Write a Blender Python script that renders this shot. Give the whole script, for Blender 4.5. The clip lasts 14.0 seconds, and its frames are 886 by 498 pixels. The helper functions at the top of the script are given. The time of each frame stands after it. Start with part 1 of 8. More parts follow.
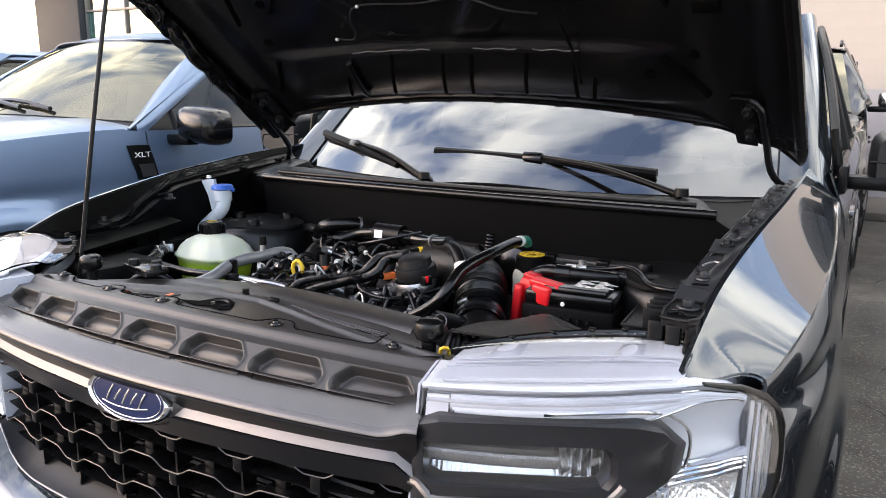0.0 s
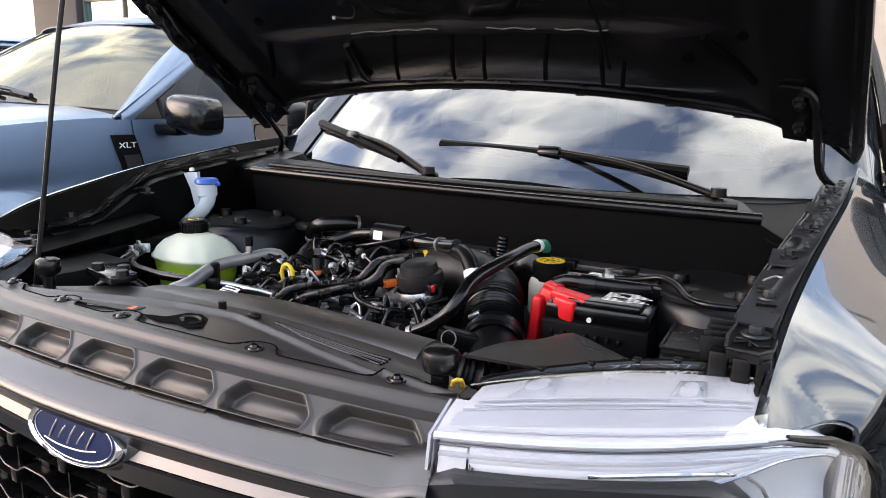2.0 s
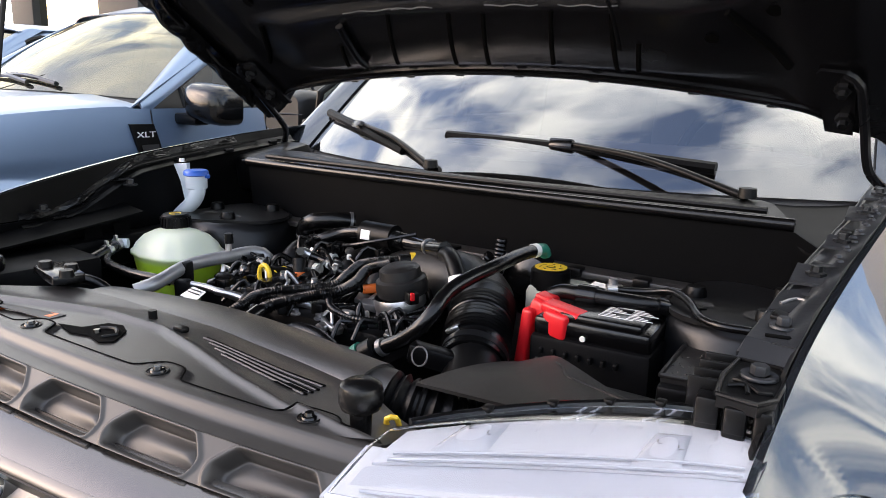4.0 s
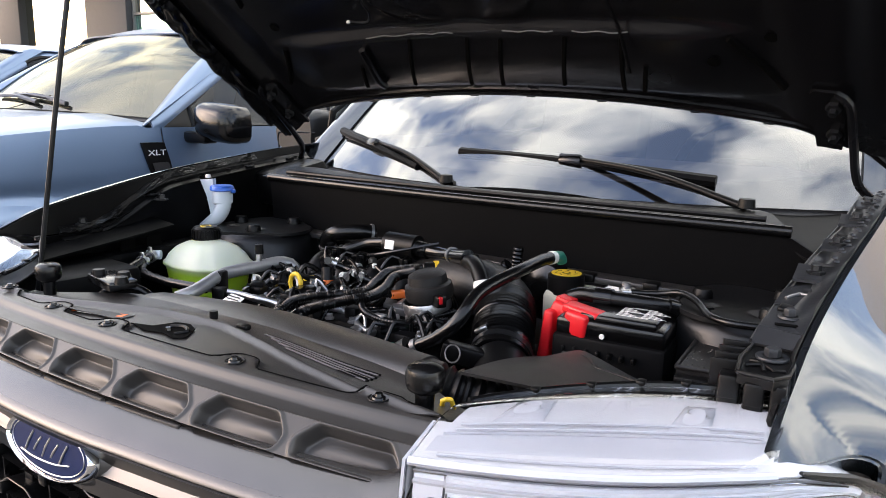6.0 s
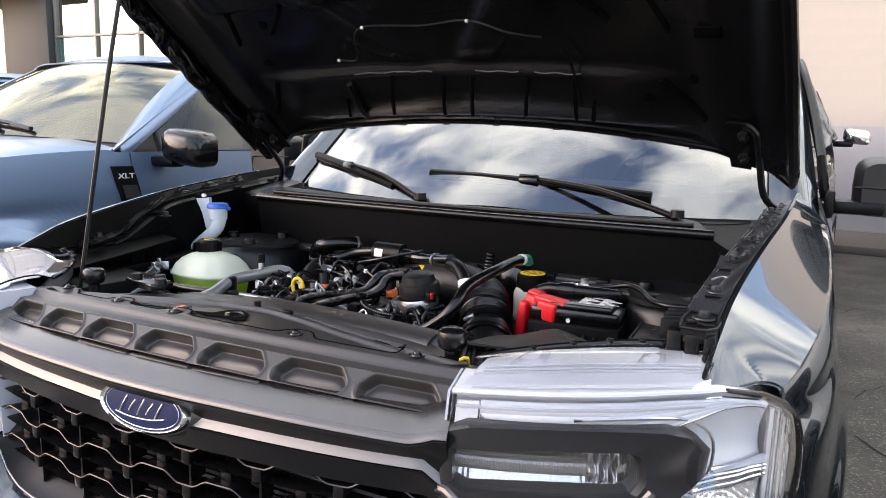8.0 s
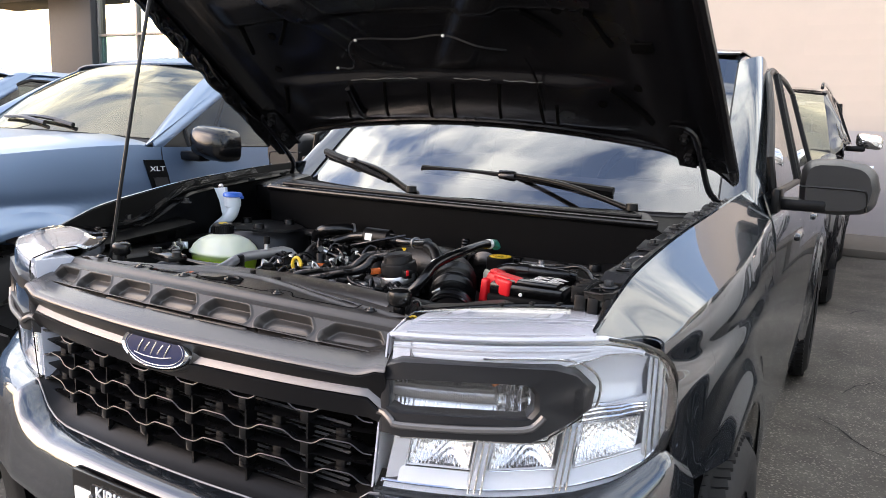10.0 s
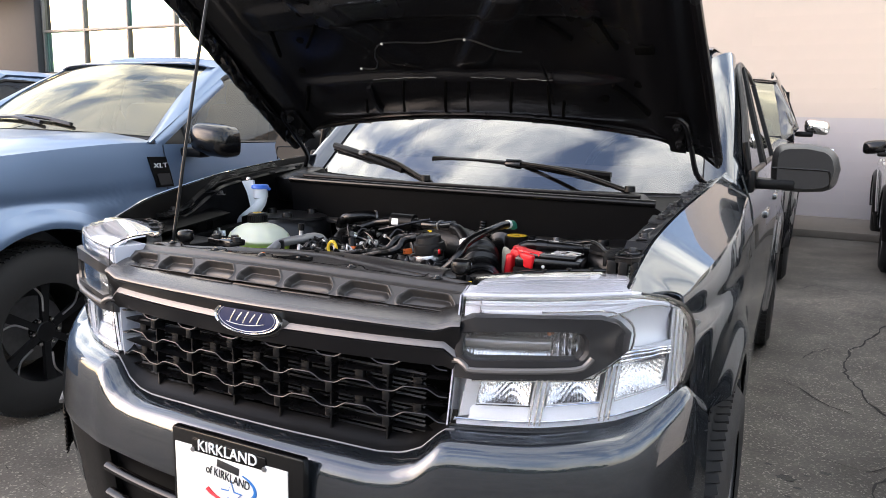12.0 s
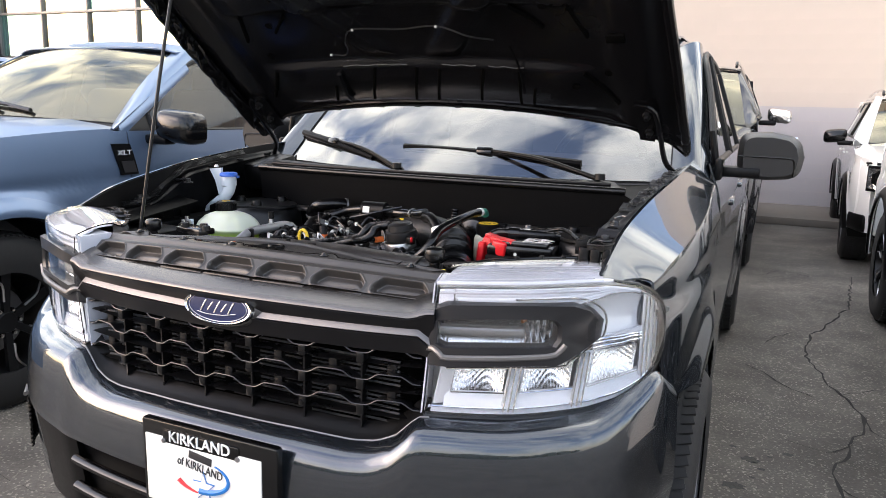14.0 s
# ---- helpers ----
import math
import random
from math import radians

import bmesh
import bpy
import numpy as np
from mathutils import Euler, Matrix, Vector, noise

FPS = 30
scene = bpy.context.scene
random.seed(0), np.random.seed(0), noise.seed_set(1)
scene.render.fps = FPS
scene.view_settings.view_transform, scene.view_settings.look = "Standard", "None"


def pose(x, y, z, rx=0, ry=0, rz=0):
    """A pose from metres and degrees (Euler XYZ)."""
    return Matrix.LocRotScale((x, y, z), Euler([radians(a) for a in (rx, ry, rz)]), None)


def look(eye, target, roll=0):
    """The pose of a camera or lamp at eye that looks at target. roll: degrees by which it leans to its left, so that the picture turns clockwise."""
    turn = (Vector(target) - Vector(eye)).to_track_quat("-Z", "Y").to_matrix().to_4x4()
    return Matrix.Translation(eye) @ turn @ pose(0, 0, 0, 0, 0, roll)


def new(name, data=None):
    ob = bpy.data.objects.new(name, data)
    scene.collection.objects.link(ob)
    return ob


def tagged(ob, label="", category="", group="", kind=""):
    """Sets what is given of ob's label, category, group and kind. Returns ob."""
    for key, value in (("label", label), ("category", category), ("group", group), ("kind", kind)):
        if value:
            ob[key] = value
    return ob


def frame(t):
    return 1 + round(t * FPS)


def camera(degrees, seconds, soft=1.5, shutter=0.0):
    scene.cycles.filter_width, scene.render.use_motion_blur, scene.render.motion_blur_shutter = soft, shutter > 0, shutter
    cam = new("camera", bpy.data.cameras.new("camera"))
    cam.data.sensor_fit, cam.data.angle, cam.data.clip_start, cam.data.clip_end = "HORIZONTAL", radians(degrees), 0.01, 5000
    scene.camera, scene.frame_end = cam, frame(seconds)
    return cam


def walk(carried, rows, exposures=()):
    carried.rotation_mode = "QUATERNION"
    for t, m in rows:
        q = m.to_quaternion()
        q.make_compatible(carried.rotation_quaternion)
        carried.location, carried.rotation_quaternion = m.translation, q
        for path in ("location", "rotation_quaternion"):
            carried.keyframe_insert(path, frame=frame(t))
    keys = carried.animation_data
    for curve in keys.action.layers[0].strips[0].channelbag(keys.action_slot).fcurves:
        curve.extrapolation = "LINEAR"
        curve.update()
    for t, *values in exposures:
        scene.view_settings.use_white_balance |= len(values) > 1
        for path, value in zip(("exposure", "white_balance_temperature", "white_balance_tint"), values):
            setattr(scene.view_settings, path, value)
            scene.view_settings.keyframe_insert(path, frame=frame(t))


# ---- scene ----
cam = camera(62.3, 14.0, soft=0.75)
METRES, EYE, TILT, LEAN, TURN = 1.54, 1.41, -12.0, -0.6, 29.7
ROWS = [
    (0.0, 0.0, 0.0, 0.0, 0.0, 0.0, -0.0),
    (0.5, -0.0201, 0.0395, 0.0059, -0.39, 0.15, -0.02),
    (1.0, -0.0353, 0.0593, 0.0089, -0.79, 0.18, -0.04),
    (1.5, -0.0374, 0.0752, 0.0113, -0.78, -0.03, -0.22),
    (2.0, -0.0131, 0.1232, 0.0127, -0.16, -0.39, -0.59),
    (4.5, 0.0714, 0.2268, 0.024, 4.34, -0.9, -1.62),
    (5.0, 0.07, 0.218, 0.0207, 4.36, -0.66, -1.62),
    (5.5, 0.051, 0.1932, 0.0169, 3.91, -0.22, -1.55),
    (6.0, 0.0234, 0.1595, 0.0127, 2.91, 0.4, -1.29),
    (6.5, -0.0079, 0.1108, 0.0062, 1.42, 1.09, -0.93),
    (7.0, -0.0315, 0.066, -0.0015, -0.23, 1.68, -0.58),
    (7.5, -0.0473, 0.0314, -0.0107, -1.66, 2.12, -0.35),
    (8.0, -0.0499, -0.0063, -0.0197, -2.42, 2.43, -0.41),
    (10.5, 0.0362, -0.1961, -0.0568, 0.31, 2.3, -1.69),
    (11.0, 0.0005, -0.219, -0.0625, -0.44, 2.09, -1.01),
    (11.5, -0.062, -0.2743, -0.0718, -1.84, 1.92, -0.34),
    (12.0, -0.0954, -0.3172, -0.0816, -3.4, 1.87, 0.09),
    (12.5, -0.1083, -0.3382, -0.0868, -4.72, 1.82, 0.32),
    (13.0, -0.1071, -0.3412, -0.0849, -5.55, 1.69, 0.45),
    (13.5, -0.1036, -0.3309, -0.0842, -5.9, 1.37, 0.44),
    (14.0, -0.1021, -0.3157, -0.0813, -5.86, 0.91, 0.36),
]
walk(cam, [(t, pose(0.9212, -0.5558, EYE, TILT, LEAN, TURN) @ pose(METRES * x, METRES * y, METRES * z, 90 + pitch, roll, yaw)) for t, x, y, z, yaw, pitch, roll in ROWS],
     exposures=((0.0, 0.56, 6050, 11), (14.0, 0.56, 6050, 11)))

# ---- sky and light ----
SUN_UP, SUN_TURN = 24.0, 232.0
world = bpy.data.worlds.new("sky")
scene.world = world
world.use_nodes = True
wn, wl = world.node_tree.nodes, world.node_tree.links
wn.clear()


def wnode(kind, **kw):
    n = wn.new(kind)
    for k, v in kw.items():
        n.inputs[k].default_value = v
    return n


sky = wn.new("ShaderNodeTexSky")
sky.sky_type = "NISHITA"
sky.sun_disc = False
sky.sun_elevation = radians(SUN_UP)
sky.sun_rotation = radians(SUN_TURN)
sky.air_density, sky.dust_density = 1.0, 1.5
coord = wn.new("ShaderNodeTexCoord")
stretch = wn.new("ShaderNodeMapping")
stretch.inputs["Rotation"].default_value = (0.0, 0.0, radians(35))
stretch.inputs["Scale"].default_value = (1.3, 3.6, 3.0)
clouds = wnode("ShaderNodeTexNoise", Scale=1.25, Detail=7.0, Roughness=0.55, Distortion=0.5)
cover = wn.new("ShaderNodeValToRGB")
cover.color_ramp.elements[0].position = 0.40
cover.color_ramp.elements[1].position = 0.54
tone = wnode("ShaderNodeTexNoise", Scale=2.6, Detail=4.0)
shade = wn.new("ShaderNodeValToRGB")
shade.color_ramp.elements[0].position, shade.color_ramp.elements[0].color = 0.36, (12.2, 11.9, 11.1, 1)
shade.color_ramp.elements[1].position, shade.color_ramp.elements[1].color = 0.64, (20.0, 18.6, 15.6, 1)
blend = wn.new("ShaderNodeMixRGB")
bg = wnode("ShaderNodeBackground", Strength=0.15)
wout = wn.new("ShaderNodeOutputWorld")
wl.new(coord.outputs["Generated"], stretch.inputs["Vector"])
wl.new(stretch.outputs["Vector"], clouds.inputs["Vector"])
wl.new(stretch.outputs["Vector"], tone.inputs["Vector"])
wl.new(clouds.outputs["Fac"], cover.inputs["Fac"])
wl.new(tone.outputs["Fac"], shade.inputs["Fac"])
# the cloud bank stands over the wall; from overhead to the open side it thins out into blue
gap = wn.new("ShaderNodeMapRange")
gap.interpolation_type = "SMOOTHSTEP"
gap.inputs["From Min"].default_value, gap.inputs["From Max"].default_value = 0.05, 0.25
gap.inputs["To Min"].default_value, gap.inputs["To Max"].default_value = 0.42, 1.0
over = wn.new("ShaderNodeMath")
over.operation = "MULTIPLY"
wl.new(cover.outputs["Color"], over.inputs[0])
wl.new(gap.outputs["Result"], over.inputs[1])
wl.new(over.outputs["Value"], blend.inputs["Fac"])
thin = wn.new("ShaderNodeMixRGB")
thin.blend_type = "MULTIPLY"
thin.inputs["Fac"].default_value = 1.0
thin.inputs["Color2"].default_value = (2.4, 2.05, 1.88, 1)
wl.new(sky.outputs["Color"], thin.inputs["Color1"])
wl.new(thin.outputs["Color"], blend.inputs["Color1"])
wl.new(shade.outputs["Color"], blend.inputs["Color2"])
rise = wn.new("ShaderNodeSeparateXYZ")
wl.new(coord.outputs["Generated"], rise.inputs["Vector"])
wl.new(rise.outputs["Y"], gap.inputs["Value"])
lift = wn.new("ShaderNodeMapRange")
lift.inputs["From Min"].default_value, lift.inputs["From Max"].default_value = 0.0, 0.9
lift.inputs["To Min"].default_value, lift.inputs["To Max"].default_value = 0.0, 1.0
wl.new(rise.outputs["Z"], lift.inputs["Value"])
dome = wn.new("ShaderNodeMixRGB")
dome.blend_type = "MULTIPLY"
dome.inputs["Fac"].default_value = 1.0
wl.new(blend.outputs["Color"], dome.inputs["Color1"])
glow = wn.new("ShaderNodeValToRGB")
glow.color_ramp.elements[0].color = (0.96, 0.92, 0.88, 1)
glow.color_ramp.elements[1].color = (1.16, 1.19, 1.24, 1)
mid = glow.color_ramp.elements.new(0.35)
mid.color = (1.08, 1.08, 1.10, 1)
wl.new(lift.outputs["Result"], glow.inputs["Fac"])
# warm low sky on the sun's side, pale and bright away from it
turn_to = wn.new("ShaderNodeMapRange")
turn_to.inputs["From Min"].default_value, turn_to.inputs["From Max"].default_value = -0.35, 0.45
wl.new(rise.outputs["Y"], turn_to.inputs["Value"])
sides = wn.new("ShaderNodeMixRGB")
sides.inputs["Color2"].default_value = (1.14, 1.13, 1.13, 1)
wl.new(turn_to.outputs["Result"], sides.inputs["Fac"])
wl.new(glow.outputs["Color"], sides.inputs["Color1"])
wl.new(sides.outputs["Color"], dome.inputs["Color2"])
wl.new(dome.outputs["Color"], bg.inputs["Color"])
wl.new(bg.outputs["Background"], wout.inputs["Surface"])

sun = new("sun", bpy.data.lights.new("sun", "SUN"))
sun.data.energy, sun.data.angle, sun.data.color = 0.55, radians(48), (1.0, 0.94, 0.86)
sun.matrix_basis = look((0, 0, 20), Vector((0, 0, 20)) - Vector((
    math.sin(radians(SUN_TURN)) * math.cos(radians(SUN_UP)), math.cos(radians(SUN_TURN)) * math.cos(radians(SUN_UP)), math.sin(radians(SUN_UP)))))


# ---- materials ----
def material(name, base, rough=0.5, metal=0.0, coat=0.0, vary=0.12, grain=60.0, bump=0.0, bump_scale=300.0, flake=0.0, spec=0.5):
    """A principled surface whose colour and gloss vary at two scales, with a fine relief."""
    m = bpy.data.materials.new(name)
    m.use_nodes = True
    n, l = m.node_tree.nodes, m.node_tree.links
    p = n["Principled BSDF"]
    p.inputs["Metallic"].default_value = metal
    p.inputs["Coat Weight"].default_value = coat
    p.inputs["Coat Roughness"].default_value = 0.02
    p.inputs["Specular IOR Level"].default_value = spec
    tc = n.new("ShaderNodeTexCoord")
    fine, broad = n.new("ShaderNodeTexNoise"), n.new("ShaderNodeTexNoise")
    fine.inputs["Scale"].default_value, fine.inputs["Detail"].default_value = grain, 4.0
    broad.inputs["Scale"].default_value, broad.inputs["Detail"].default_value = grain / 14.0, 3.0
    both = n.new("ShaderNodeMath")
    both.operation = "ADD"
    l.new(tc.outputs["Object"], fine.inputs["Vector"])
    l.new(tc.outputs["Object"], broad.inputs["Vector"])
    l.new(fine.outputs["Fac"], both.inputs[0])
    l.new(broad.outputs["Fac"], both.inputs[1])
    ramp = n.new("ShaderNodeMapRange")
    ramp.inputs["From Min"].default_value, ramp.inputs["From Max"].default_value = 0.6, 1.4
    ramp.inputs["To Min"].default_value, ramp.inputs["To Max"].default_value = 1 - vary, 1 + vary
    l.new(both.outputs[0], ramp.inputs["Value"])
    mul = n.new("ShaderNodeMixRGB")
    mul.blend_type = "MULTIPLY"
    mul.inputs["Fac"].default_value = 1.0
    mul.inputs["Color1"].default_value = (*base, 1)
    l.new(ramp.outputs["Result"], mul.inputs["Color2"])
    l.new(mul.outputs["Color"], p.inputs["Base Color"])
    gloss = n.new("ShaderNodeMapRange")
    gloss.inputs["From Min"].default_value, gloss.inputs["From Max"].default_value = 0.6, 1.4
    gloss.inputs["To Min"].default_value, gloss.inputs["To Max"].default_value = rough * 0.9, rough * 1.12
    l.new(both.outputs[0], gloss.inputs["Value"])
    l.new(gloss.outputs["Result"], p.inputs["Roughness"])
    if bump:
        relief, b = n.new("ShaderNodeTexNoise"), n.new("ShaderNodeBump")
        relief.inputs["Scale"].default_value, relief.inputs["Detail"].default_value = bump_scale, 3.0
        b.inputs["Strength"].default_value, b.inputs["Distance"].default_value = bump, 0.002
        l.new(tc.outputs["Object"], relief.inputs["Vector"])
        l.new(relief.outputs["Fac"], b.inputs["Height"])
        l.new(b.outputs["Normal"], p.inputs["Normal"])
    if flake:
        cells = n.new("ShaderNodeTexVoronoi")
        cells.inputs["Scale"].default_value = 1800.0
        lift = n.new("ShaderNodeMixRGB")
        lift.blend_type = "ADD"
        lift.inputs["Fac"].default_value = flake
        l.new(tc.outputs["Object"], cells.inputs["Vector"])
        l.new(mul.outputs["Color"], lift.inputs["Color1"])
        l.new(cells.outputs["Color"], lift.inputs["Color2"])
        l.new(lift.outputs["Color"], p.inputs["Base Color"])
    return m


def pane_glass(name, colour, ior=1.5, tint=(1, 1, 1)):
    """A thin flat pane: clear straight through, with a mirror gloss that grows towards grazing angles."""
    m = bpy.data.materials.new(name)
    m.use_nodes = True
    n, l = m.node_tree.nodes, m.node_tree.links
    n.remove(n["Principled BSDF"])
    clear, gloss, mix, rim = n.new("ShaderNodeBsdfTransparent"), n.new("ShaderNodeBsdfGlossy"), n.new("ShaderNodeMixShader"), n.new("ShaderNodeFresnel")
    clear.inputs["Color"].default_value = (*colour, 1)
    gloss.inputs["Color"].default_value = (*tint, 1)
    gloss.inputs["Roughness"].default_value = 0.0
    rim.inputs["IOR"].default_value = ior
    l.new(rim.outputs["Fac"], mix.inputs["Fac"])
    l.new(clear.outputs["BSDF"], mix.inputs[1])
    l.new(gloss.outputs["BSDF"], mix.inputs[2])
    l.new(mix.outputs["Shader"], n["Material Output"].inputs["Surface"])
    return m


def glass(name, colour, rough=0.0, ior=1.5, clear=1.0):
    m = material(name, colour, rough, vary=0.0)
    p = m.node_tree.nodes["Principled BSDF"]
    p.inputs["Transmission Weight"].default_value = clear
    p.inputs["IOR"].default_value = ior
    return m


GREY_PAINT = material("grey_metallic_paint", (0.034, 0.037, 0.042), 0.24, 0.75, 1.0, 0.05, 3.0, flake=0.015)
GREY_PAINT.node_tree.nodes["Principled BSDF"].inputs["Coat IOR"].default_value = 1.75
GREY_PAINT.node_tree.nodes["Principled BSDF"].inputs["Coat Tint"].default_value = (0.84, 0.92, 1.0, 1)
BLUE_PAINT = material("blue_grey_paint", (0.130, 0.190, 0.300), 0.32, 0.50, 0.35, 0.05, 3.0, flake=0.015)
WHITE_PAINT = material("white_paint", (0.78, 0.78, 0.75), 0.25, 0.0, 1.0, 0.03, 3.0)
BLACK_PAINT = material("black_paint", (0.012, 0.012, 0.014), 0.2, 0.0, 1.0, 0.1, 3.0)
HOOD_UNDER = material("black_primer_coat", (0.0045, 0.0045, 0.0055), 0.26, 0.0, 0.0, 0.25, 5.0, 0.02, 60.0, spec=0.4)
RUMPLED = material("rumpled_black_rubber", (0.003, 0.003, 0.0034), 0.17, 0.0, 0.0, 0.2, 25.0, spec=0.40)
# near-black that puts the shade inside openings into colour
VOID = material("opening_shade", (0.002, 0.002, 0.002), 0.9, 0.0, 0.0, 0.1, 5.0, spec=0.05)
TRIM = material("satin_grey_plastic", (0.056, 0.0525, 0.050), 0.38, 0.35, 0.0, 0.10, 30.0, 0.08, 900.0)
SHELF = material("polished_satin_shelf", (0.145, 0.138, 0.134), 0.26, 0.9, 0.0, 0.05, 20.0)
SATIN_DARK = material("dark_satin_edge", (0.135, 0.129, 0.126), 0.38, 0.8, 0.0, 0.06, 20.0)
SATIN = material("satin_metallic_plastic", (0.19, 0.182, 0.178), 0.46, 0.85, 0.0, 0.06, 20.0)
BAR_DARK = material("dark_satin_plastic", (0.008, 0.008, 0.009), 0.36, 0.0, 0.0, 0.08, 20.0, spec=0.18)
PLASTIC = material("black_plastic", (0.0028, 0.0028, 0.0031), 0.36, 0.0, 0.0, 0.2, 25.0, 0.10, 700.0, spec=0.20)
PLASTIC_GLOSS = material("smooth_black_plastic", (0.0024, 0.0024, 0.0027), 0.18, 0.0, 0.0, 0.15, 25.0, spec=0.50)
GRILLE = material("gloss_black_grille", (0.004, 0.004, 0.0045), 0.28, 0.0, 0.0, 0.15, 25.0, spec=0.35)
# lighter copy of the grille black, for highlights drawn on its edges
GRILLE_HIGHLIGHT = material("grille_edge_highlight", (0.014, 0.014, 0.015), 0.34, 0.0, 0.0, 0.1, 25.0)
SHUTTER = material("grey_shutter_slat", (0.060, 0.060, 0.062), 0.40, 0.0, 0.0, 0.15, 25.0)
COVER = material("grained_black_cover", (0.027, 0.0252, 0.0245), 0.36, 0.0, 0.0, 0.15, 18.0, 0.16, 1100.0, spec=0.70)
BOX_BLACK = material("grained_black_box", (0.011, 0.0105, 0.0105), 0.42, 0.0, 0.0, 0.2, 18.0, 0.2, 900.0, spec=0.35)
FILM = material("crumpled_black_film", (0.003, 0.003, 0.0032), 0.30, 0.0, 0.0, 0.25, 30.0, 0.25, 120.0)
RAIL = material("primed_grey_steel", (0.034, 0.036, 0.041), 0.36, 0.45, 0.0, 0.25, 25.0, 0.10, 160.0)
MATTE = material("matte_black_plastic", (0.0028, 0.0029, 0.0033), 0.48, 0.0, 0.0, 0.2, 20.0, 0.08, 600.0, spec=0.08)
FRAME_DARK = material("dark_lamp_frame", (0.017, 0.0175, 0.020), 0.34, 0.1, 0.0, 0.06, 20.0)
RUBBER = material("black_rubber", (0.0024, 0.0024, 0.0027), 0.24, 0.0, 0.0, 0.2, 40.0, 0.1, 500.0, spec=0.42)
TYRE = material("tyre_rubber", (0.013, 0.013, 0.0135), 0.75, 0.0, 0.0, 0.25, 30.0, 0.2, 250.0)
DARK_STEEL = material("dark_coated_steel", (0.011, 0.0115, 0.013), 0.32, 0.4, 0.0, 0.25, 15.0, 0.05, 200.0)
STEEL = material("bare_aluminium", (0.55, 0.55, 0.56), 0.32, 1.0, 0.0, 0.15, 40.0, 0.05, 300.0)
DULL_STEEL = material("dull_grey_metal", (0.22, 0.22, 0.225), 0.45, 0.8, 0.0, 0.2, 40.0)
CHROME = material("chrome", (0.85, 0.85, 0.86), 0.06, 1.0, 0.0, 0.02, 10.0)
REFLECTOR = material("silvered_reflector", (0.80, 0.80, 0.81), 0.22, 1.0, 0.0, 0.04, 60.0)
LAMP_SMOKE = material("smoky_lamp_plastic", (0.30, 0.30, 0.305), 0.25, 0.5, 0.0, 0.08, 40.0)
AMBER = material("dull_amber_plastic", (0.42, 0.13, 0.03), 0.3, 0.0, 0.0, 0.06, 40.0)
LAMP_WHITE = material("white_light_guide", (0.76, 0.79, 0.88), 0.18, 0.0, 0.5, 0.03, 20.0)
LAMP_GREY = material("pale_lamp_bezel", (0.74, 0.76, 0.81), 0.26, 0.15, 0.0, 0.06, 20.0)
LAMP_SHELF = material("frosted_lamp_shelf", (0.62, 0.64, 0.71), 0.22, 0.0, 1.0, 0.10, 9.0)
LAMP_TOP = material("translucent_lamp_shell", (0.50, 0.52, 0.59), 0.20, 0.0, 1.0, 0.10, 9.0)
MIRROR_CAP = material("dark_grey_mirror_cap", (0.011, 0.0115, 0.013), 0.38, 0.1, 0.0, 0.08, 20.0, 0.1, 900.0)
SILVER_PIPE = material("silver_hose_skin", (0.36, 0.36, 0.37), 0.38, 0.6, 0.0, 0.12, 40.0)
TEAL_PANE = material("teal_window_pane", (0.28, 0.50, 0.46), 0.05, 0.85, 0.0, 0.15, 0.8)
LENS = glass("clear_lens", (0.98, 0.99, 1.0), 0.0, 1.45)
# IOR set far above plain glass, to strengthen the reflected sky
GLASS = pane_glass("strong_gloss_window_glass", (0.36, 0.365, 0.385), 2.6)
# same, with the cream of reflected clouds put into the gloss tint
WARM_GLASS = pane_glass("warm_gloss_window_glass", (0.36, 0.37, 0.37), 2.5, (1.0, 0.94, 0.74))
TINTED = pane_glass("dark_tinted_glass", (0.20, 0.22, 0.21), 1.42)
RED = material("red_plastic", (0.62, 0.012, 0.018), 0.35, 0.0, 0.0, 0.06, 30.0)
YELLOW = material("yellow_plastic", (0.75, 0.52, 0.03), 0.4, 0.0, 0.0, 0.06, 40.0)
ORANGE = material("orange_plastic", (0.78, 0.16, 0.02), 0.4, 0.0, 0.0, 0.06, 40.0)
GREEN = material("green_plastic", (0.02, 0.17, 0.115), 0.4, 0.0, 0.0, 0.06, 40.0)
BLUE_CAP = material("blue_plastic", (0.03, 0.12, 0.55), 0.35, 0.0, 0.0, 0.06, 40.0)
WHITE_PLASTIC = material("white_plastic", (0.72, 0.72, 0.69), 0.4, 0.0, 0.0, 0.05, 30.0)
CREAM_PLASTIC = material("cream_translucent_plastic", (0.74, 0.70, 0.56), 0.4, 0.0, 0.0, 0.08, 20.0)
MILKY = material("milky_translucent_plastic", (0.60, 0.66, 0.72), 0.35, 0.0, 0.0, 0.08, 14.0)
PAPER = material("white_paper_label", (0.75, 0.75, 0.73), 0.6, 0.0, 0.0, 0.04, 30.0)
# for print, and for the shade of holes that are drawn, not cut
INK = material("dark_print_and_hole_shade", (0.02, 0.02, 0.022), 0.5, 0.0, 0.0, 0.1, 30.0)
WHITE_INK = material("white_print", (0.78, 0.78, 0.78), 0.5, 0.0, 0.0, 0.04, 30.0)
BADGE_BLUE = material("deep_blue_enamel", (0.006, 0.014, 0.060), 0.42, 0.0, 0.0, 0.06, 20.0, spec=0.20)
PLATE_BLUE = material("blue_print", (0.02, 0.16, 0.50), 0.4, 0.0, 0.0, 0.06, 30.0)
SEAT = material("grey_seat_cloth", (0.10, 0.10, 0.105), 0.85, 0.0, 0.0, 0.15, 80.0, 0.3, 400.0)
DASH = material("grey_dashboard", (0.20, 0.19, 0.205), 0.7, 0.0, 0.0, 0.1, 60.0)


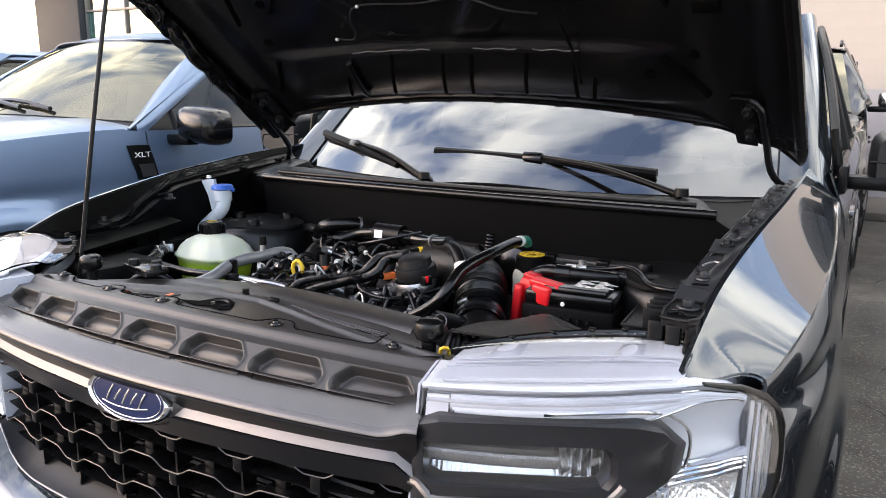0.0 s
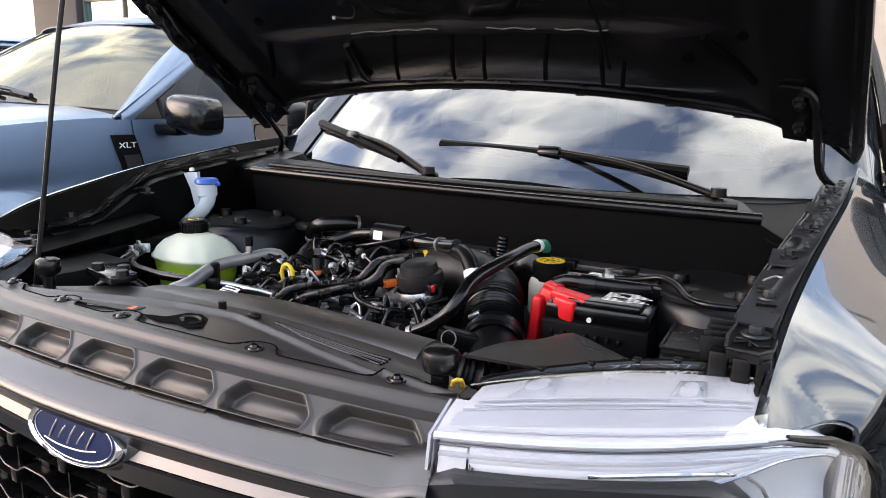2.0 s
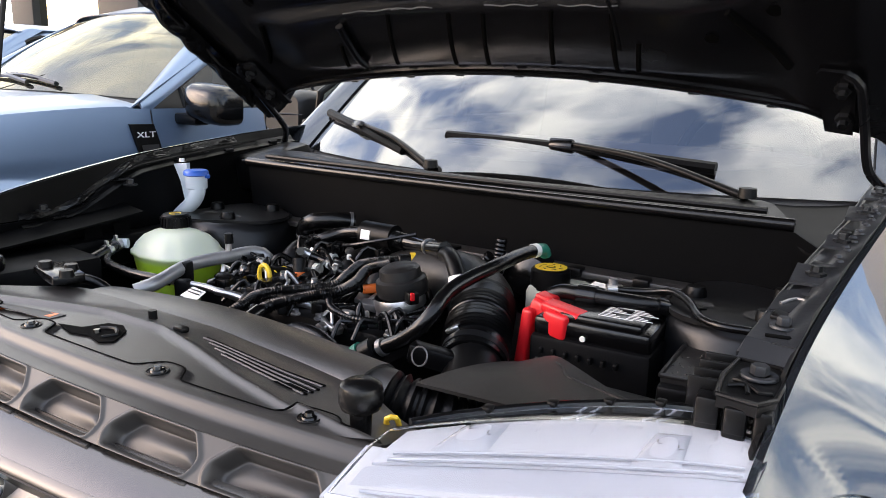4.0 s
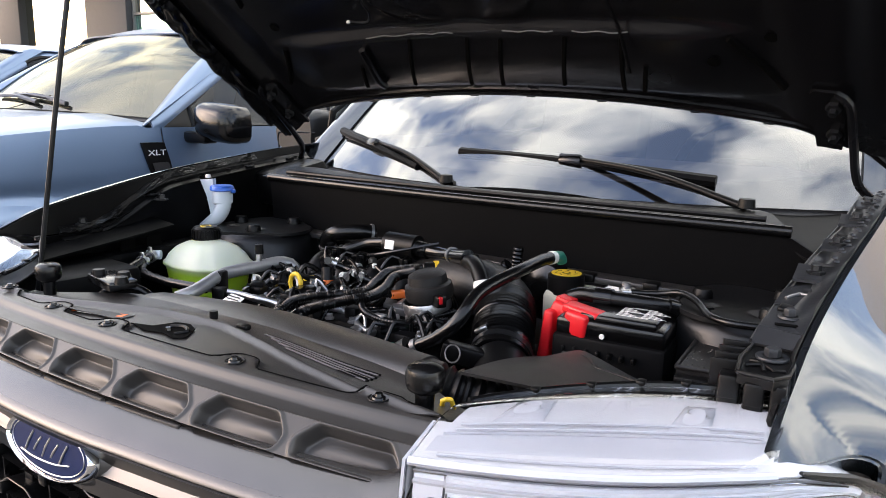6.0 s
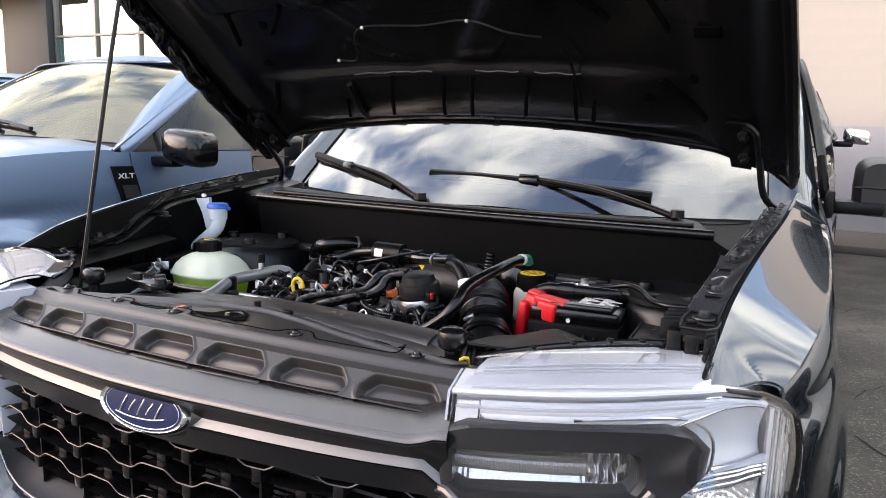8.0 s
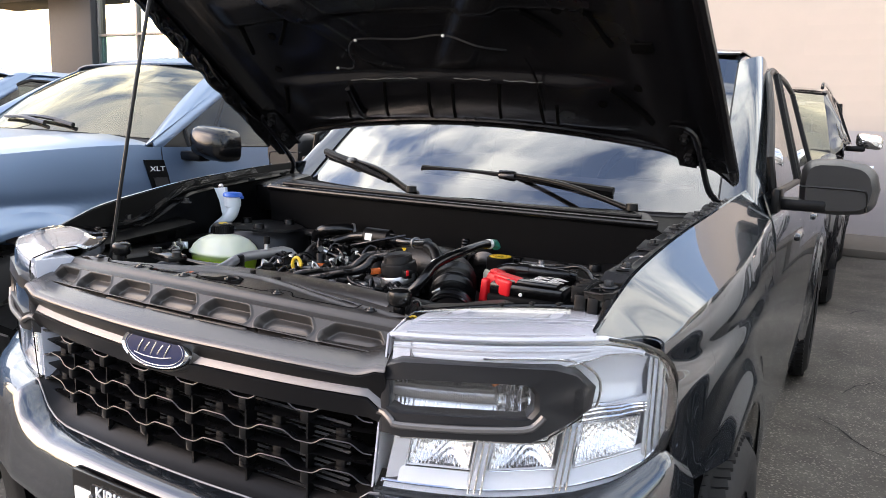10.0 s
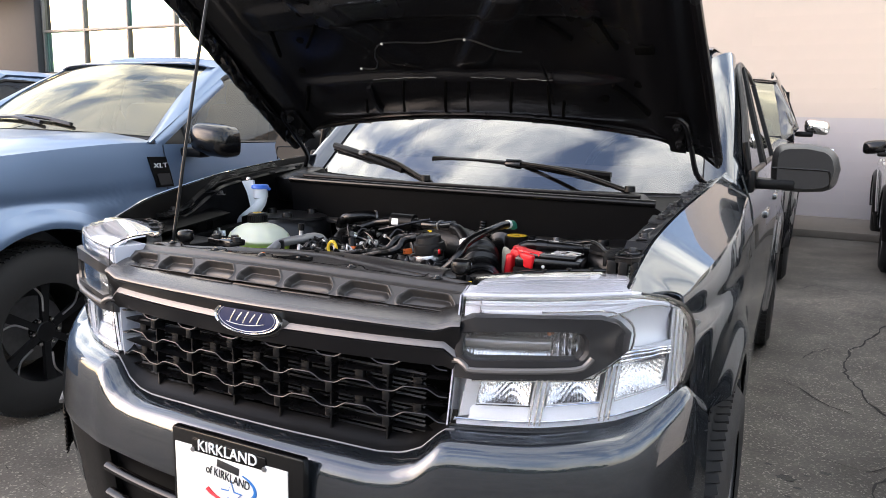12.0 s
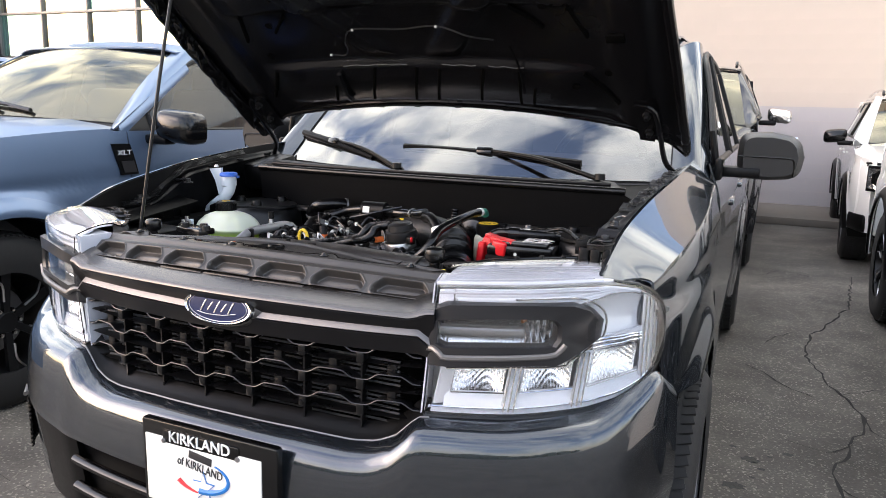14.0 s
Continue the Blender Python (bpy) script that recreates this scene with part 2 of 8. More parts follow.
def coolant_material():
    """Milky tank plastic, coloured by the liquid that fills its lower half."""
    m = material("coolant_tank_plastic", (0.70, 0.76, 0.62), 0.35, 0.0, 0.0, 0.06, 14.0)
    n, l = m.node_tree.nodes, m.node_tree.links
    p = n["Principled BSDF"]
    tc, sep, ramp = n.new("ShaderNodeTexCoord"), n.new("ShaderNodeSeparateXYZ"), n.new("ShaderNodeValToRGB")
    l.new(tc.outputs["Object"], sep.inputs["Vector"])
    mr = n.new("ShaderNodeMapRange")
    mr.inputs["From Min"].default_value, mr.inputs["From Max"].default_value = 0.90, 1.04
    l.new(sep.outputs["Z"], mr.inputs["Value"])
    l.new(mr.outputs["Result"], ramp.inputs["Fac"])
    e = ramp.color_ramp.elements
    e[0].position, e[0].color = 0.50, (0.42, 0.66, 0.04, 1)
    e[1].position, e[1].color = 0.66, (0.60, 0.65, 0.54, 1)
    l.new(ramp.outputs["Color"], p.inputs["Base Color"])
    p.inputs["Subsurface Weight"].default_value = 0.4
    p.inputs["Subsurface Radius"].default_value = (0.02, 0.02, 0.01)
    return m


COOLANT = coolant_material()


def asphalt_material():
    m = material("worn_asphalt", (0.108, 0.099, 0.086), 0.85, 0.0, 0.0, 0.42, 70.0, 1.0, 110.0)
    n, l = m.node_tree.nodes, m.node_tree.links
    p = n["Principled BSDF"]
    before = p.inputs["Base Color"].links[0].from_socket
    tc = n.new("ShaderNodeTexCoord")
    stone = n.new("ShaderNodeTexVoronoi")
    stone.inputs["Scale"].default_value = 135.0
    pick = n.new("ShaderNodeValToRGB")
    pick.color_ramp.elements[0].position, pick.color_ramp.elements[0].color = 0.84, (0, 0, 0, 1)
    pick.color_ramp.elements[1].position, pick.color_ramp.elements[1].color = 0.98, (1, 1, 1, 1)
    tint = n.new("ShaderNodeSeparateColor")
    mix = n.new("ShaderNodeMixRGB")
    mix.inputs["Color2"].default_value = (0.27, 0.25, 0.215, 1)
    l.new(tc.outputs["Object"], stone.inputs["Vector"])
    l.new(stone.outputs["Color"], tint.inputs["Color"])
    l.new(tint.outputs["Red"], pick.inputs["Fac"])
    l.new(pick.outputs["Color"], mix.inputs["Fac"])
    l.new(before, mix.inputs["Color1"])
    stain = n.new("ShaderNodeTexNoise")
    stain.inputs["Scale"].default_value, stain.inputs["Detail"].default_value = 1.6, 5.0
    deep = n.new("ShaderNodeMapRange")
    deep.inputs["From Min"].default_value, deep.inputs["From Max"].default_value = 0.30, 0.62
    deep.inputs["To Min"].default_value, deep.inputs["To Max"].default_value = 0.62, 1.1
    mul = n.new("ShaderNodeMixRGB")
    mul.blend_type = "MULTIPLY"
    mul.inputs["Fac"].default_value = 1.0
    l.new(tc.outputs["Object"], stain.inputs["Vector"])
    l.new(stain.outputs["Fac"], deep.inputs["Value"])
    l.new(mix.outputs["Color"], mul.inputs["Color1"])
    l.new(deep.outputs["Result"], mul.inputs["Color2"])
    l.new(mul.outputs["Color"], p.inputs["Base Color"])
    return m


ASPHALT = asphalt_material()
CONCRETE = material("old_concrete", (0.17, 0.152, 0.128), 0.85, 0.0, 0.0, 0.15, 8.0, 0.4, 120.0)
CRACK = material("crack_filler", (0.022, 0.021, 0.020), 0.9, 0.0, 0.0, 0.2, 60.0, 0.4, 200.0)
WALL_UPPER = material("warm_painted_block", (0.47, 0.42, 0.365), 0.75, 0.0, 0.0, 0.05, 3.0, 0.35, 90.0)
WALL_LOWER = material("pale_painted_block", (0.40, 0.385, 0.39), 0.75, 0.0, 0.0, 0.05, 3.0, 0.35, 90.0)
BUILDING_GREY = material("dark_grey_cladding", (0.045, 0.046, 0.050), 0.6, 0.0, 0.0, 0.08, 6.0)
FRAME_GREY = material("grey_window_frame", (0.20, 0.20, 0.20), 0.4, 0.4, 0.0, 0.06, 30.0)
MIRROR_PANE = material("mirror_window_pane", (0.66, 0.66, 0.55), 0.03, 1.0, 0.0, 0.06, 0.8)
TREE_DARK = material("far_tree_foliage", (0.05, 0.06, 0.035), 0.9, 0.0, 0.0, 0.3, 2.0)


# ---- mesh tools ----
def part(name, bm, mat, parent=None, label="", sharp=38.0):
    """Link a bmesh as one mesh object, under a thing or a part."""
    bmesh.ops.recalc_face_normals(bm, faces=bm.faces[:])
    me = bpy.data.meshes.new(name)
    bm.to_mesh(me)
    bm.free()
    me.materials.append(mat)
    me.shade_smooth()
    me.set_sharp_from_angle(angle=radians(sharp))
    ob = new(name, me)
    if parent is not None:
        ob.parent = parent
    if label:
        ob["label"] = label
    return ob


def thing(name, label, category, group="", kind="", at=(0, 0, 0)):
    ob = new(name)
    ob.empty_display_size = 0.1
    ob.location = at
    return tagged(ob, label, category, group, kind)


def grid(f, nu, nv, bm=None, thick=0.0, flip=False):
    """A sheet f(u, v) of nu x nv faces with u and v from 0 to 1; thick gives it a back."""
    bm = bm or bmesh.new()
    rows = [[bm.verts.new(f(i / nu, j / nv)) for j in range(nv + 1)] for i in range(nu + 1)]
    faces = []
    for i in range(nu):
        for j in range(nv):
            q = (rows[i][j], rows[i + 1][j], rows[i + 1][j + 1], rows[i][j + 1])
            faces.append(bm.faces.new(q[::-1] if flip else q))
    if thick:
        bm.normal_update()
        back = [[bm.verts.new(v.co - v.normal * thick) for v in row] for row in rows]
        for i in range(nu):
            for j in range(nv):
                q = (back[i][j], back[i][j + 1], back[i + 1][j + 1], back[i + 1][j])
                bm.faces.new(q[::-1] if flip else q)
        rim = [(i, 0) for i in range(nu)] + [(nu, j) for j in range(nv)] + [(i, nv) for i in range(nu, 0, -1)] + [(0, j) for j in range(nv, 0, -1)]
        for (i, j), (k, m) in zip(rim, rim[1:] + rim[:1]):
            q = (rows[i][j], back[i][j], back[k][m], rows[k][m])
            bm.faces.new(q[::-1] if flip else q)
    return bm


def box(size, at=(0, 0, 0), turn=(0, 0, 0), bevel=0.0, bm=None, seg=2, taper=1.0):
    """A bevelled block; taper scales its top."""
    bm = bm or bmesh.new()
    tmp = bmesh.new()
    bmesh.ops.create_cube(tmp, size=1.0)
    for v in tmp.verts:
        k = taper if v.co.z > 0 else 1.0
        v.co = Vector((v.co.x * size[0] * k, v.co.y * size[1] * k, v.co.z * size[2]))
    if bevel:
        bmesh.ops.bevel(tmp, geom=tmp.edges[:], offset=bevel, segments=seg, profile=0.5, affect="EDGES")
    add(bm, tmp, pose(*at, *turn))
    return bm


def add(bm, tmp, m=None):
    """Pour the bmesh tmp into bm, moved by m."""
    tmp.verts.index_update()
    made = [bm.verts.new(m @ v.co if m else v.co) for v in tmp.verts]
    for f in tmp.faces:
        bm.faces.new([made[v.index] for v in f.verts])
    tmp.free()
    return bm


def smooth_path(points, step=0.012):
    """Points along a soft curve through the given ones."""
    p = [Vector(q) for q in points]
    p = [2 * p[0] - p[1], *p, 2 * p[-1] - p[-2]]
    out = []
    for a, b, c, d in zip(p, p[1:], p[2:], p[3:]):
        n = max(2, int((c - b).length / step))
        for i in range(n):
            t = i / n
            out.append(0.5 * (2 * b + (c - a) * t + (2 * a - 5 * b + 4 * c - d) * t * t + (3 * b - a - 3 * c + d) * t ** 3))
    out.append(p[-2])
    return out


def tube(points, r, seg=12, bm=None, soft=True, ribs=0.0, rib_depth=0.18, step=0.012, end=None):
    """A round hose through points; ribs is the pitch of its corrugation, end its radius at the far end."""
    bm = bm or bmesh.new()
    path = smooth_path(points, min(step, ribs / 4) if ribs else step) if soft else [Vector(p) for p in points]
    side = None
    rings, run = [], 0.0
    for i, p in enumerate(path):
        way = (path[min(i + 1, len(path) - 1)] - path[max(i - 1, 0)]).normalized()
        if side is None:
            side = way.orthogonal().normalized()
        side = (side - way * side.dot(way)).normalized()
        over = way.cross(side)
        if i:
            run += (p - path[i - 1]).length
        k = r if end is None else r + (end - r) * i / (len(path) - 1)
        if ribs:
            k *= 1 - rib_depth * (0.5 - 0.5 * math.cos(2 * math.pi * run / ribs))
        rings.append([bm.verts.new(p + k * (math.cos(a) * side + math.sin(a) * over)) for a in (2 * math.pi * j / seg for j in range(seg))])
    for a, b in zip(rings, rings[1:]):
        for j in range(seg):
            bm.faces.new((a[j], a[(j + 1) % seg], b[(j + 1) % seg], b[j]))
    bm.faces.new(rings[0][::-1])
    bm.faces.new(rings[-1])
    return bm


def lathe(profile, m=None, seg=24, bm=None, a0=0.0, a1=360.0):
    """A turned body round z from (radius, height) pairs, moved by m."""
    bm = bm or bmesh.new()
    m = m or Matrix()
    full = a1 - a0 >= 360
    n = seg if full else seg + 1
    rings = []
    for r, z in profile:
        rings.append([bm.verts.new(m @ Vector((max(r, 1e-4) * math.cos(a), max(r, 1e-4) * math.sin(a), z))) for a in (radians(a0 + (a1 - a0) * j / seg) for j in range(n))])
    for a, b in zip(rings, rings[1:]):
        for j in range(seg):
            k = (j + 1) % n
            bm.faces.new((a[j], a[k], b[k], b[j]))
    return bm


def prism(outline, depth, f, bm=None):
    """A flat outline of (u, v) pulled out from depth 0 to depth, mapped by f(u, v, d)."""
    bm = bm or bmesh.new()
    front = [bm.verts.new(f(u, v, 0.0)) for u, v in outline]
    back = [bm.verts.new(f(u, v, depth)) for u, v in outline]
    bm.faces.new(front)
    bm.faces.new(back[::-1])
    for i in range(len(outline)):
        j = (i + 1) % len(outline)
        bm.faces.new((front[i], back[i], back[j], front[j]))
    return bm


def lerp(a, b, t):
    return a + (b - a) * t


def curve(pairs, x):
    """A value read off short control pairs."""
    return float(np.interp(x, [p[0] for p in pairs], [p[1] for p in pairs]))


def ease(a, b, x):
    t = min(1.0, max(0.0, (x - a) / (b - a)))
    return t * t * (3 - 2 * t)


def letters(text, size, m, mat, parent, name="lettering", depth=0.0015, label="", width=None):
    """Raised writing in the built-in font, turned into a mesh."""
    c = bpy.data.curves.new(name, "FONT")
    c.body, c.size, c.extrude, c.align_x, c.align_y = text, size, depth, "CENTER", "CENTER"
    tmp = bpy.data.objects.new(name, c)
    scene.collection.objects.link(tmp)
    deps = bpy.context.evaluated_depsgraph_get()
    me = bpy.data.meshes.new_from_object(tmp.evaluated_get(deps))
    bpy.data.objects.remove(tmp)
    if width:
        wide = max(v.co.x for v in me.vertices) - min(v.co.x for v in me.vertices)
        me.transform(Matrix.Diagonal((width / wide, 1, 1, 1)))
    me.transform(m)
    me.materials.clear()
    me.materials.append(mat)
    ob = new(name, me)
    ob.parent = parent
    if label:
        ob["label"] = label
    return ob


# ---- ground, walls and the far building ----
def setting():
    tagged(part("ground", grid(lambda u, v: (lerp(-70, 70, u), lerp(-60, 80, v), 0.0), 20, 20), ASPHALT),
           "worn grey asphalt car park surface with pale stones", "ground", kind="structure")
    # kerb strip at the foot of the wall
    tagged(part("pavement", box((37, 1.62, 0.10), (12.0, 10.09, 0.05), bevel=0.015), CONCRETE), "old concrete kerb along the block wall", "kerb", kind="structure")

    # block wall: running courses with recessed joints
    wall = tagged(part("wall_north", box((37, 0.30, 6.0), (12.0, 11.056, 3.0)), WALL_UPPER), "painted concrete block wall, warm cream above and pale grey below", "wall", kind="structure")
    # office building far behind: dark piers, a glazed bay and a bright bay
    hall = thing("office_building", "dark grey office building with tall mirrored windows", "building", at=(-24, 20, 0))
    m = Matrix.Translation((24, -20, 0))
    def at(bm):
        bm.transform(m)
        return bm
    part("wall", at(box((22.0, 0.4, 3.0), (-21.5, 20.4, 1.5))), BUILDING_GREY, hall)
    part("wall", at(box((40, 0.4, 3.0), (-24, 20.4, 9.6))), BUILDING_GREY, hall)
    part("pier", at(box((3.0, 0.9, 11.0), (-29.95, 20.3, 5.5), bevel=0.05)), BUILDING_GREY, hall)
    part("pier", at(box((1.5, 0.9, 11.0), (-15.0, 20.3, 5.5), bevel=0.05)), BUILDING_GREY, hall)
    part("pier", at(box((3.6, 0.8, 11.0), (-12.44, 20.3, 5.5), bevel=0.05)), WALL_UPPER, hall)
    part("pier", at(box((2.0, 0.9, 11.0), (-38.0, 20.3, 5.5), bevel=0.05)), BUILDING_GREY, hall)
    for i in range(5):
        x = -28.35 + 2.5 * i
        for z0, z1 in ((3.0, 4.6), (4.7, 6.3), (6.4, 8.1)):
            w = part("window", at(box((2.42, 0.04, z1 - z0), (x + 1.25, 20.25, (z0 + z1) / 2))), TEAL_PANE if (i + round(z0)) % 4 == 3 else MIRROR_PANE, hall)
        part("mullion", at(box((0.10, 0.16, 5.2), (x, 20.2, 5.6), bevel=0.01)), FRAME_GREY, hall)
    for z in (4.65, 6.35):
        part("transom", at(box((12.7, 0.15, 0.10), (-22.05, 20.2, z), bevel=0.01)), FRAME_GREY, hall)
    part("window", at(box((5.6, 0.04, 5.2), (-34.3, 20.25, 5.6))), MIRROR_PANE, hall)
    part("canopy", at(box((9.0, 2.5, 0.5), (-33.5, 19.4, 6.6), bevel=0.05)), BUILDING_GREY, hall)


setting()


def crack(points, width, seed):
    """A crack in the asphalt: a thin wandering strip of dark filler, a little raised."""
    rng = random.Random(seed)
    path = smooth_path([(x, y, 0.0) for x, y in points], 0.05)
    bm = bmesh.new()
    last = None
    for i, p in enumerate(path):
        w = width * rng.uniform(0.35, 1.25) * (0.3 if i in (0, len(path) - 1) else 1)
        dx, dy = 0.030 * noise.noise((p.x * 3, p.y * 6, seed)) + rng.uniform(-0.010, 0.010), rng.uniform(-0.014, 0.014)
        pair = (bm.verts.new((p.x + dx - w, p.y + dy, 0.003)), bm.verts.new((p.x + dx + w, p.y + dy, 0.003)))
        if last:
            bm.faces.new((last[0], last[1], pair[1], pair[0]))
        last = pair
    return bm


def far_trees():
    """A low line of woods across the road, seen only as a reflection."""
    rng = random.Random(5)
    bm = bmesh.new()
    for k in range(210):
        x = -140 + k + rng.uniform(-0.4, 0.4)
        h = rng.uniform(3.4, 4.6) + 1.2 * math.sin(k * 0.21)
        bmesh.ops.create_icosphere(bm, subdivisions=2, radius=1.0, matrix=Matrix.Translation((x, -42 + rng.uniform(-2, 2), h * 0.5)) @ Matrix.Diagonal((rng.uniform(1.4, 2.4), 1.0, h * 0.55, 1)))
    for v in bm.verts:
        v.co += Vector((noise.noise(v.co * 1.7), 0, noise.noise(v.co * 2.3))) * 0.5
    return tagged(part("far_woods", bm, TREE_DARK), "dark line of trees across the road", "trees", kind="stuff")


far_trees()

cracks = tagged(part("asphalt_cracks", crack(((1.80, 6.2), (1.76, 5.67), (1.68, 4.97), (1.52, 4.35), (1.39, 3.97), (1.36, 3.57), (1.43, 3.2), (1.50, 2.98), (1.56, 2.69), (1.47, 2.33), (1.41, 2.03), (1.41, 1.83), (1.45, 1.4), (1.43, 1.0)), 0.0075, 3), CRACK),
                "branching dark cracks across the asphalt", "crack", kind="stuff")
for k, line in enumerate((((0.97, 3.27), (1.07, 3.20), (1.17, 3.09), (1.26, 2.94), (1.37, 2.88)), ((1.57, 2.71), (1.59, 2.55), (1.63, 2.47), (1.80, 2.40)), ((1.38, 3.97), (1.28, 4.05), (1.18, 3.86), (1.10, 3.69)), ((1.42, 1.9), (1.62, 1.75), (1.8, 1.78)),
                          ((-1.70, 0.60), (-1.45, 0.57), (-1.32, 0.56), (-1.16, 0.58), (-0.9, 0.62)), ((1.07, 5.86), (1.23, 6.14), (1.41, 6.03), (1.75, 5.8)), ((1.50, 2.98), (1.66, 3.12), (1.85, 3.10)), ((1.47, 2.33), (1.36, 2.22), (1.22, 2.26)), ((1.68, 4.97), (1.50, 5.05), (1.30, 4.98)))):
    part("crack_branch", crack(line, 0.0052, 10 + k), CRACK, cracks)
OIL = material("dark_oil_stain", (0.012, 0.011, 0.010), 0.55, 0.0, 0.0, 0.35, 60.0, 0.6, 140.0)


def stain(x, y, size, seed):
    """A ragged dark patch on the asphalt."""
    n = 40
    rim = [(x + size * math.cos(2 * math.pi * k / n) * (0.75 + 0.45 * noise.noise((2 * math.cos(2 * math.pi * k / n), 2 * math.sin(2 * math.pi * k / n), seed))), y + 0.7 * size * math.sin(2 * math.pi * k / n) * (0.75 + 0.6 * noise.noise((3 * math.cos(2 * math.pi * k / n), seed, 3 * math.sin(2 * math.pi * k / n))))) for k in range(n)]
    bm = bmesh.new()
    bm.faces.new([bm.verts.new((u, w, 0.002)) for u, w in rim])
    return bm


for k, (x, y, r) in enumerate(((1.09, 2.0, 0.050), (1.13, 1.93, 0.022), (1.04, 1.74, 0.055), (1.23, 2.12, 0.030), (1.02, 2.10, 0.018), (1.16, 2.06, 0.014), (1.10, 1.84, 0.016))):
    part("oil_stain", stain(x, y, r, 3.7 * k), OIL, cracks)

# ---- the grey pickup: plan curve of its nose ----
def front_y(x):
    x = abs(x)
    return 0.12 + 0.22 * x * x + 0.38 * x ** 6


def half_width(y):
    return 0.86 + 0.068 * (1 - math.exp(-max(0.0, y - front_y(0.86)) / 0.13)) - 0.012 * ease(0.9, 1.6, y)


_xs = np.linspace(0, 0.86, 120)
_ys = np.array([front_y(x) for x in _xs])
_y2 = np.linspace(front_y(0.86), 1.6, 120)[1:]
PLAN_X = np.concatenate([_xs, [half_width(y) for y in _y2]])
PLAN_Y = np.concatenate([_ys, _y2])
PLAN_S = np.concatenate([[0], np.cumsum(np.hypot(np.diff(PLAN_X), np.diff(PLAN_Y)))])


def s_of(x):
    return math.copysign(float(np.interp(abs(x), PLAN_X[:120], PLAN_S[:120])), x)


def nose(s, z, out=0.0):
    """A point of the nose at the run s along its plan curve, out metres proud of it."""
    a = abs(s)
    x, y = float(np.interp(a, PLAN_S, PLAN_X)), float(np.interp(a, PLAN_S, PLAN_Y))
    x2, y2 = float(np.interp(a + 0.01, PLAN_S, PLAN_X)), float(np.interp(a + 0.01, PLAN_S, PLAN_Y))
    way = Vector((x2 - x, y2 - y)).normalized()
    x, y = x + way.y * out, y - way.x * out
    return Vector((math.copysign(x, s) if s else 0.0, y, z))


truck = thing("pickup_truck", "dark grey metallic pickup truck with its hood propped open on asphalt", "pickup truck")
AXLE_F, AXLE_R, WHEEL_R = 0.90, 3.976, 0.362


def fender_top(y):
    line = ((0.30, 1.042), (0.35, 1.062), (0.40, 1.082), (0.54, 1.135), (0.85, 1.186), (1.25, 1.222), (1.7, 1.245))
    wide = 0.02 + 0.10 * ease(0.40, 0.75, y)
    return sum(curve(line, y + wide * k / 4) for k in range(-4, 5)) / 9


def fender_in(y):
    return 0.776 + 0.033 * math.tanh((y - 0.82) / 0.39)


def arch_z(y, axle, r=0.435):
    d = abs(y - axle)
    return WHEEL_R + math.sqrt(r * r - d * d) if d < r else 0.0


def side_x(y, z, hw):
    """The flank: fullest at 0.75 m, tucked in at the sill and the shoulder."""
    t = (z - 0.78)
    x = hw - (0.16 * t * t if t > 0 else 0.10 * t * t)
    for axle in (AXLE_F, AXLE_R):
        d = math.hypot(y - axle, z - WHEEL_R)
        x += 0.022 * math.exp(-((d - 0.47) / 0.055) ** 2)
    x -= 0.010 * math.exp(-((z - 1.0) / 0.03) ** 2)
    return x


def fender_edge(side, v):
    return Vector(fender_point(side, 0.0, v))


def fender_point(side, u, v):
    start = lerp(0.352, 0.452, ease(0.0, 0.25, v))
    start = lerp(start, 0.47, ease(0.6, 1.0, v))
    y = lerp(start, 1.495, u)
    top = fender_top(y)
    low = max(0.46 if y > 1.0 else 0.78, arch_z(y, AXLE_F))
    if y > AXLE_F + 0.40:
        low = lerp(low, 0.36, ease(AXLE_F + 0.40, AXLE_F + 0.44, y))
    elif y < AXLE_F - 0.40:
        low = lerp(low, 0.72, ease(AXLE_F - 0.40, AXLE_F - 0.44, y)) if y < AXLE_F - 0.44 else low
    brow = 0.060 + 0.02 * ease(0.5, 1.0, y)
    d = brow * v / 0.25 if v < 0.25 else brow + (top - brow - low) * ((v - 0.25) / 0.75) ** 1.15
    z = top - d
    full = side_x(y, z, half_width(y))
    inner = fender_in(y)
    knee = lerp(inner, full, 0.86)
    x = lerp(inner, knee, (d / brow) ** 0.92) if v <= 0.25 else lerp(knee, full, min(1.0, (d - brow) / 0.11) ** 0.7)
    if v == 0:
        x = inner
    return (side * x, y, z - 0.004 * (v == 0))


def fender(side):
    return part("fender", grid(lambda u, v: fender_point(side, u, v), 110, 80, thick=0.004), GREY_PAINT, truck, sharp=24)


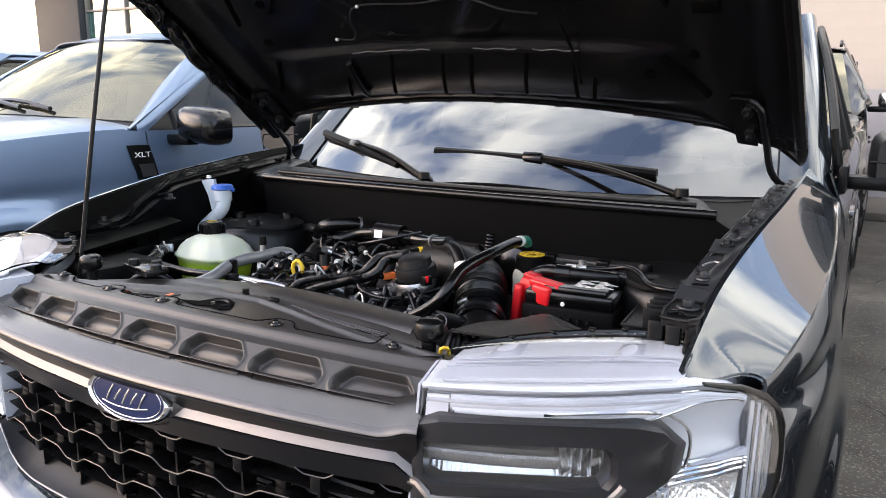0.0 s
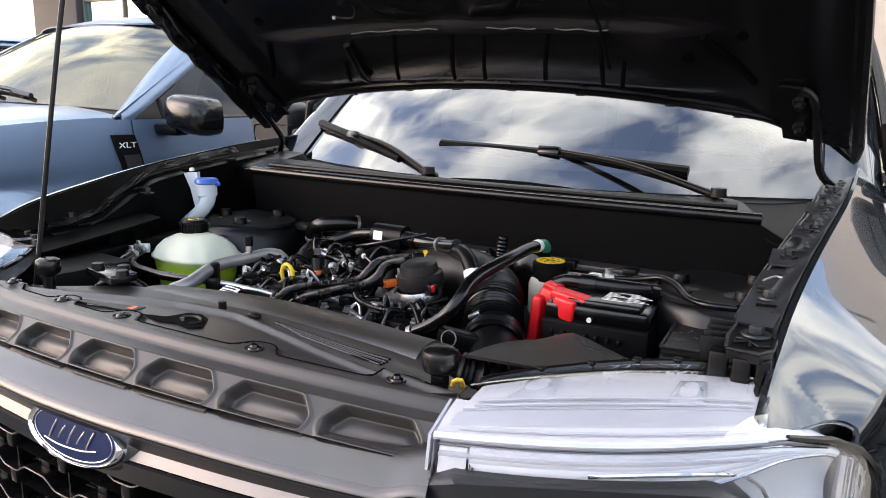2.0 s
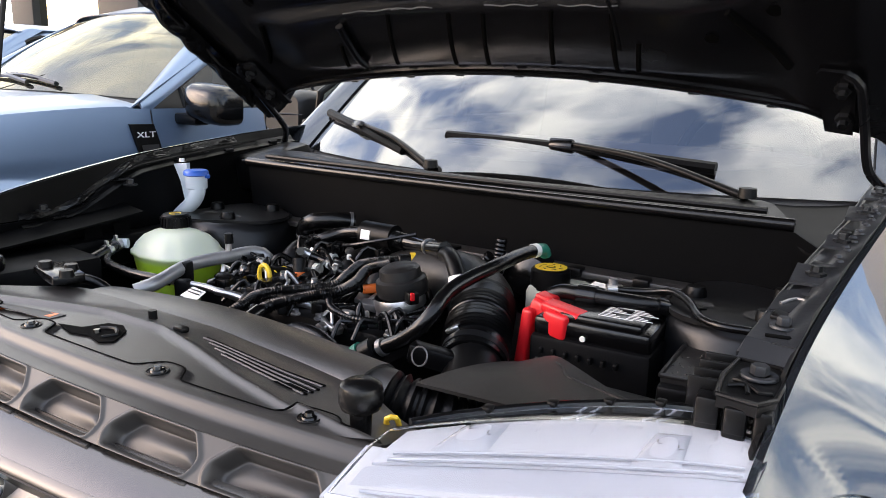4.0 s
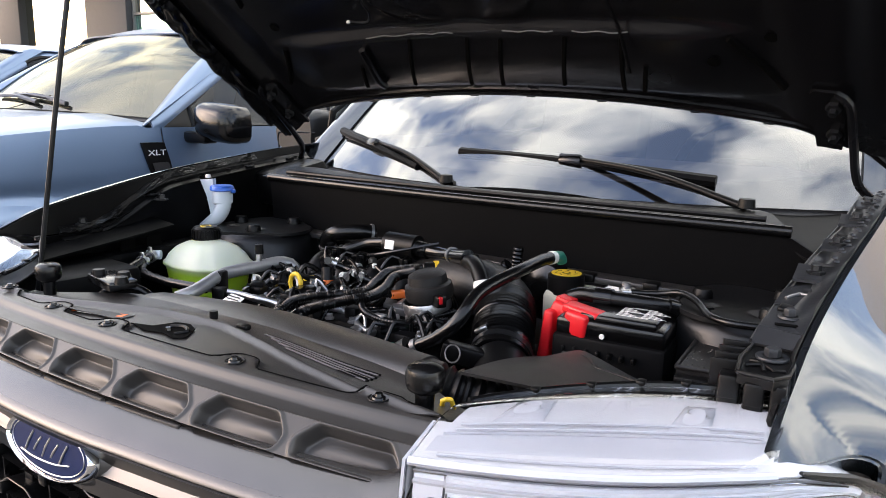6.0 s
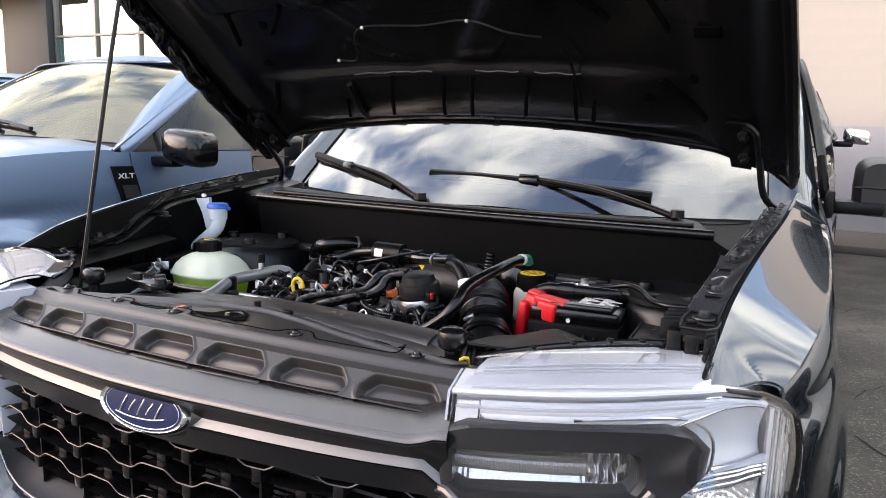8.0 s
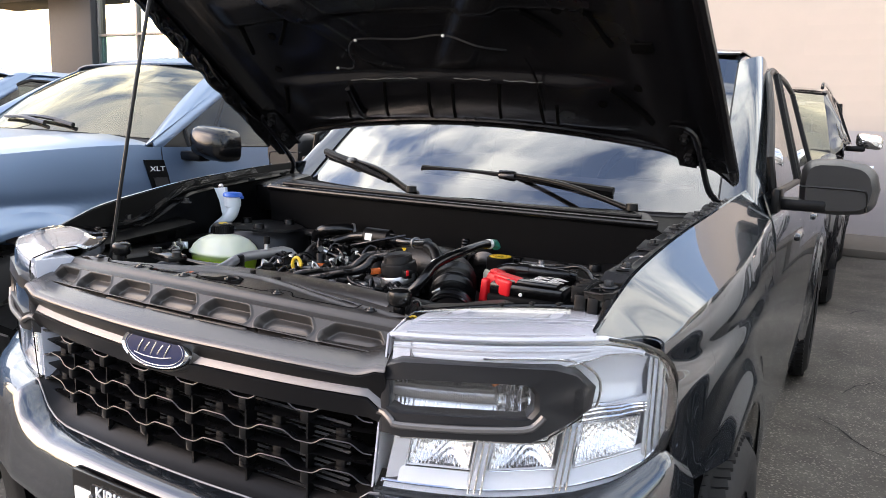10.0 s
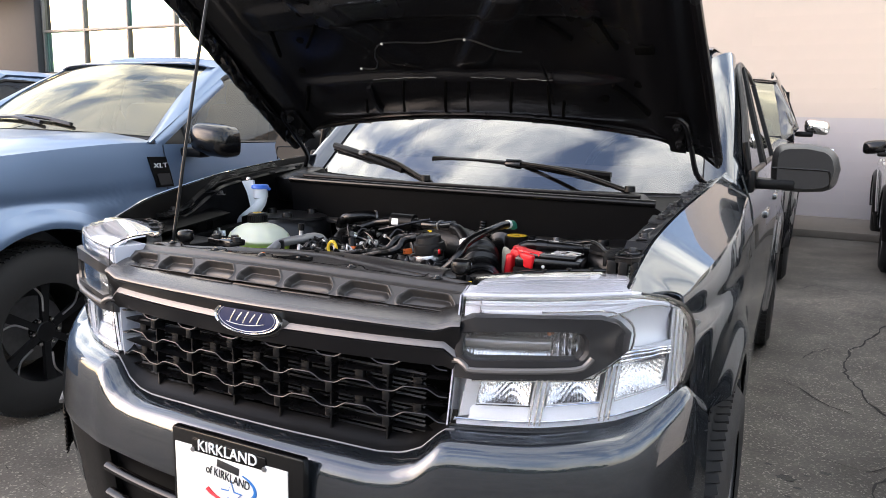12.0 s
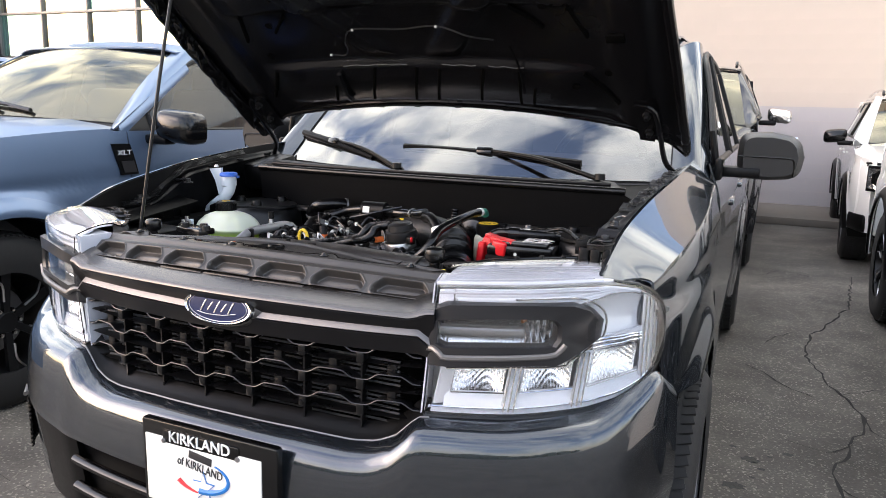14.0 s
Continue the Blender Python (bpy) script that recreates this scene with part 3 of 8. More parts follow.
for side in (1, -1):
    fd = fender(side)
    part("fender_nose", grid(lambda u, v, side=side: fender_edge(side, lerp(0.03, 0.42, u)) + Vector((-side * 0.004, 0.032, -0.028)) * v, 20, 3, thick=0.003), GREY_PAINT, fd)
    # lip rail and bracket strip inside the fender's top edge
    def rail(u, v, side=side):
        y = lerp(0.56, 1.40, u)
        z = lerp(1.070, fender_top(y) - 0.026, ease(0.60, 0.88, y)) if side < 0 else fender_top(y) - 0.008 + 0.0022 * math.sin(46 * y) * math.sin(9 * v) + 0.004 * math.exp(-((v - 0.86) / 0.08) ** 2)
        return (side * lerp(fender_in(y) - 0.002, fender_in(y) - (0.060 if side > 0 else 0.032), v), y, z - 0.014 * v - 0.006 * ease(0.4, 0.6, v))
    rl = part("fender_rail", grid(rail, 90, 14, thick=0.003), RAIL if side > 0 else PLASTIC, truck)
    for k in range(9):
        p = Vector(rail(0.06 + 0.11 * k, 0.45))
        # flat dark disc that draws the shade of a hole in the rail
        part("rail_hole", lathe(((0.0, 0.0), (0.006 + 0.002 * (k % 3), 0.0)), Matrix.Translation(p + Vector((0, 0, 0.0015))), 12), INK, rl)
    for k in range(5):
        p = Vector(rail(0.10 + 0.2 * k, 0.7))
        part("rail_clip", box((0.016, 0.030, 0.006), p + Vector((0, 0, 0.004)), (0, side * 12, 0), bevel=0.002), DARK_STEEL if k % 2 else PLASTIC, rl)
    def flange(u, v, side=side):
        y = lerp(0.40, 1.40, u)
        return (side * (fender_in(y) - 0.004 - 0.006 * v), y, lerp(fender_top(y) - 0.006, min(fender_top(y) - 0.026, lerp(1.066, fender_top(y) - 0.030, ease(0.60, 0.88, y))) if side < 0 else fender_top(y) - 0.012, v))
    part("fender_flange", grid(flange, 40, 3, thick=0.002), DARK_STEEL if side > 0 else PLASTIC, rl)
    def shelf(u, v, side=side):
        y = lerp(0.44, 0.81, u)
        return (side * lerp(fender_in(y) - 0.008, fender_in(y) - 0.10, v), y, 1.040 + 0.03 * u - 0.012 * v)
    part("fender_shelf", grid(shelf, 16, 4, thick=0.004), MATTE, truck)
    def apron(u, v, side=side):
        y = lerp(0.45, 1.42, u)
        dent = 0.015 * math.sin(y * 24) * math.sin(v * 7)
        return (side * (fender_in(y) - (0.062 if side > 0 else 0.020) + 0.02 * v + dent), y, lerp(lerp(1.066, fender_top(y) - 0.045, ease(0.60, 0.88, y)), 0.70, v))
    if side < 0:
        # crumpled clear film along the inner edge
        for k, (ya, yb) in enumerate(((0.56, 0.72), (0.70, 0.88), (0.86, 1.02), (1.01, 1.18))):
            def film(u, v):
                y = lerp(ya, yb, u)
                w = 1.3 * noise.noise(Vector((y * 70, v * 5, k))) + 0.6 * noise.noise(Vector((y * 160, v * 9, k + 5)))
                return (-(fender_in(y) - 0.010 - 0.020 * v * (0.5 + 0.35 * math.sin(9 * u + 2 * k))), y, lerp(1.082, fender_top(y) - 0.006, ease(0.60, 0.88, y)) + 0.0025 * w - 0.014 * v)
            part("torn_film", grid(film, 40, 12), FILM, rl, "torn black film on the fender edge", sharp=14)
    else:
        for y, s in ((0.76, 1.0), (0.90, 0.8), (1.07, 1.0), (1.22, 0.8)):
            p = Vector(rail((y - 0.56) / 0.84, 0.55))
            part("rail_bracket", prism([(-0.024 * s, -0.034 * s), (0.016 * s, -0.030 * s), (0.022 * s, 0.030 * s), (-0.026 * s, 0.036 * s)], 0.004, lambda u, w, d: p + Vector((u, w, 0.007 - d + 0.12 * w))), RAIL, rl)
            part("rail_bolt", lathe(((0.0, 0.012), (0.006, 0.012), (0.007, 0.005), (0.012, 0.004), (0.012, 0.0)), Matrix.Translation(p + Vector((0, 0, 0.006))), 6), DARK_STEEL, rl)
        part("rail_hem", tube([Vector(rail(k / 30, 1.0)) for k in range(31)], 0.0030, 8), RAIL, rl)
        for k in range(26):
            part("rail_dimple", lathe(((0.0, 0.0035), (0.0035, 0.0028), (0.0055, 0.0)), Matrix.Translation(Vector(rail(0.30 + 0.026 * k, 0.30 + 0.10 * (k % 2))) + Vector((0, 0, 0.001))), 10), RAIL, rl)
    part("inner_fender", grid(apron, 40, 16, thick=0.004), MATTE, truck)
    def liner(u, v, side=side):
        a = radians(lerp(-8, 188, u))
        return (side * lerp(0.60, 0.895, v), AXLE_F + 0.43 * math.cos(a), WHEEL_R + 0.43 * math.sin(a))
    part("wheel_arch_liner", grid(liner, 28, 3, thick=0.004), PLASTIC, truck)


# ---- bumper ----
def bumper_top(s):
    x = abs(s)
    return curve(((0.0, 0.722), (0.20, 0.720), (0.32, 0.715), (0.37, 0.720), (0.41, 0.737), (0.435, 0.762), (0.455, 0.782), (0.475, 0.783), (0.62, 0.783), (0.80, 0.797), (0.90, 0.835), (0.955, 0.862), (1.0, 0.83), (1.06, 0.79)), x)


def bumper_out(s, z):
    top = bumper_top(s)
    d = top - z
    base = lerp(0.010, 0.004, ease(0.42, 0.50, abs(s)))
    out = base + 0.046 * (1 - math.exp(-d / 0.010)) + 0.034 * (1 - math.exp(-d / 0.11))
    out *= lerp(1.0, 0.32, ease(0.75, 1.02, abs(s)))
    return out - 0.5 * max(0.0, 0.60 - z) ** 1.2


def bumper():
    end = 1.025
    def f(u, v):
        s = lerp(-end, end, u)
        z = lerp(bumper_top(s), 0.585, v ** 1.3)
        return nose(s, z, bumper_out(s, z))
    part("front_bumper", grid(f, 130, 26, thick=0.004), GREY_PAINT, truck)
    def side_skirt(u, v, side):
        s = lerp(0.62, 1.025, u)
        z = lerp(0.585, 0.40, v)
        return nose(side * s, z, bumper_out(s, 0.585) - 0.02 * v)
    for side in (1, -1):
        part("bumper_corner", grid(lambda u, v: side_skirt(u, v, side), 24, 10, thick=0.004), GREY_PAINT, truck)
        vent = part("corner_vent", grid(lambda u, v: nose(side * lerp(0.74, 0.92, u), lerp(0.575, 0.43, v), bumper_out(lerp(0.74, 0.92, u), 0.585) + 0.006 + 0.003 * math.sin(70 * (u + v))), 30, 24, thick=0.004), PLASTIC, truck)
        part("vent_edge", tube([nose(side * 0.735, 0.588, bumper_out(0.735, 0.585) + 0.012), nose(side * 0.83, 0.59, bumper_out(0.83, 0.585) + 0.012), nose(side * 0.925, 0.585, bumper_out(0.925, 0.585) + 0.01)], 0.006, 8), SATIN, vent)
    # dark lower section with its openings
    def low(u, v):
        s = lerp(-0.44, 0.44, u)
        z = lerp(0.59, 0.34, v)
        return nose(s, z, bumper_out(s, 0.59) - 0.035 - 0.03 * v)
    part("lower_intake", grid(low, 40, 10, thick=0.004), PLASTIC, truck)
    for z in (0.520, 0.450, 0.390):
        part("intake_slat", grid(lambda u, v: nose(lerp(-0.43, 0.43, u), z + 0.012 * math.cos(v * 6.28), bumper_out(0, 0.59) - 0.012 + 0.014 * math.sin(v * 6.28)), 30, 10), PLASTIC_GLOSS, truck)
    for side in (1, -1):
        part("intake_post", grid(lambda u, v: nose(side * lerp(0.425, 0.63, u), lerp(0.588, 0.36, v), bumper_out(0.5, 0.59) + 0.002 - 0.03 * v - 0.01 * (1 - ease(0, 0.15, u))), 10, 8, thick=0.02), PLASTIC, truck)
    # dark inner frame of the grille opening
    def surround(u, v):
        s = lerp(-0.475, 0.475, u)
        top = bumper_top(s)
        return nose(s, lerp(top + 0.004, top + 0.030, v), lerp(0.008, -0.030, v ** 0.8))
    part("grille_surround", grid(surround, 60, 6, thick=0.004), PLASTIC, truck)
    part("grille_lip", tube([nose(s, bumper_top(s) + 0.004, 0.010) for s in np.linspace(-0.475, 0.475, 61)], 0.0022, 6, soft=False), DULL_STEEL, truck)


bumper()


# ---- grille: hexagon trim, two bars, cell mesh ----
def trim_point(u, v, d):
    """u along the nose, v from the foot (0) to the crest (1) of the trim, d inwards."""
    s = s_of(u)
    p = nose(s, 0, 0)
    y = lerp(0.023, 0.055, v)
    z = lerp(1.0285, 1.058, v) - 0.016 * (u / 0.46) ** 2
    return Vector((p.x, p.y + y + 0.72 * d, z - 0.69 * d))


def hex_trim():
    trim = part("grille_trim", hex_panel(), TRIM, truck, sharp=70, label="satin dark grey trim strip with seven hexagonal recesses")
    # top shelf of the trim, up to the radiator cover
    def shelf(u, v):
        x = lerp(-0.462, 0.462, u)
        p = trim_point(x, 1, 0)
        return (p.x, p.y + 0.045 * v, p.z + 0.001 + 0.012 * ease(0.45, 0.72, v))
    part("trim_shelf", grid(shelf, 50, 16, thick=0.003), TRIM, trim)
    for side in (1, -1):
        part("trim_end", prism([(0.452, -0.1), (0.470, 0.05), (0.468, 1.05), (0.452, 1.02)], 0.02, lambda u, v, d: trim_point(side * u, v, d)), TRIM, trim)
    # gap below, with its small clips
    part("trim_gap", grid(lambda u, v: nose(s_of(lerp(-0.465, 0.465, u)), lerp(1.024, 1.000, v) - 0.016 * (lerp(-1, 1, u)) ** 2, -0.040 + 0.016 * v), 50, 3, thick=0.004), PLASTIC, trim)
    for k in range(8):
        x = -0.39 + 0.13 * min(k, 6)
        if k < 7:
            part("clip", box((0.122, 0.006, 0.009), trim_point(x, -0.16, 0.007), (0, 0, math.degrees(math.atan(0.44 * x))), bevel=0.002), TRIM, trim)


def hex_depth(u, w):
    """Depth of the trim at u along it and w up its slope: a rounded six-sided recess with a soft bead, once every pitch."""
    pitch, tall = 0.1302, 0.0440
    c = (u + 3.5 * pitch) % pitch - pitch / 2
    x, y = abs(c), (w - 0.49) * tall
    sides = (0.0575 - x, 0.0195 - y, 0.0200 + y, (0.0570 - x - 0.85 * y) * 0.76, (0.0640 - x + 0.60 * y) * 0.857)
    inside = -0.0014 * math.log(sum(math.exp(-d / 0.0014) for d in sides))
    dip = 0.018 * ease(0.0002, 0.0060, inside) - 0.0026 * math.exp(-((inside + 0.0018) / 0.0020) ** 2)
    return dip - 0.006 * ease(0.006, 0.020, inside) * (0.55 + 0.45 * c / 0.055)


def hex_panel():
    def f(u, v):
        x = lerp(-0.4557, 0.4557, u)
        w = lerp(-0.02, 1.0, v)
        return trim_point(x, w, hex_depth(x, w))
    return grid(f, 574, 60)


hex_trim()


def bump_at_badge(x):
    return 0.003 * math.exp(-(x / 0.125) ** 4)


def bars():
    def strip(z_of, out_of, nu, nv, name, mat, x0=-0.478, x1=0.478):
        def f(u, v):
            x = lerp(x0, x1, u)
            return nose(s_of(x), z_of(x, v), out_of(x, v) + bump_at_badge(x))
        return part(name, grid(f, nu, nv, thick=0.004), mat, truck)
    up = lambda x: 0.012 * ease(0.430, 0.470, abs(x)) - 0.006 * (x / 0.46) ** 2
    down = lambda x: -0.024 * ease(0.445, 0.478, abs(x))
    strip(lambda x, v: lerp(1.020, 0.999, v ** 1.4) + up(x), lambda x, v: lerp(-0.036, 0.012, v), 60, 10, "bar_shelf", SHELF)
    strip(lambda x, v: lerp(0.999, 0.993, v) + up(x), lambda x, v: 0.012 + 0.006 * math.sin(math.pi / 2 * v), 60, 6, "upper_bar", SATIN_DARK)
    strip(lambda x, v: lerp(0.993 + up(x), 0.962 + down(x), v), lambda x, v: 0.019 - 0.021 * v, 60, 5, "bar_face", BAR_DARK)
    strip(lambda x, v: lerp(0.962, 0.949, v) + down(x), lambda x, v: lerp(-0.002, 0.007, v ** 0.8), 60, 3, "lower_bar", SATIN)
    strip(lambda x, v: lerp(0.949, 0.912, v) + down(x) * (1 - 0.6 * v), lambda x, v: 0.010 - 0.016 * v, 60, 3, "bar_foot", BAR_DARK)


bars()


def grille_mesh():
    # near-black sheet in place of the shade behind the grille
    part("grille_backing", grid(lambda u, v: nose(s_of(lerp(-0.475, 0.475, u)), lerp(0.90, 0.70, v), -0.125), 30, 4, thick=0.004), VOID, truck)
    for k in range(18):
        for x0, x1 in ((-0.40, -0.245), (-0.225, -0.045), (-0.02, 0.165), (0.185, 0.40)):
            z = 0.712 + 0.0100 * k
            part("shutter_slat", box((x1 - x0, 0.005, 0.0010), ((x0 + x1) / 2, front_y(0.2) + 0.052, z), turn=(28, 0, 0)), SHUTTER, truck)
    def width_at(z):
        return curve(((0.70, 0.33), (0.73, 0.40), (0.775, 0.452), (0.90, 0.47)), z)
    cols = [-0.324, -0.194, -0.064, 0.066, 0.196, 0.326]
    edges = [-0.452, *cols, 0.452]
    for z0 in (0.899, 0.843, 0.789):
        for x in cols:
            if abs(x) > width_at(z0 - 0.02):
                continue
            f = part("grille_fin", box((0.017, 0.030, 0.024), nose(s_of(x), z0 - 0.010, -0.020), (0, 0, math.degrees(math.atan(0.44 * x))), bevel=0.003), GRILLE, truck)
            part("fin_web", box((0.004, 0.030, 0.034), nose(s_of(x), z0 - 0.036, -0.030), (0, 0, math.degrees(math.atan(0.44 * x)))), GRILLE, f)
        for a, b in zip(edges, edges[1:]):
            lim = width_at(z0) + 0.002
            a, b = max(a, -lim), min(b, lim)
            if b - a < 0.04:
                continue
            def line(u):
                t = ease(0.10, 0.34, u) * (1 - ease(0.66, 0.90, u))
                return s_of(lerp(a, b, u)), z0 + 0.014 * t
            def cell(u, v):
                w = 2 * math.pi * v
                st, z = line(u)
                return nose(st, z + 0.0022 * math.cos(w) + 0.003 * math.sin(w), -0.022 + 0.020 * math.sin(w))
            def shelf(u, v):
                w = 2 * math.pi * v
                return nose(s_of(lerp(a, b, u)), z0 - 0.020 + 0.0016 * math.cos(w), -0.030 + 0.020 * math.sin(w))
            ob = part("grille_cell", grid(cell, 16, 10), GRILLE, truck)
            # thin lighter tube that draws the highlight along the cell's front edge
            part("cell_highlight", tube([nose(*line(u), -0.0035) + Vector((0, 0, 0.0025)) for u in np.linspace(0, 1, 17)], 0.0014, 5, soft=False), GRILLE_HIGHLIGHT, ob)
            part("cell_shelf", grid(shelf, 8, 8), GRILLE, ob)
            if z0 > 0.80:
                part("cell_tab", box((0.020, 0.014, 0.022), nose(s_of((a + b) / 2), z0 - 0.031, -0.026), bevel=0.002), GRILLE, ob)


grille_mesh()


def oval(n, a, b):
    return [(a * math.cos(2 * math.pi * k / n), b * math.sin(2 * math.pi * k / n)) for k in range(n)]


def badge():
    m = pose(0.010, front_y(0) - 0.006, 0.961, 90 - 12, 0, 0)
    rings = ((1.0, 0.0), (1.0, 0.012), (0.965, 0.017), (0.93, 0.014), (0.90, 0.014))
    bm = bmesh.new()
    loops = [[bm.verts.new(m @ Vector((u * k, v * (k if k == 1 else k - 0.04), h))) for u, v in oval(48, 0.0895, 0.0372)] for k, h in rings]
    for a, b in zip(loops, loops[1:]):
        for i in range(48):
            bm.faces.new((a[i], a[(i + 1) % 48], b[(i + 1) % 48], b[i]))
    bm.faces.new(loops[0][::-1])
    plate = part("badge_rim", bm, CHROME, truck, "chrome oval badge rim")
    bm = bmesh.new()
    outer = [bm.verts.new(m @ Vector((u, v, 0.0135))) for u, v in oval(48, 0.0812, 0.0322)]
    mid = bm.verts.new(m @ Vector((0, 0, 0.0165)))
    for i in range(48):
        bm.faces.new((outer[i], outer[(i + 1) % 48], mid))
    part("badge_field", bm, BADGE_BLUE, plate, "deep blue enamel oval")
    # a fine inner line and plain slanted strokes in place of the maker's script
    part("badge_line", tube([m @ Vector((0.93 * u, 0.90 * v, 0.0142)) for u, v in oval(48, 0.0812, 0.0322)] + [m @ Vector((0.93 * 0.0812, 0, 0.0142))], 0.0007, 5, soft=False), STEEL, plate)
    for k in range(5):
        u, h = -0.036 + 0.018 * k, 0.0125 - 0.0035 * (k % 2)
        part("badge_stroke", tube([m @ Vector((u - 0.006, -h, 0.0152)), m @ Vector((u, 0.0, 0.0162)), m @ Vector((u + 0.006, h, 0.0152))], 0.0014, 6, step=0.004), STEEL, plate)
    part("badge_stroke", tube([m @ Vector((u, v, 0.0160)) for u, v in ((-0.050, -0.014), (-0.020, -0.017), (0.020, -0.015), (0.050, -0.009))], 0.0010, 6, step=0.004), STEEL, plate)
    # moulded mount behind it
    bm = bmesh.new()
    big = [[bm.verts.new(m @ Vector((u * k, v * k2, h))) for u, v in oval(48, 0.0895, 0.0372)] for k, k2, h in ((1.62, 0.80, -0.036), (1.36, 1.04, -0.022), (1.14, 1.10, -0.004), (1.02, 1.05, 0.004))]
    for a, b in zip(big, big[1:]):
        for i in range(48):
            bm.faces.new((a[i], a[(i + 1) % 48], b[(i + 1) % 48], b[i]))
    bm.faces.new(big[-1])
    part("badge_mount", bm, TRIM, truck)


badge()


# ---- headlamps ----
def lamp_low(u):
    return curve(((0.0, 0.787), (0.35, 0.789), (0.65, 0.799), (0.80, 0.812), (0.90, 0.832), (0.97, 0.862), (1.0, 0.89)), u)


def lamp_high(u):
    return curve(((0.0, 1.056), (0.55, 1.063), (0.72, 1.062), (0.84, 1.050), (0.93, 1.030), (0.98, 1.005), (1.0, 0.985)), u)


def lamp_point(side, u, v, out):
    """u from the inner (0) to the outer end (1) of the lamp, v from its foot to its crest."""
    lo, hi = lamp_low(u), lamp_high(u)
    z = lerp(lo, hi, v)
    x0 = lerp(0.459, 0.480, (z - 0.787) / 0.27)
    s = lerp(s_of(x0), 0.972, u)
    return nose(side * s, z, out)


def headlamp(side):
    lamp = part("headlamp_housing", grid(lambda u, v: lamp_point(side, u, v, -0.085 + 0.03 * u), 24, 14, thick=0.004), LAMP_GREY, truck, "pale inner shell of the headlamp")
    # walls of the shell, out to the lens
    bm = bmesh.new()
    for a, b in (((0, 0), (1, 0)), ((1, 0), (1, 1)), ((1, 1), (0, 1)), ((0, 1), (0, 0))):
        grid(lambda u, v, a=a, b=b: lamp_point(side, lerp(a[0], b[0], u), lerp(a[1], b[1], u), lerp(-0.085 + 0.03 * lerp(a[0], b[0], u), 0.0, v)), 30, 3, bm=bm)
    part("shell_wall", bm, LAMP_GREY, lamp)
    lens = part("headlamp_lens", grid(lambda u, v: lamp_point(side, u, v, 0.004 + 0.006 * math.sin(math.pi * v) ** 0.5), 40, 20, thick=0.0025), LENS, lamp, "clear headlamp lens")
    lens.visible_shadow = False
    part("lamp_end", grid(lambda u, v: lamp_point(side, -0.014, lerp(-0.02, 1.0, v), lerp(-0.09, -0.002, u)), 4, 8, thick=0.003), LAMP_TOP, lamp)
    # dark gasket round the lens
    edge = [(u, 0.0) for u in np.linspace(0, 1, 24)] + [(1.0, v) for v in np.linspace(0.1, 1, 10)] + [(u, 1.0) for u in np.linspace(0.98, 0.72, 10)]
    part("lamp_seal", tube([lamp_point(side, u, v, -0.002) for u, v in edge[:34]], 0.0082, 8, soft=False), RUBBER, lamp)
    if side > 0:
        part("lamp_seal", tube([lamp_point(side, u, v, -0.002) for u, v in edge[33:]], 0.0082, 8, soft=False, end=0.0030), RUBBER, lamp)

    # light guides: stacked bands along the crest, a pillar at the outer end and a lip along the foot
    def sweep(u):
        return 0.805 + 0.130 * ease(0.46, 0.84, u)
    part("guide_step", grid(lambda u, v: lamp_point(side, lerp(0.01, 0.93, u), lerp(0.998, 0.968, v), lerp(-0.006, -0.012, v)), 40, 3, thick=0.003), LAMP_GREY, lamp)
    def guide(u, v):
        uu = lerp(0.075, 0.86, u)
        return lamp_point(side, uu, lerp(0.962, sweep(uu), v), -0.004 - 0.006 * v + 0.0008 * math.cos(25 * v))
    part("light_guide", grid(guide, 60, 36, thick=0.004), LAMP_WHITE, lamp, "white ribbed light guide")
    part("guide_end", prism([(0.012, 0.955), (0.070, 0.958), (0.070, 0.812), (0.012, 0.802)], 0.006, lambda u, v, d: lamp_point(side, u, v, -0.003 - d)), LAMP_WHITE, lamp)
    for k in range(5):
        part("guide_tooth", tube([lamp_point(side, 0.078 + 0.006 * k, 0.90 - 0.012 * k, -0.001), lamp_point(side, 0.080 + 0.006 * k, 0.825, -0.001)], 0.0008, 5, soft=False), DULL_STEEL, lamp)
    part("guide_line", tube([lamp_point(side, u, 0.966, -0.003) for u in np.linspace(0.01, 0.90, 24)], 0.0014, 6), CHROME, lamp)
    part("guide_line", tube([lamp_point(side, u, sweep(u) - 0.006, -0.006) for u in np.linspace(0.01, 0.86, 30)], 0.0016, 6), CHROME, lamp)
    for u0, u1, mat in ((0.905, 0.925, LAMP_GREY), (0.928, 0.950, LAMP_WHITE), (0.955, 0.985, LAMP_GREY)):
        part("light_guide", grid(lambda u, v: lamp_point(side, lerp(u0, u1, v), lerp(0.95, 0.07, u), -0.008 - 0.012 * v), 22, 3, thick=0.005), mat, lamp)
    for u0 in (0.902, 0.926, 0.953):
        part("guide_line", tube([lamp_point(side, u0, v, -0.003) for v in np.linspace(0.10, 0.94, 18)], 0.0016, 6), CHROME, lamp)
    part("light_guide", grid(lambda u, v: lamp_point(side, lerp(0.01, 0.95, u), lerp(0.010, 0.060, v), -0.003 - 0.014 * v), 36, 3, thick=0.006), LAMP_WHITE, lamp)
    part("guide_line", tube([lamp_point(side, u, 0.068, -0.006) for u in np.linspace(0.02, 0.94, 26)], 0.0022, 6), CHROME, lamp)
    # pale bezel on the outer upper side, with a white wedge and two silvered ribs below it
    part("lamp_bezel", grid(lambda u, v: lamp_point(side, lerp(0.60, 0.90, u), lerp(0.56, 0.93, v), lerp(-0.034, -0.018, u) - 0.010 * math.sin(math.pi * v)), 14, 12, thick=0.004), LAMP_GREY, lamp)
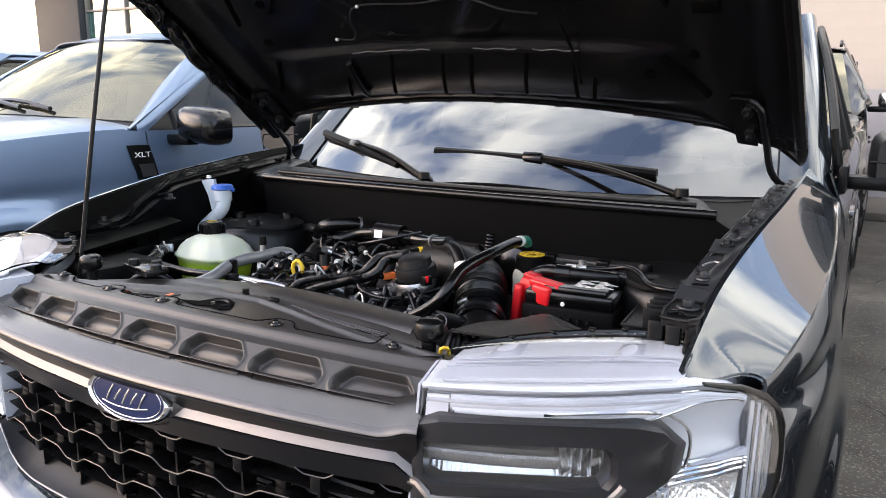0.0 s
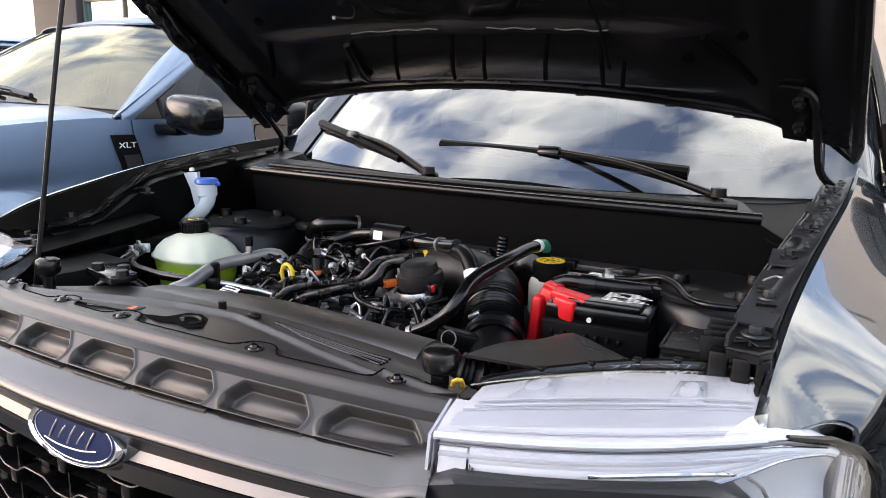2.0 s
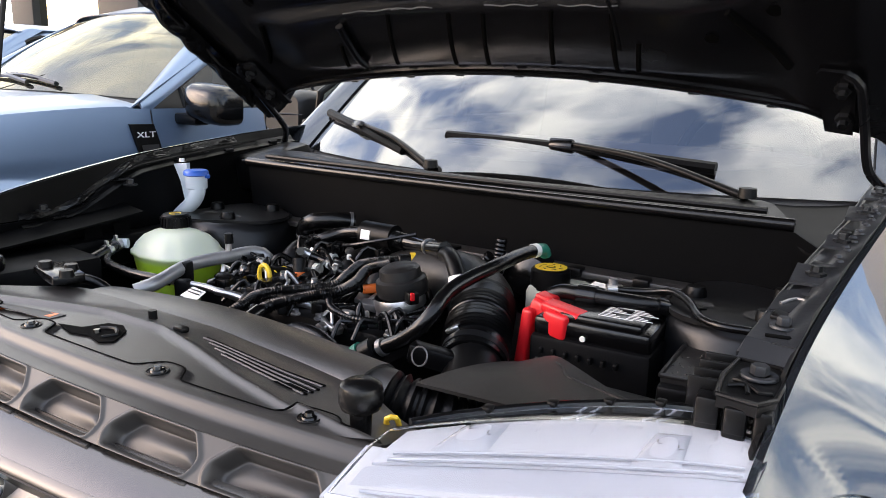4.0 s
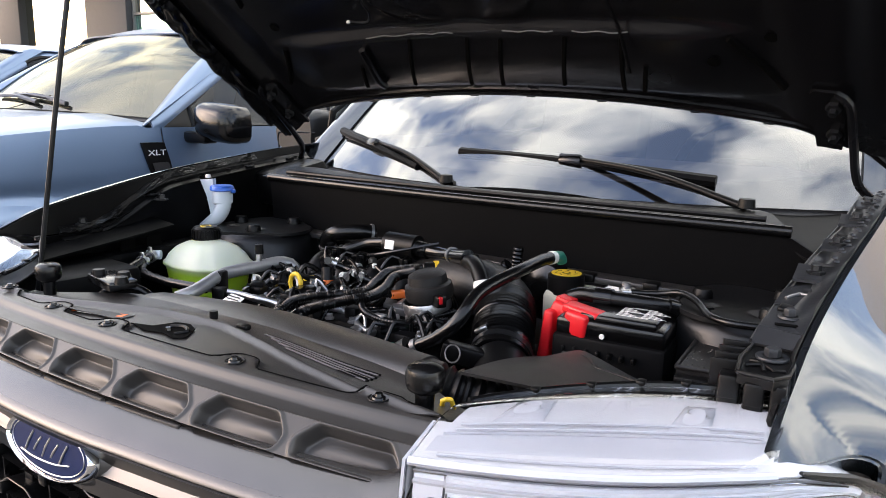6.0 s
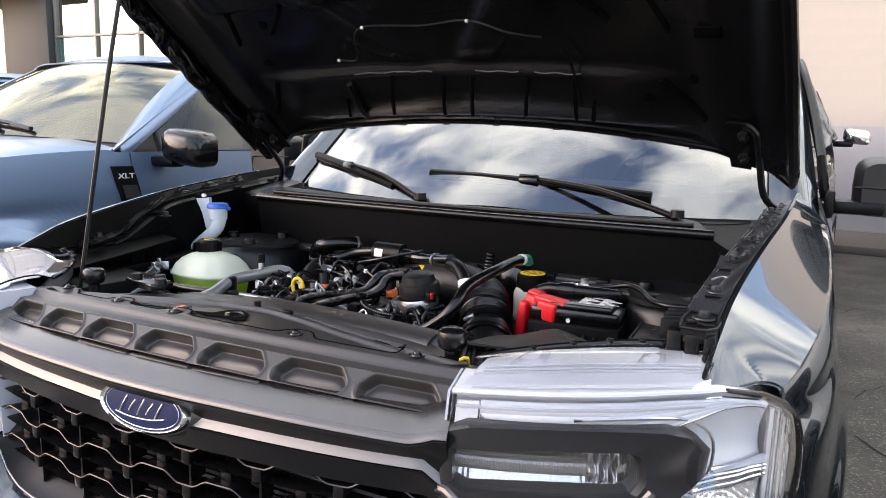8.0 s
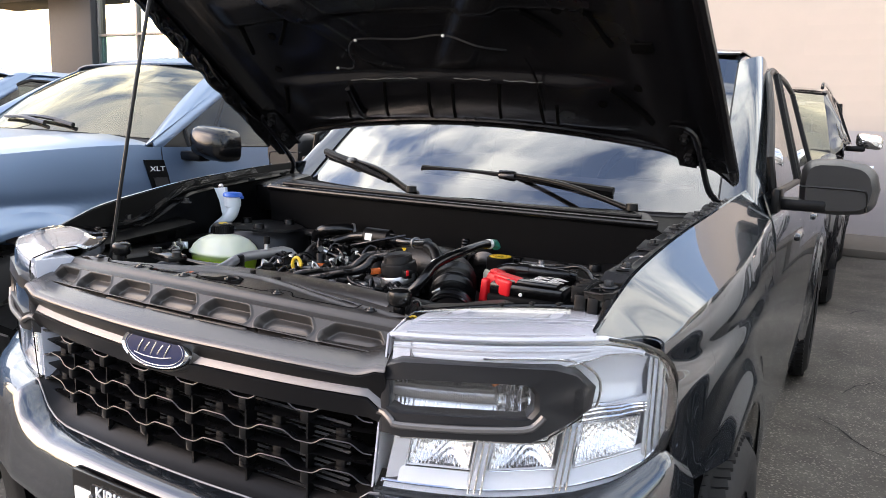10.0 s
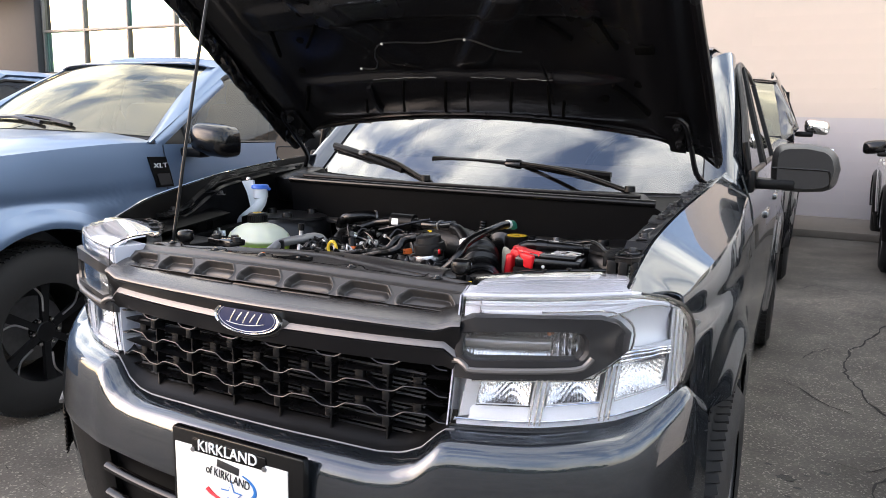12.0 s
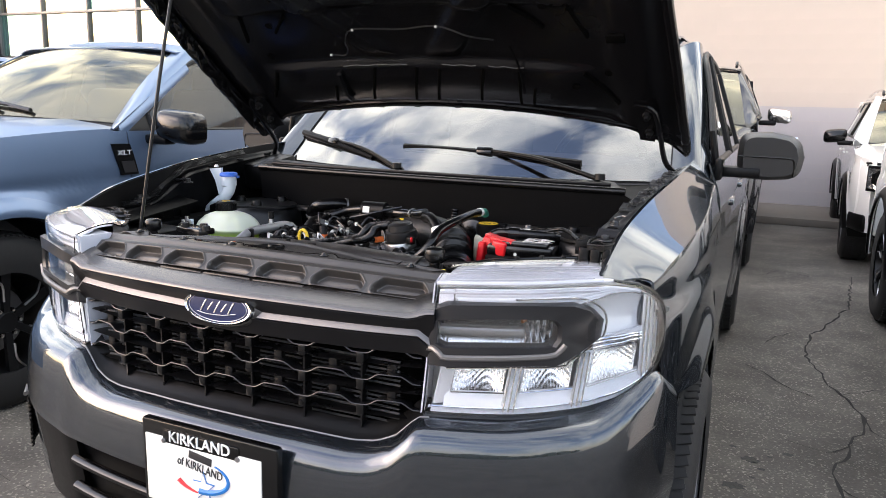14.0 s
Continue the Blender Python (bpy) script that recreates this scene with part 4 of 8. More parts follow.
    part("bezel_wedge", prism([(0.725, 0.555), (0.90, 0.575), (0.90, 0.625), (0.80, 0.585)], 0.006, lambda u, v, d: lamp_point(side, u, v, -0.010 - d)), LAMP_WHITE, lamp)
    for v0 in (0.475, 0.510, 0.535):
        part("bezel_rib", tube([lamp_point(side, lerp(0.66, 0.90, k / 10), v0 + 0.018 * k / 10, -0.012) for k in range(11)], 0.0030, 8), CHROME, lamp)
    part("bezel_shelf", grid(lambda u, v: lamp_point(side, lerp(0.62, 0.90, u), lerp(0.43, 0.545, v), -0.022 - 0.012 * math.sin(math.pi * v)), 14, 6, thick=0.004), REFLECTOR, lamp)

    # three fluted reflector cups along the foot, parted by slanted bright posts
    for a, b in ((0.115, 0.315), (0.385, 0.590), (0.665, 0.895)):
        def cup(u, v):
            deep = 0.034 * math.sin(math.pi * u) ** 0.5 * math.sin(math.pi * min(1.0, v * 0.72 + 0.02)) ** 0.6
            rim_in = 1.0 if 0 < u < 1 and 0 < v < 1 else 0.0
            flute = 0.0014 * math.sin(u * 100) * (0.6 + 0.4 * math.sin(v * 11 + 3 * u)) * rim_in + 0.0004 * math.sin(v * 48 + 9 * math.sin(u * 7)) * rim_in
            return lamp_point(side, lerp(a, b, u) - 0.018 * (1 - v), lerp(0.180, 0.52, v), -0.016 - deep + flute)
        part("reflector_cup", grid(cup, 110, 34), REFLECTOR, lamp, "silvered fluted reflector", sharp=14)
        part("cup_foot", grid(lambda u, v: lamp_point(side, lerp(a - 0.045, b + 0.012, u), lerp(0.075, 0.180, v), -0.006 - 0.014 * v), 12, 3, thick=0.004), LAMP_GREY, lamp)
        part("cup_side", grid(lambda u, v: lamp_point(side, lerp(a - 0.060, a - 0.005, u) - 0.024 * (1 - v), lerp(0.085, 0.47, v), -0.006 - 0.014 * u), 4, 8, thick=0.004), LAMP_GREY, lamp)
        part("cup_edge", tube([lamp_point(side, u, v, -0.007) for u, v in ((a - 0.004, 0.46), (a - 0.022, 0.183), (b - 0.012, 0.183))], 0.0016, 6, soft=False), CHROME, lamp)
    for u0 in (0.345, 0.618):
        part("lamp_post", grid(lambda u, v, u0=u0: lamp_point(side, u0 + lerp(-0.018, 0.018, u) + 0.045 * (v - 0.5), lerp(0.05, 0.46, v), -0.002 - 0.012 * abs(u - 0.5)), 6, 8, thick=0.008), LAMP_WHITE, lamp)
        for e in (-0.020, 0.0, 0.020):
            part("post_edge", tube([lamp_point(side, u0 + e + 0.045 * (v - 0.5), v, -0.001) for v in np.linspace(0.05, 0.46, 8)], 0.0018, 6), CHROME, lamp)

    # satin frame that carries the grille bars round the turn lamp
    def frame_point(u, v, d):
        return nose(side * s_of(u), v, 0.020 - d - 0.02 * ease(0.70, 0.775, u) - 0.020 * (1 - ease(0.460, 0.492, u)))
    outer_loop = [(0.462, 1.006), (0.500, 1.023), (0.72, 1.024), (0.752, 1.010), (0.772, 0.985), (0.768, 0.948), (0.742, 0.930), (0.712, 0.913), (0.694, 0.902), (0.500, 0.896), (0.462, 0.892)]
    inner_loop = [(0.484, 0.985), (0.520, 0.992), (0.670, 0.996), (0.682, 0.992), (0.690, 0.980), (0.690, 0.965), (0.690, 0.955), (0.682, 0.942), (0.670, 0.940), (0.500, 0.936), (0.484, 0.942)]
    bm = bmesh.new()
    def ring(loop, d, k=0.0, about=(0.59, 0.963)):
        return [bm.verts.new(frame_point(lerp(u, about[0], k), lerp(v, about[1], k * 0.6), d)) for u, v in loop]
    rings = [ring(outer_loop, 0.03), ring(outer_loop, 0.004), ring(outer_loop, -0.004, 0.06), ring(inner_loop, -0.002, -0.06), ring(inner_loop, 0.004), ring(inner_loop, 0.035)]
    for a, b in zip(rings, rings[1:]):
        for i in range(11):
            bm.faces.new((a[i], a[(i + 1) % 11], b[(i + 1) % 11], b[i]))
    part("lamp_frame", bm, FRAME_DARK, lamp, "dark satin frame looping round the turn lamp")
    # satin bevels that carry the two grille bars round the opening, and a clear contour round the frame
    part("frame_edge", tube([frame_point(u, v, -0.002) for u, v in ((0.462, 0.927), (0.478, 0.930), (0.492, 0.921), (0.505, 0.916), (0.60, 0.920), (0.675, 0.924), (0.692, 0.932), (0.702, 0.946))], 0.0062, 8), SATIN, lamp)
    part("frame_contour", tube([frame_point(u, v, 0.016) for u, v in ((0.62, 1.031), (0.72, 1.032), (0.758, 1.018), (0.781, 0.990), (0.778, 0.945), (0.75, 0.922), (0.716, 0.904), (0.69, 0.895), (0.50, 0.889))], 0.0024, 6), CHROME, lamp)
    # turn lamp behind the frame
    def turn_lamp(u, v):
        x = lerp(0.478, 0.694, u)
        facet = 0.004 * abs((u * 11) % 1.0 - 0.5) * (v > 0.62) + 0.0016 * abs((u * 30) % 1.0 - 0.5) * (v < 0.62)
        return nose(side * s_of(x), lerp(0.930, 0.998, v), -0.026 - 0.012 * math.sin(math.pi * v) + facet)
    part("turn_lamp", grid(turn_lamp, 132, 26, thick=0.003), REFLECTOR, lamp, "silvered faceted turn lamp reflector", sharp=12)
    def band(u, v):
        w = math.pi * v
        return nose(side * s_of(lerp(0.480, 0.640, u)), 0.961 - 0.011 * math.cos(w), -0.022 + 0.012 * math.sin(w) ** 0.5 + 0.0007 * abs((u * 46) % 1.0 - 0.5))
    part("turn_band", grid(band, 138, 8, thick=0.002), LAMP_SMOKE, lamp, "finely ribbed band across the turn lamp", sharp=12)
    for k in range(4):
        part("turn_facet", grid(lambda u, v: nose(side * s_of(0.645 + 0.011 * k + lerp(0.0, 0.010, u)), lerp(0.940, 0.992, v), -0.018 - 0.006 * u + 0.003 * math.sin(9 * v + k)), 2, 12, thick=0.002), REFLECTOR, lamp)
    part("turn_bulb", lathe(((0.0, 0.009), (0.004, 0.007), (0.005, 0.0), (0.004, -0.009)), Matrix.Translation(nose(side * s_of(0.640), 0.984, -0.022)) @ pose(0, 0, 0, 90, 0, 0), 12), AMBER, lamp, "amber bulb cover")
    turn = part("turn_lens", grid(lambda u, v: nose(side * s_of(lerp(0.478, 0.694, u)), lerp(0.930, 0.998, v), 0.004), 20, 6, thick=0.002), LENS, lamp)
    turn.visible_shadow = False

    # white top of the housing behind the crest, with clips and a dark rear edge
    def roof(u, v):
        p = lamp_point(side, lerp(0.0, 0.665, u), 1.0, 0.0)
        back = lerp(0.125, 0.150, u) + 0.085 * math.sin(math.pi * u) ** 0.8
        return (p.x - side * 0.012 * v, p.y + back * v - 0.002, p.z + 0.016 * math.sin(min(1.0, v * 1.6) * 1.57) + 0.003 - 0.010 * ease(0.75, 1.0, v))
    top = part("lamp_top", grid(roof, 36, 14, thick=0.003), LENS, lamp, "clear top of the lamp housing")
    top.visible_shadow = False
    under = lambda u, v, h: Vector(roof(u, v)) - Vector((0, 0, h))
    part("lamp_shelf", grid(lambda u, v: under(lerp(0.015, 0.985, u), lerp(0.0, 0.36, v), 0.020 - 0.010 * ease(0.3, 0.5, v)), 34, 8, thick=0.003), LAMP_TOP, lamp)
    part("lamp_shelf", grid(lambda u, v: under(lerp(0.03, 0.97, u), lerp(0.36, 0.76 + 0.06 * math.sin(math.pi * u), v), 0.007), 34, 8, thick=0.003), LAMP_SHELF, lamp, "white shelf under the clear lamp top")
    part("lamp_shelf_rear", grid(lambda u, v: under(lerp(0.01, 0.99, u), lerp(0.74, 1.0, v), 0.030), 34, 4, thick=0.003), PLASTIC, lamp)
    for u0, v0 in ((0.20, 0.62), (0.70, 0.52)):
        def pad(u, v):
            k = 1 - 0.25 * v
            return Vector(roof(u0 + 0.068 * k * (2 * u - 1), v0 + 0.16 * (2 * v - 1))) + Vector((0, 0, -0.0068 + 0.0050 * math.sin(math.pi * u) ** 0.6 * math.sin(math.pi * v) ** 0.6))
        part("lamp_clip", grid(pad, 16, 14), LAMP_TOP, lamp)
        p = Vector(roof(u0, v0)) + Vector((0, 0, -0.0012))
        for dx in (-0.008, 0.010):
            part("clip_mark", box((0.0014, 0.006, 0.001), p + Vector((dx, 0.006, 0)), (0, 0, 15), bevel=0.0006), DULL_STEEL, lamp)
            part("clip_mark", box((0.004, 0.0014, 0.001), p + Vector((dx + 0.003, 0.002, 0)), (0, 0, 15), bevel=0.0006), DULL_STEEL, lamp)
    for u0 in (0.38, 0.42, 0.60, 0.64):
        part("lamp_web", tube([under(u0 - 0.012, 0.80, 0.006), under(u0, 0.90, 0.006), under(u0 + 0.01, 1.0, 0.004)], 0.0016, 6), LAMP_TOP, lamp)
    for v0 in (0.10, 0.36, 0.42):
        part("lamp_crease", tube([under(k / 16, v0, 0.004) for k in range(1, 16)], 0.0016, 6), LAMP_TOP, lamp)
    part("top_step", tube([Vector(roof(k / 16, 0.0)) + Vector((0, 0.002, -0.002)) for k in range(17)], 0.0042, 8), LAMP_TOP, lamp)
    part("lamp_rear_edge", tube([Vector(roof(k / 20, 1.0)) + Vector((0, 0.004, 0.001)) for k in range(21)], 0.0045, 8), PLASTIC_GLOSS, lamp)
    for k in range(3, 18, 3):
        p = Vector(roof(k / 20, 1.0))
        part("lamp_tab", box((0.010, 0.012, 0.006), (p.x, p.y + 0.004, p.z + 0.004), bevel=0.002), PLASTIC, lamp)


for side in (1, -1):
    headlamp(side)


# ---- licence plate ----
def plate():
    y = front_y(0) - 0.098
    def at(u, v, d):
        return Vector((u, y - d, v - 0.0))
    holder = part("plate_frame", box((0.352, 0.022, 0.200), (0.036, y + 0.012, 0.620), bevel=0.006), PLASTIC_GLOSS, truck, "glossy black plate frame with white lettering")
    part("plate", box((0.304, 0.004, 0.152), (0.024, y, 0.612), bevel=0.002), WHITE_PLASTIC, holder, "white dealer plate insert")
    face = pose(0, y - 0.003, 0, 90, 0, 0)
    part("frame_tab", box((0.20, 0.006, 0.030), (0.021, y - 0.000, 0.690), bevel=0.004), PLASTIC_GLOSS, holder)
    letters("KIRKLAND", 0.034, pose(0.021, y - 0.0042, 0.693, 90, 0, 0), WHITE_INK, holder, "lettering", width=0.158)
    part("plate_word", box((0.060, 0.001, 0.017), (0.022, y - 0.003, 0.661), (0, 8, 0), bevel=0.0004), INK, holder)
    letters("of KIRKLAND", 0.027, pose(0.020, y - 0.003, 0.638, 90, 0, 0) @ pose(0, 0, 0, 0, 0, -7), INK, holder, "lettering", 0.0006, width=0.118)
    for k, (mat, r0) in enumerate(((PLATE_BLUE, 0.054), (RED, 0.066))):
        pts = []
        for a in np.linspace(radians(-150 if k else -95), radians(-100 if k else 60), 18):
            pts.append((0.026 + (r0 * 1.25 if not k else r0 * 1.1) * math.cos(a), y - 0.0025, 0.622 + 0.62 * r0 * math.sin(a)))
        part("plate_swoosh", tube(pts, 0.0075 if not k else 0.0055, 6, end=0.0016), mat, holder)
    star = [(0.026 * (1 if k % 2 == 0 else 0.42) * math.sin(k * math.pi / 5), 0.030 * (1 if k % 2 == 0 else 0.42) * math.cos(k * math.pi / 5)) for k in range(10)]
    part("plate_star", prism(star, 0.002, lambda u, v, d: (0.030 + u, y - 0.005 + d, 0.598 + v)), WHITE_PLASTIC, holder)
    part("plate_star_edge", prism([(1.18 * u, 1.18 * v) for u, v in star], 0.001, lambda u, v, d: (0.030 + u, y - 0.0035 + d, 0.598 + v)), PLATE_BLUE, holder)
    for dx in (-0.075, 0.118):
        part("plate_screw", lathe(((0.0, 0.003), (0.005, 0.003), (0.006, 0.0)), pose(dx, y - 0.002, 0.680, 90, 0, 0), 12), DULL_STEEL, holder)


plate()


# ---- wheels ----
def wheel(parent, x, y, side, r=WHEEL_R, width=0.225, rim_mat=None, spokes=10, rim_r=0.235):
    m = pose(x, y, r, 0, 90 * side, 0)
    w = width / 2
    tyre = lathe(((rim_r - 0.01, -w), (rim_r + 0.03, -w - 0.008), (r - 0.045, -w - 0.006), (r - 0.012, -w + 0.02), (r, -w + 0.05), (r + 0.001, 0), (r, w - 0.05), (r - 0.012, w - 0.02),
                  (r - 0.045, w + 0.006), (rim_r + 0.03, w + 0.008), (rim_r - 0.01, w)), m, 56)
    wh = part("wheel", tyre, TYRE, parent, "black tyre on an alloy rim")
    tread = bmesh.new()
    for k in range(84):
        for row in (-0.084, -0.042, 0.0, 0.042, 0.084):
            a = 2 * math.pi * (k + (0.5 if row in (-0.042, 0.042) else 0)) / 84
            tmp = bmesh.new()
            bmesh.ops.create_cube(tmp, size=1.0)
            tmp.transform(Matrix.Diagonal((0.009, 0.0205, 0.034, 1)))
            add(tread, tmp, m @ Matrix.Rotation(a, 4, "Z") @ Matrix.Translation((r - (0.001 if abs(row) < 0.08 else 0.006), 0, row)) @ Matrix.Rotation(0.3 if row > 0 else -0.3, 4, "X"))
    part("tread", tread, TYRE, wh)
    rim = bmesh.new()
    lathe(((rim_r, w - 0.004), (rim_r - 0.012, w - 0.010), (rim_r - 0.020, w - 0.06), (rim_r - 0.03, -w + 0.02)), m, 48, rim)
    lathe(((0.0, w - 0.025), (0.045, w - 0.026), (0.055, w - 0.04), (0.06, w - 0.07)), m, 24, rim)
    for k in range(spokes):
        a = 2 * math.pi * k / spokes
        tmp = bmesh.new()
        bmesh.ops.create_cube(tmp, size=1.0)
        for v in tmp.verts:
            far = v.co.x > 0
            v.co = Vector((lerp(0.035, rim_r - 0.014, 1.0 if far else 0.0), v.co.y * (0.045 if far else 0.028), v.co.z * 0.022 + w - (0.026 if far else 0.040)))
        add(rim, tmp, m @ Matrix.Rotation(a, 4, "Z"))
    part("rim", rim, rim_mat or DULL_STEEL, wh)
    for k in range(6):
        a = 2 * math.pi * (k + 0.5) / 6
        part("lug_nut", lathe(((0.0, 0.018), (0.009, 0.017), (0.011, 0.0)), m @ Matrix.Rotation(a, 4, "Z") @ Matrix.Translation((0.062, 0, w - 0.045)), 8), CHROME, wh)
    if rim_mat is DARK_STEEL:
        for k in range(spokes):
            a = 2 * math.pi * k / spokes
            q = m @ Matrix.Rotation(a, 4, "Z")
            part("spoke_edge", tube([q @ Vector((0.10, 0.016, w - 0.020)), q @ Vector((rim_r * 0.72, 0.020, w - 0.016)), q @ Vector((rim_r - 0.02, 0.055, w - 0.012))], 0.005, 6), STEEL, wh)
    part("brake_disc", lathe(((0.0, 0.0), (0.15, 0.0), (0.15, -0.02), (0.0, -0.02)), m, 32), DULL_STEEL, wh)
    return wh


for side in (1, -1):
    wheel(truck, side * 0.832, AXLE_F, side)
    wheel(truck, side * 0.815, AXLE_R, side)


# ---- cab, doors, bed ----
def roof_edge_x(y):
    return curve(((1.40, 0.80), (2.05, 0.735), (2.6, 0.72), (3.4, 0.70)), y)


def screen(x, t, lift=0.0):
    """The windscreen: t from the base (0) to the header (1)."""
    y = 1.225 + 0.37 * x * x * (1 - 0.55 * t) + 0.80 * t
    z = 1.165 + 0.52 * t - 0.035 * t * (x / 0.7) ** 2 + 0.03 * math.sin(math.pi * t)
    return Vector((x, y, z + lift))


def cab():
    half = lambda t: lerp(0.745, 0.66, t)
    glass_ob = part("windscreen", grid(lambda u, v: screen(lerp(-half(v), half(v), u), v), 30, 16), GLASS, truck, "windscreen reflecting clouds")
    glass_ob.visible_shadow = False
    part("windscreen_band", grid(lambda u, v: screen(lerp(-half(0.05), half(0.05), u), lerp(-0.02, 0.070 + 0.09 * (2 * u - 1) ** 4, v), -0.008), 30, 3, thick=0.002), INK, glass_ob)
    for side in (1, -1):
        part("windscreen_band", grid(lambda u, v: screen(side * lerp(half(v) - 0.035, half(v) + 0.004, u), v, -0.008), 3, 14, thick=0.002), INK, glass_ob)
        def pillar(u, v):
            t = lerp(-0.12, 0.985, v)
            p = screen(side * (half(t) + 0.005), t)
            q = Vector((side * lerp(0.865, 0.745, t), p.y + 0.07 + 0.04 * t, p.z - 0.005 + 0.02 * (1 - t)))
            k = p.lerp(q, u)
            return k + Vector((side * 0.022, -0.012, 0.026)) * math.sin(math.pi * u)
        part("windscreen_pillar", grid(pillar, 10, 20, thick=0.006), GREY_PAINT, truck)
        # flank panels below the windows
        def flank(y0, y1, name, top0=1.215, top1=1.215, sill=0.34, bed=False):
            def f(u, v):
                y = lerp(y0, y1, u)
                low = max(sill, arch_z(y, AXLE_R, 0.43))
                z = lerp(lerp(top0, top1, u), low, v)
                x = side_x(y, z, 0.915) - 0.030 * ease(1.10, 1.25, z)
                return (side * x, y, z)
            return part(name, grid(f, 40, 24, thick=0.005), GREY_PAINT, truck)
        front = flank(1.502, 2.52, "front_door", 1.225, 1.225)
        rear = flank(2.526, 3.40, "rear_door", 1.225, 1.235)
        flank(3.406, 4.98, "bed_side", 1.24, 1.24)
        for door, y in ((front, 2.36), (rear, 3.24)):
            part("door_handle", box((0.028, 0.19, 0.030), (side * 0.905, y, 1.02), bevel=0.010), GREY_PAINT, door)
        # side glass and its frame
        def side_glass(u, v, y0, y1):
            y = lerp(y0, y1, u)
            z = lerp(1.22, window_top(y), v)
            return (side * lerp(0.872, roof_edge_x(y) + 0.012, (z - 1.22) / 0.46), y, z)
        def window_top(y):
            return curve(((1.50, 1.26), (1.62, 1.34), (2.05, 1.595), (2.3, 1.635), (3.0, 1.635), (3.3, 1.60), (3.40, 1.45)), y)
        for y0, y1 in ((1.60, 2.44), (2.53, 3.30)):
            g = part("side_window", grid(lambda u, v: side_glass(u, v, y0, y1), 16, 8), TINTED, truck)
            g.visible_shadow = False
            rim = [side_glass(u, 1.0, y0, y1) for u in np.linspace(0, 1, 12)]
            part("window_seal", tube([side_glass(0, 0, y0, y1), *rim, side_glass(1, 0, y0, y1)], 0.012, 8, soft=False), PLASTIC, g)
            part("waist_seal", tube([side_glass(0, 0, y0, y1), side_glass(0.5, 0, y0, y1), side_glass(1, 0, y0, y1)], 0.012, 8), PLASTIC, g)
        for y0 in (2.485, 3.37):
            part("door_pillar", grid(lambda u, v: Vector(side_glass(v * 0 + u, v, y0 - 0.045, y0 + 0.045)) + Vector((side * 0.004, 0, 0)), 3, 8, thick=0.01), PLASTIC_GLOSS, truck)
        def cant(u, v):
            y = lerp(lerp(2.00, 2.15, v), 3.45, u)
            a = lerp(0, 1, v)
            return (side * (lerp(roof_edge_x(y) + 0.018, roof_edge_x(y) - 0.09, a)), y, lerp(window_top(y) - 0.01, 1.70, a ** 0.7) - 0.05 * ease(2.3, 2.05, y) * a)
        part("roof_rail", grid(cant, 20, 8, thick=0.006), GREY_PAINT, truck)
        mirror(side)
    def top(u, v):
        x = lerp(-0.66, 0.66, u)
        y = lerp(2.02 + 0.10 * (x / 0.66) ** 2, 3.46, v)
        return (x, y, 1.70 + 0.028 * (1 - (x / 0.66) ** 2) - 0.05 * ease(2.2, 2.0, y) - 0.03 * ease(3.1, 3.46, y))
    part("roof", grid(top, 24, 24, thick=0.006), GREY_PAINT, truck)
    back = part("cab_back", box((1.45, 0.05, 0.64), (0, 3.47, 0.86), bevel=0.02), GREY_PAINT, truck)
    part("back_header", box((1.34, 0.05, 0.10), (0, 3.47, 1.64), bevel=0.02), GREY_PAINT, back)
    for x in (-0.66, 0.66):
        part("back_pillar", box((0.14, 0.05, 0.46), (x, 3.47, 1.40), bevel=0.02), GREY_PAINT, back)
    rear_pane = part("rear_window", box((1.20, 0.006, 0.42), (0, 3.475, 1.385)), TINTED, back)
    rear_pane.visible_shadow = False
    part("tailgate", box((1.50, 0.06, 0.55), (0, 4.96, 0.96), bevel=0.02), GREY_PAINT, truck)
    part("underbody", box((1.40, 4.0, 0.10), (0, 2.9, 0.36), bevel=0.02), PLASTIC, truck)
    # cabin
    part("dashboard", grid(lambda u, v: (lerp(-0.74, 0.74, u), lerp(1.34, 1.92, v), 1.120 + 0.112 * math.sin(math.pi * 0.5 * min(1, v * 1.1)) - 0.07 * v ** 8 - 0.025 * ease(0.35, 0.5, abs(2 * u - 1) * 0.5)), 20, 14, thick=0.02), DASH, truck)
    part("cabin_floor", box((1.5, 1.9, 0.04), (0, 2.5, 0.50)), SEAT, truck)
    part("dash_front", box((1.48, 0.05, 0.6), (0, 1.93, 0.84), bevel=0.02), DASH, truck)
    part("dash_plate", box((0.105, 0.012, 0.002), (0.515, 1.425, 1.158), (24, 0, 3), bevel=0.0006), PAPER, truck, "pale number strip on the dashboard")
    wheel_m = pose(0.38, 2.04, 1.17, 65, 0, 0)
    ring = [wheel_m @ Vector((0.185 * math.cos(a), 0.185 * math.sin(a), 0)) for a in np.linspace(0, 2 * math.pi, 33)]
    st = part("steering_wheel", tube(ring, 0.016, 10, soft=False), PLASTIC, truck)
    part("steering_hub", box((0.15, 0.12, 0.05), (0.38, 2.04, 1.16), (65, 0, 0), bevel=0.02), PLASTIC, st)
    for x in (-0.38, 0.38):
        seat = part("seat", box((0.50, 0.50, 0.16), (x, 2.48, 0.78), bevel=0.05), SEAT, truck)
        part("seat_back", box((0.48, 0.16, 0.62), (x, 2.76, 1.12), (-12, 0, 0), bevel=0.06), SEAT, seat)
        part("headrest", box((0.26, 0.10, 0.18), (x, 2.86, 1.50), (-8, 0, 0), bevel=0.04), SEAT, seat)
    part("rear_seat", box((1.30, 0.18, 0.70), (0, 3.30, 1.05), (-12, 0, 0), bevel=0.06), SEAT, truck)


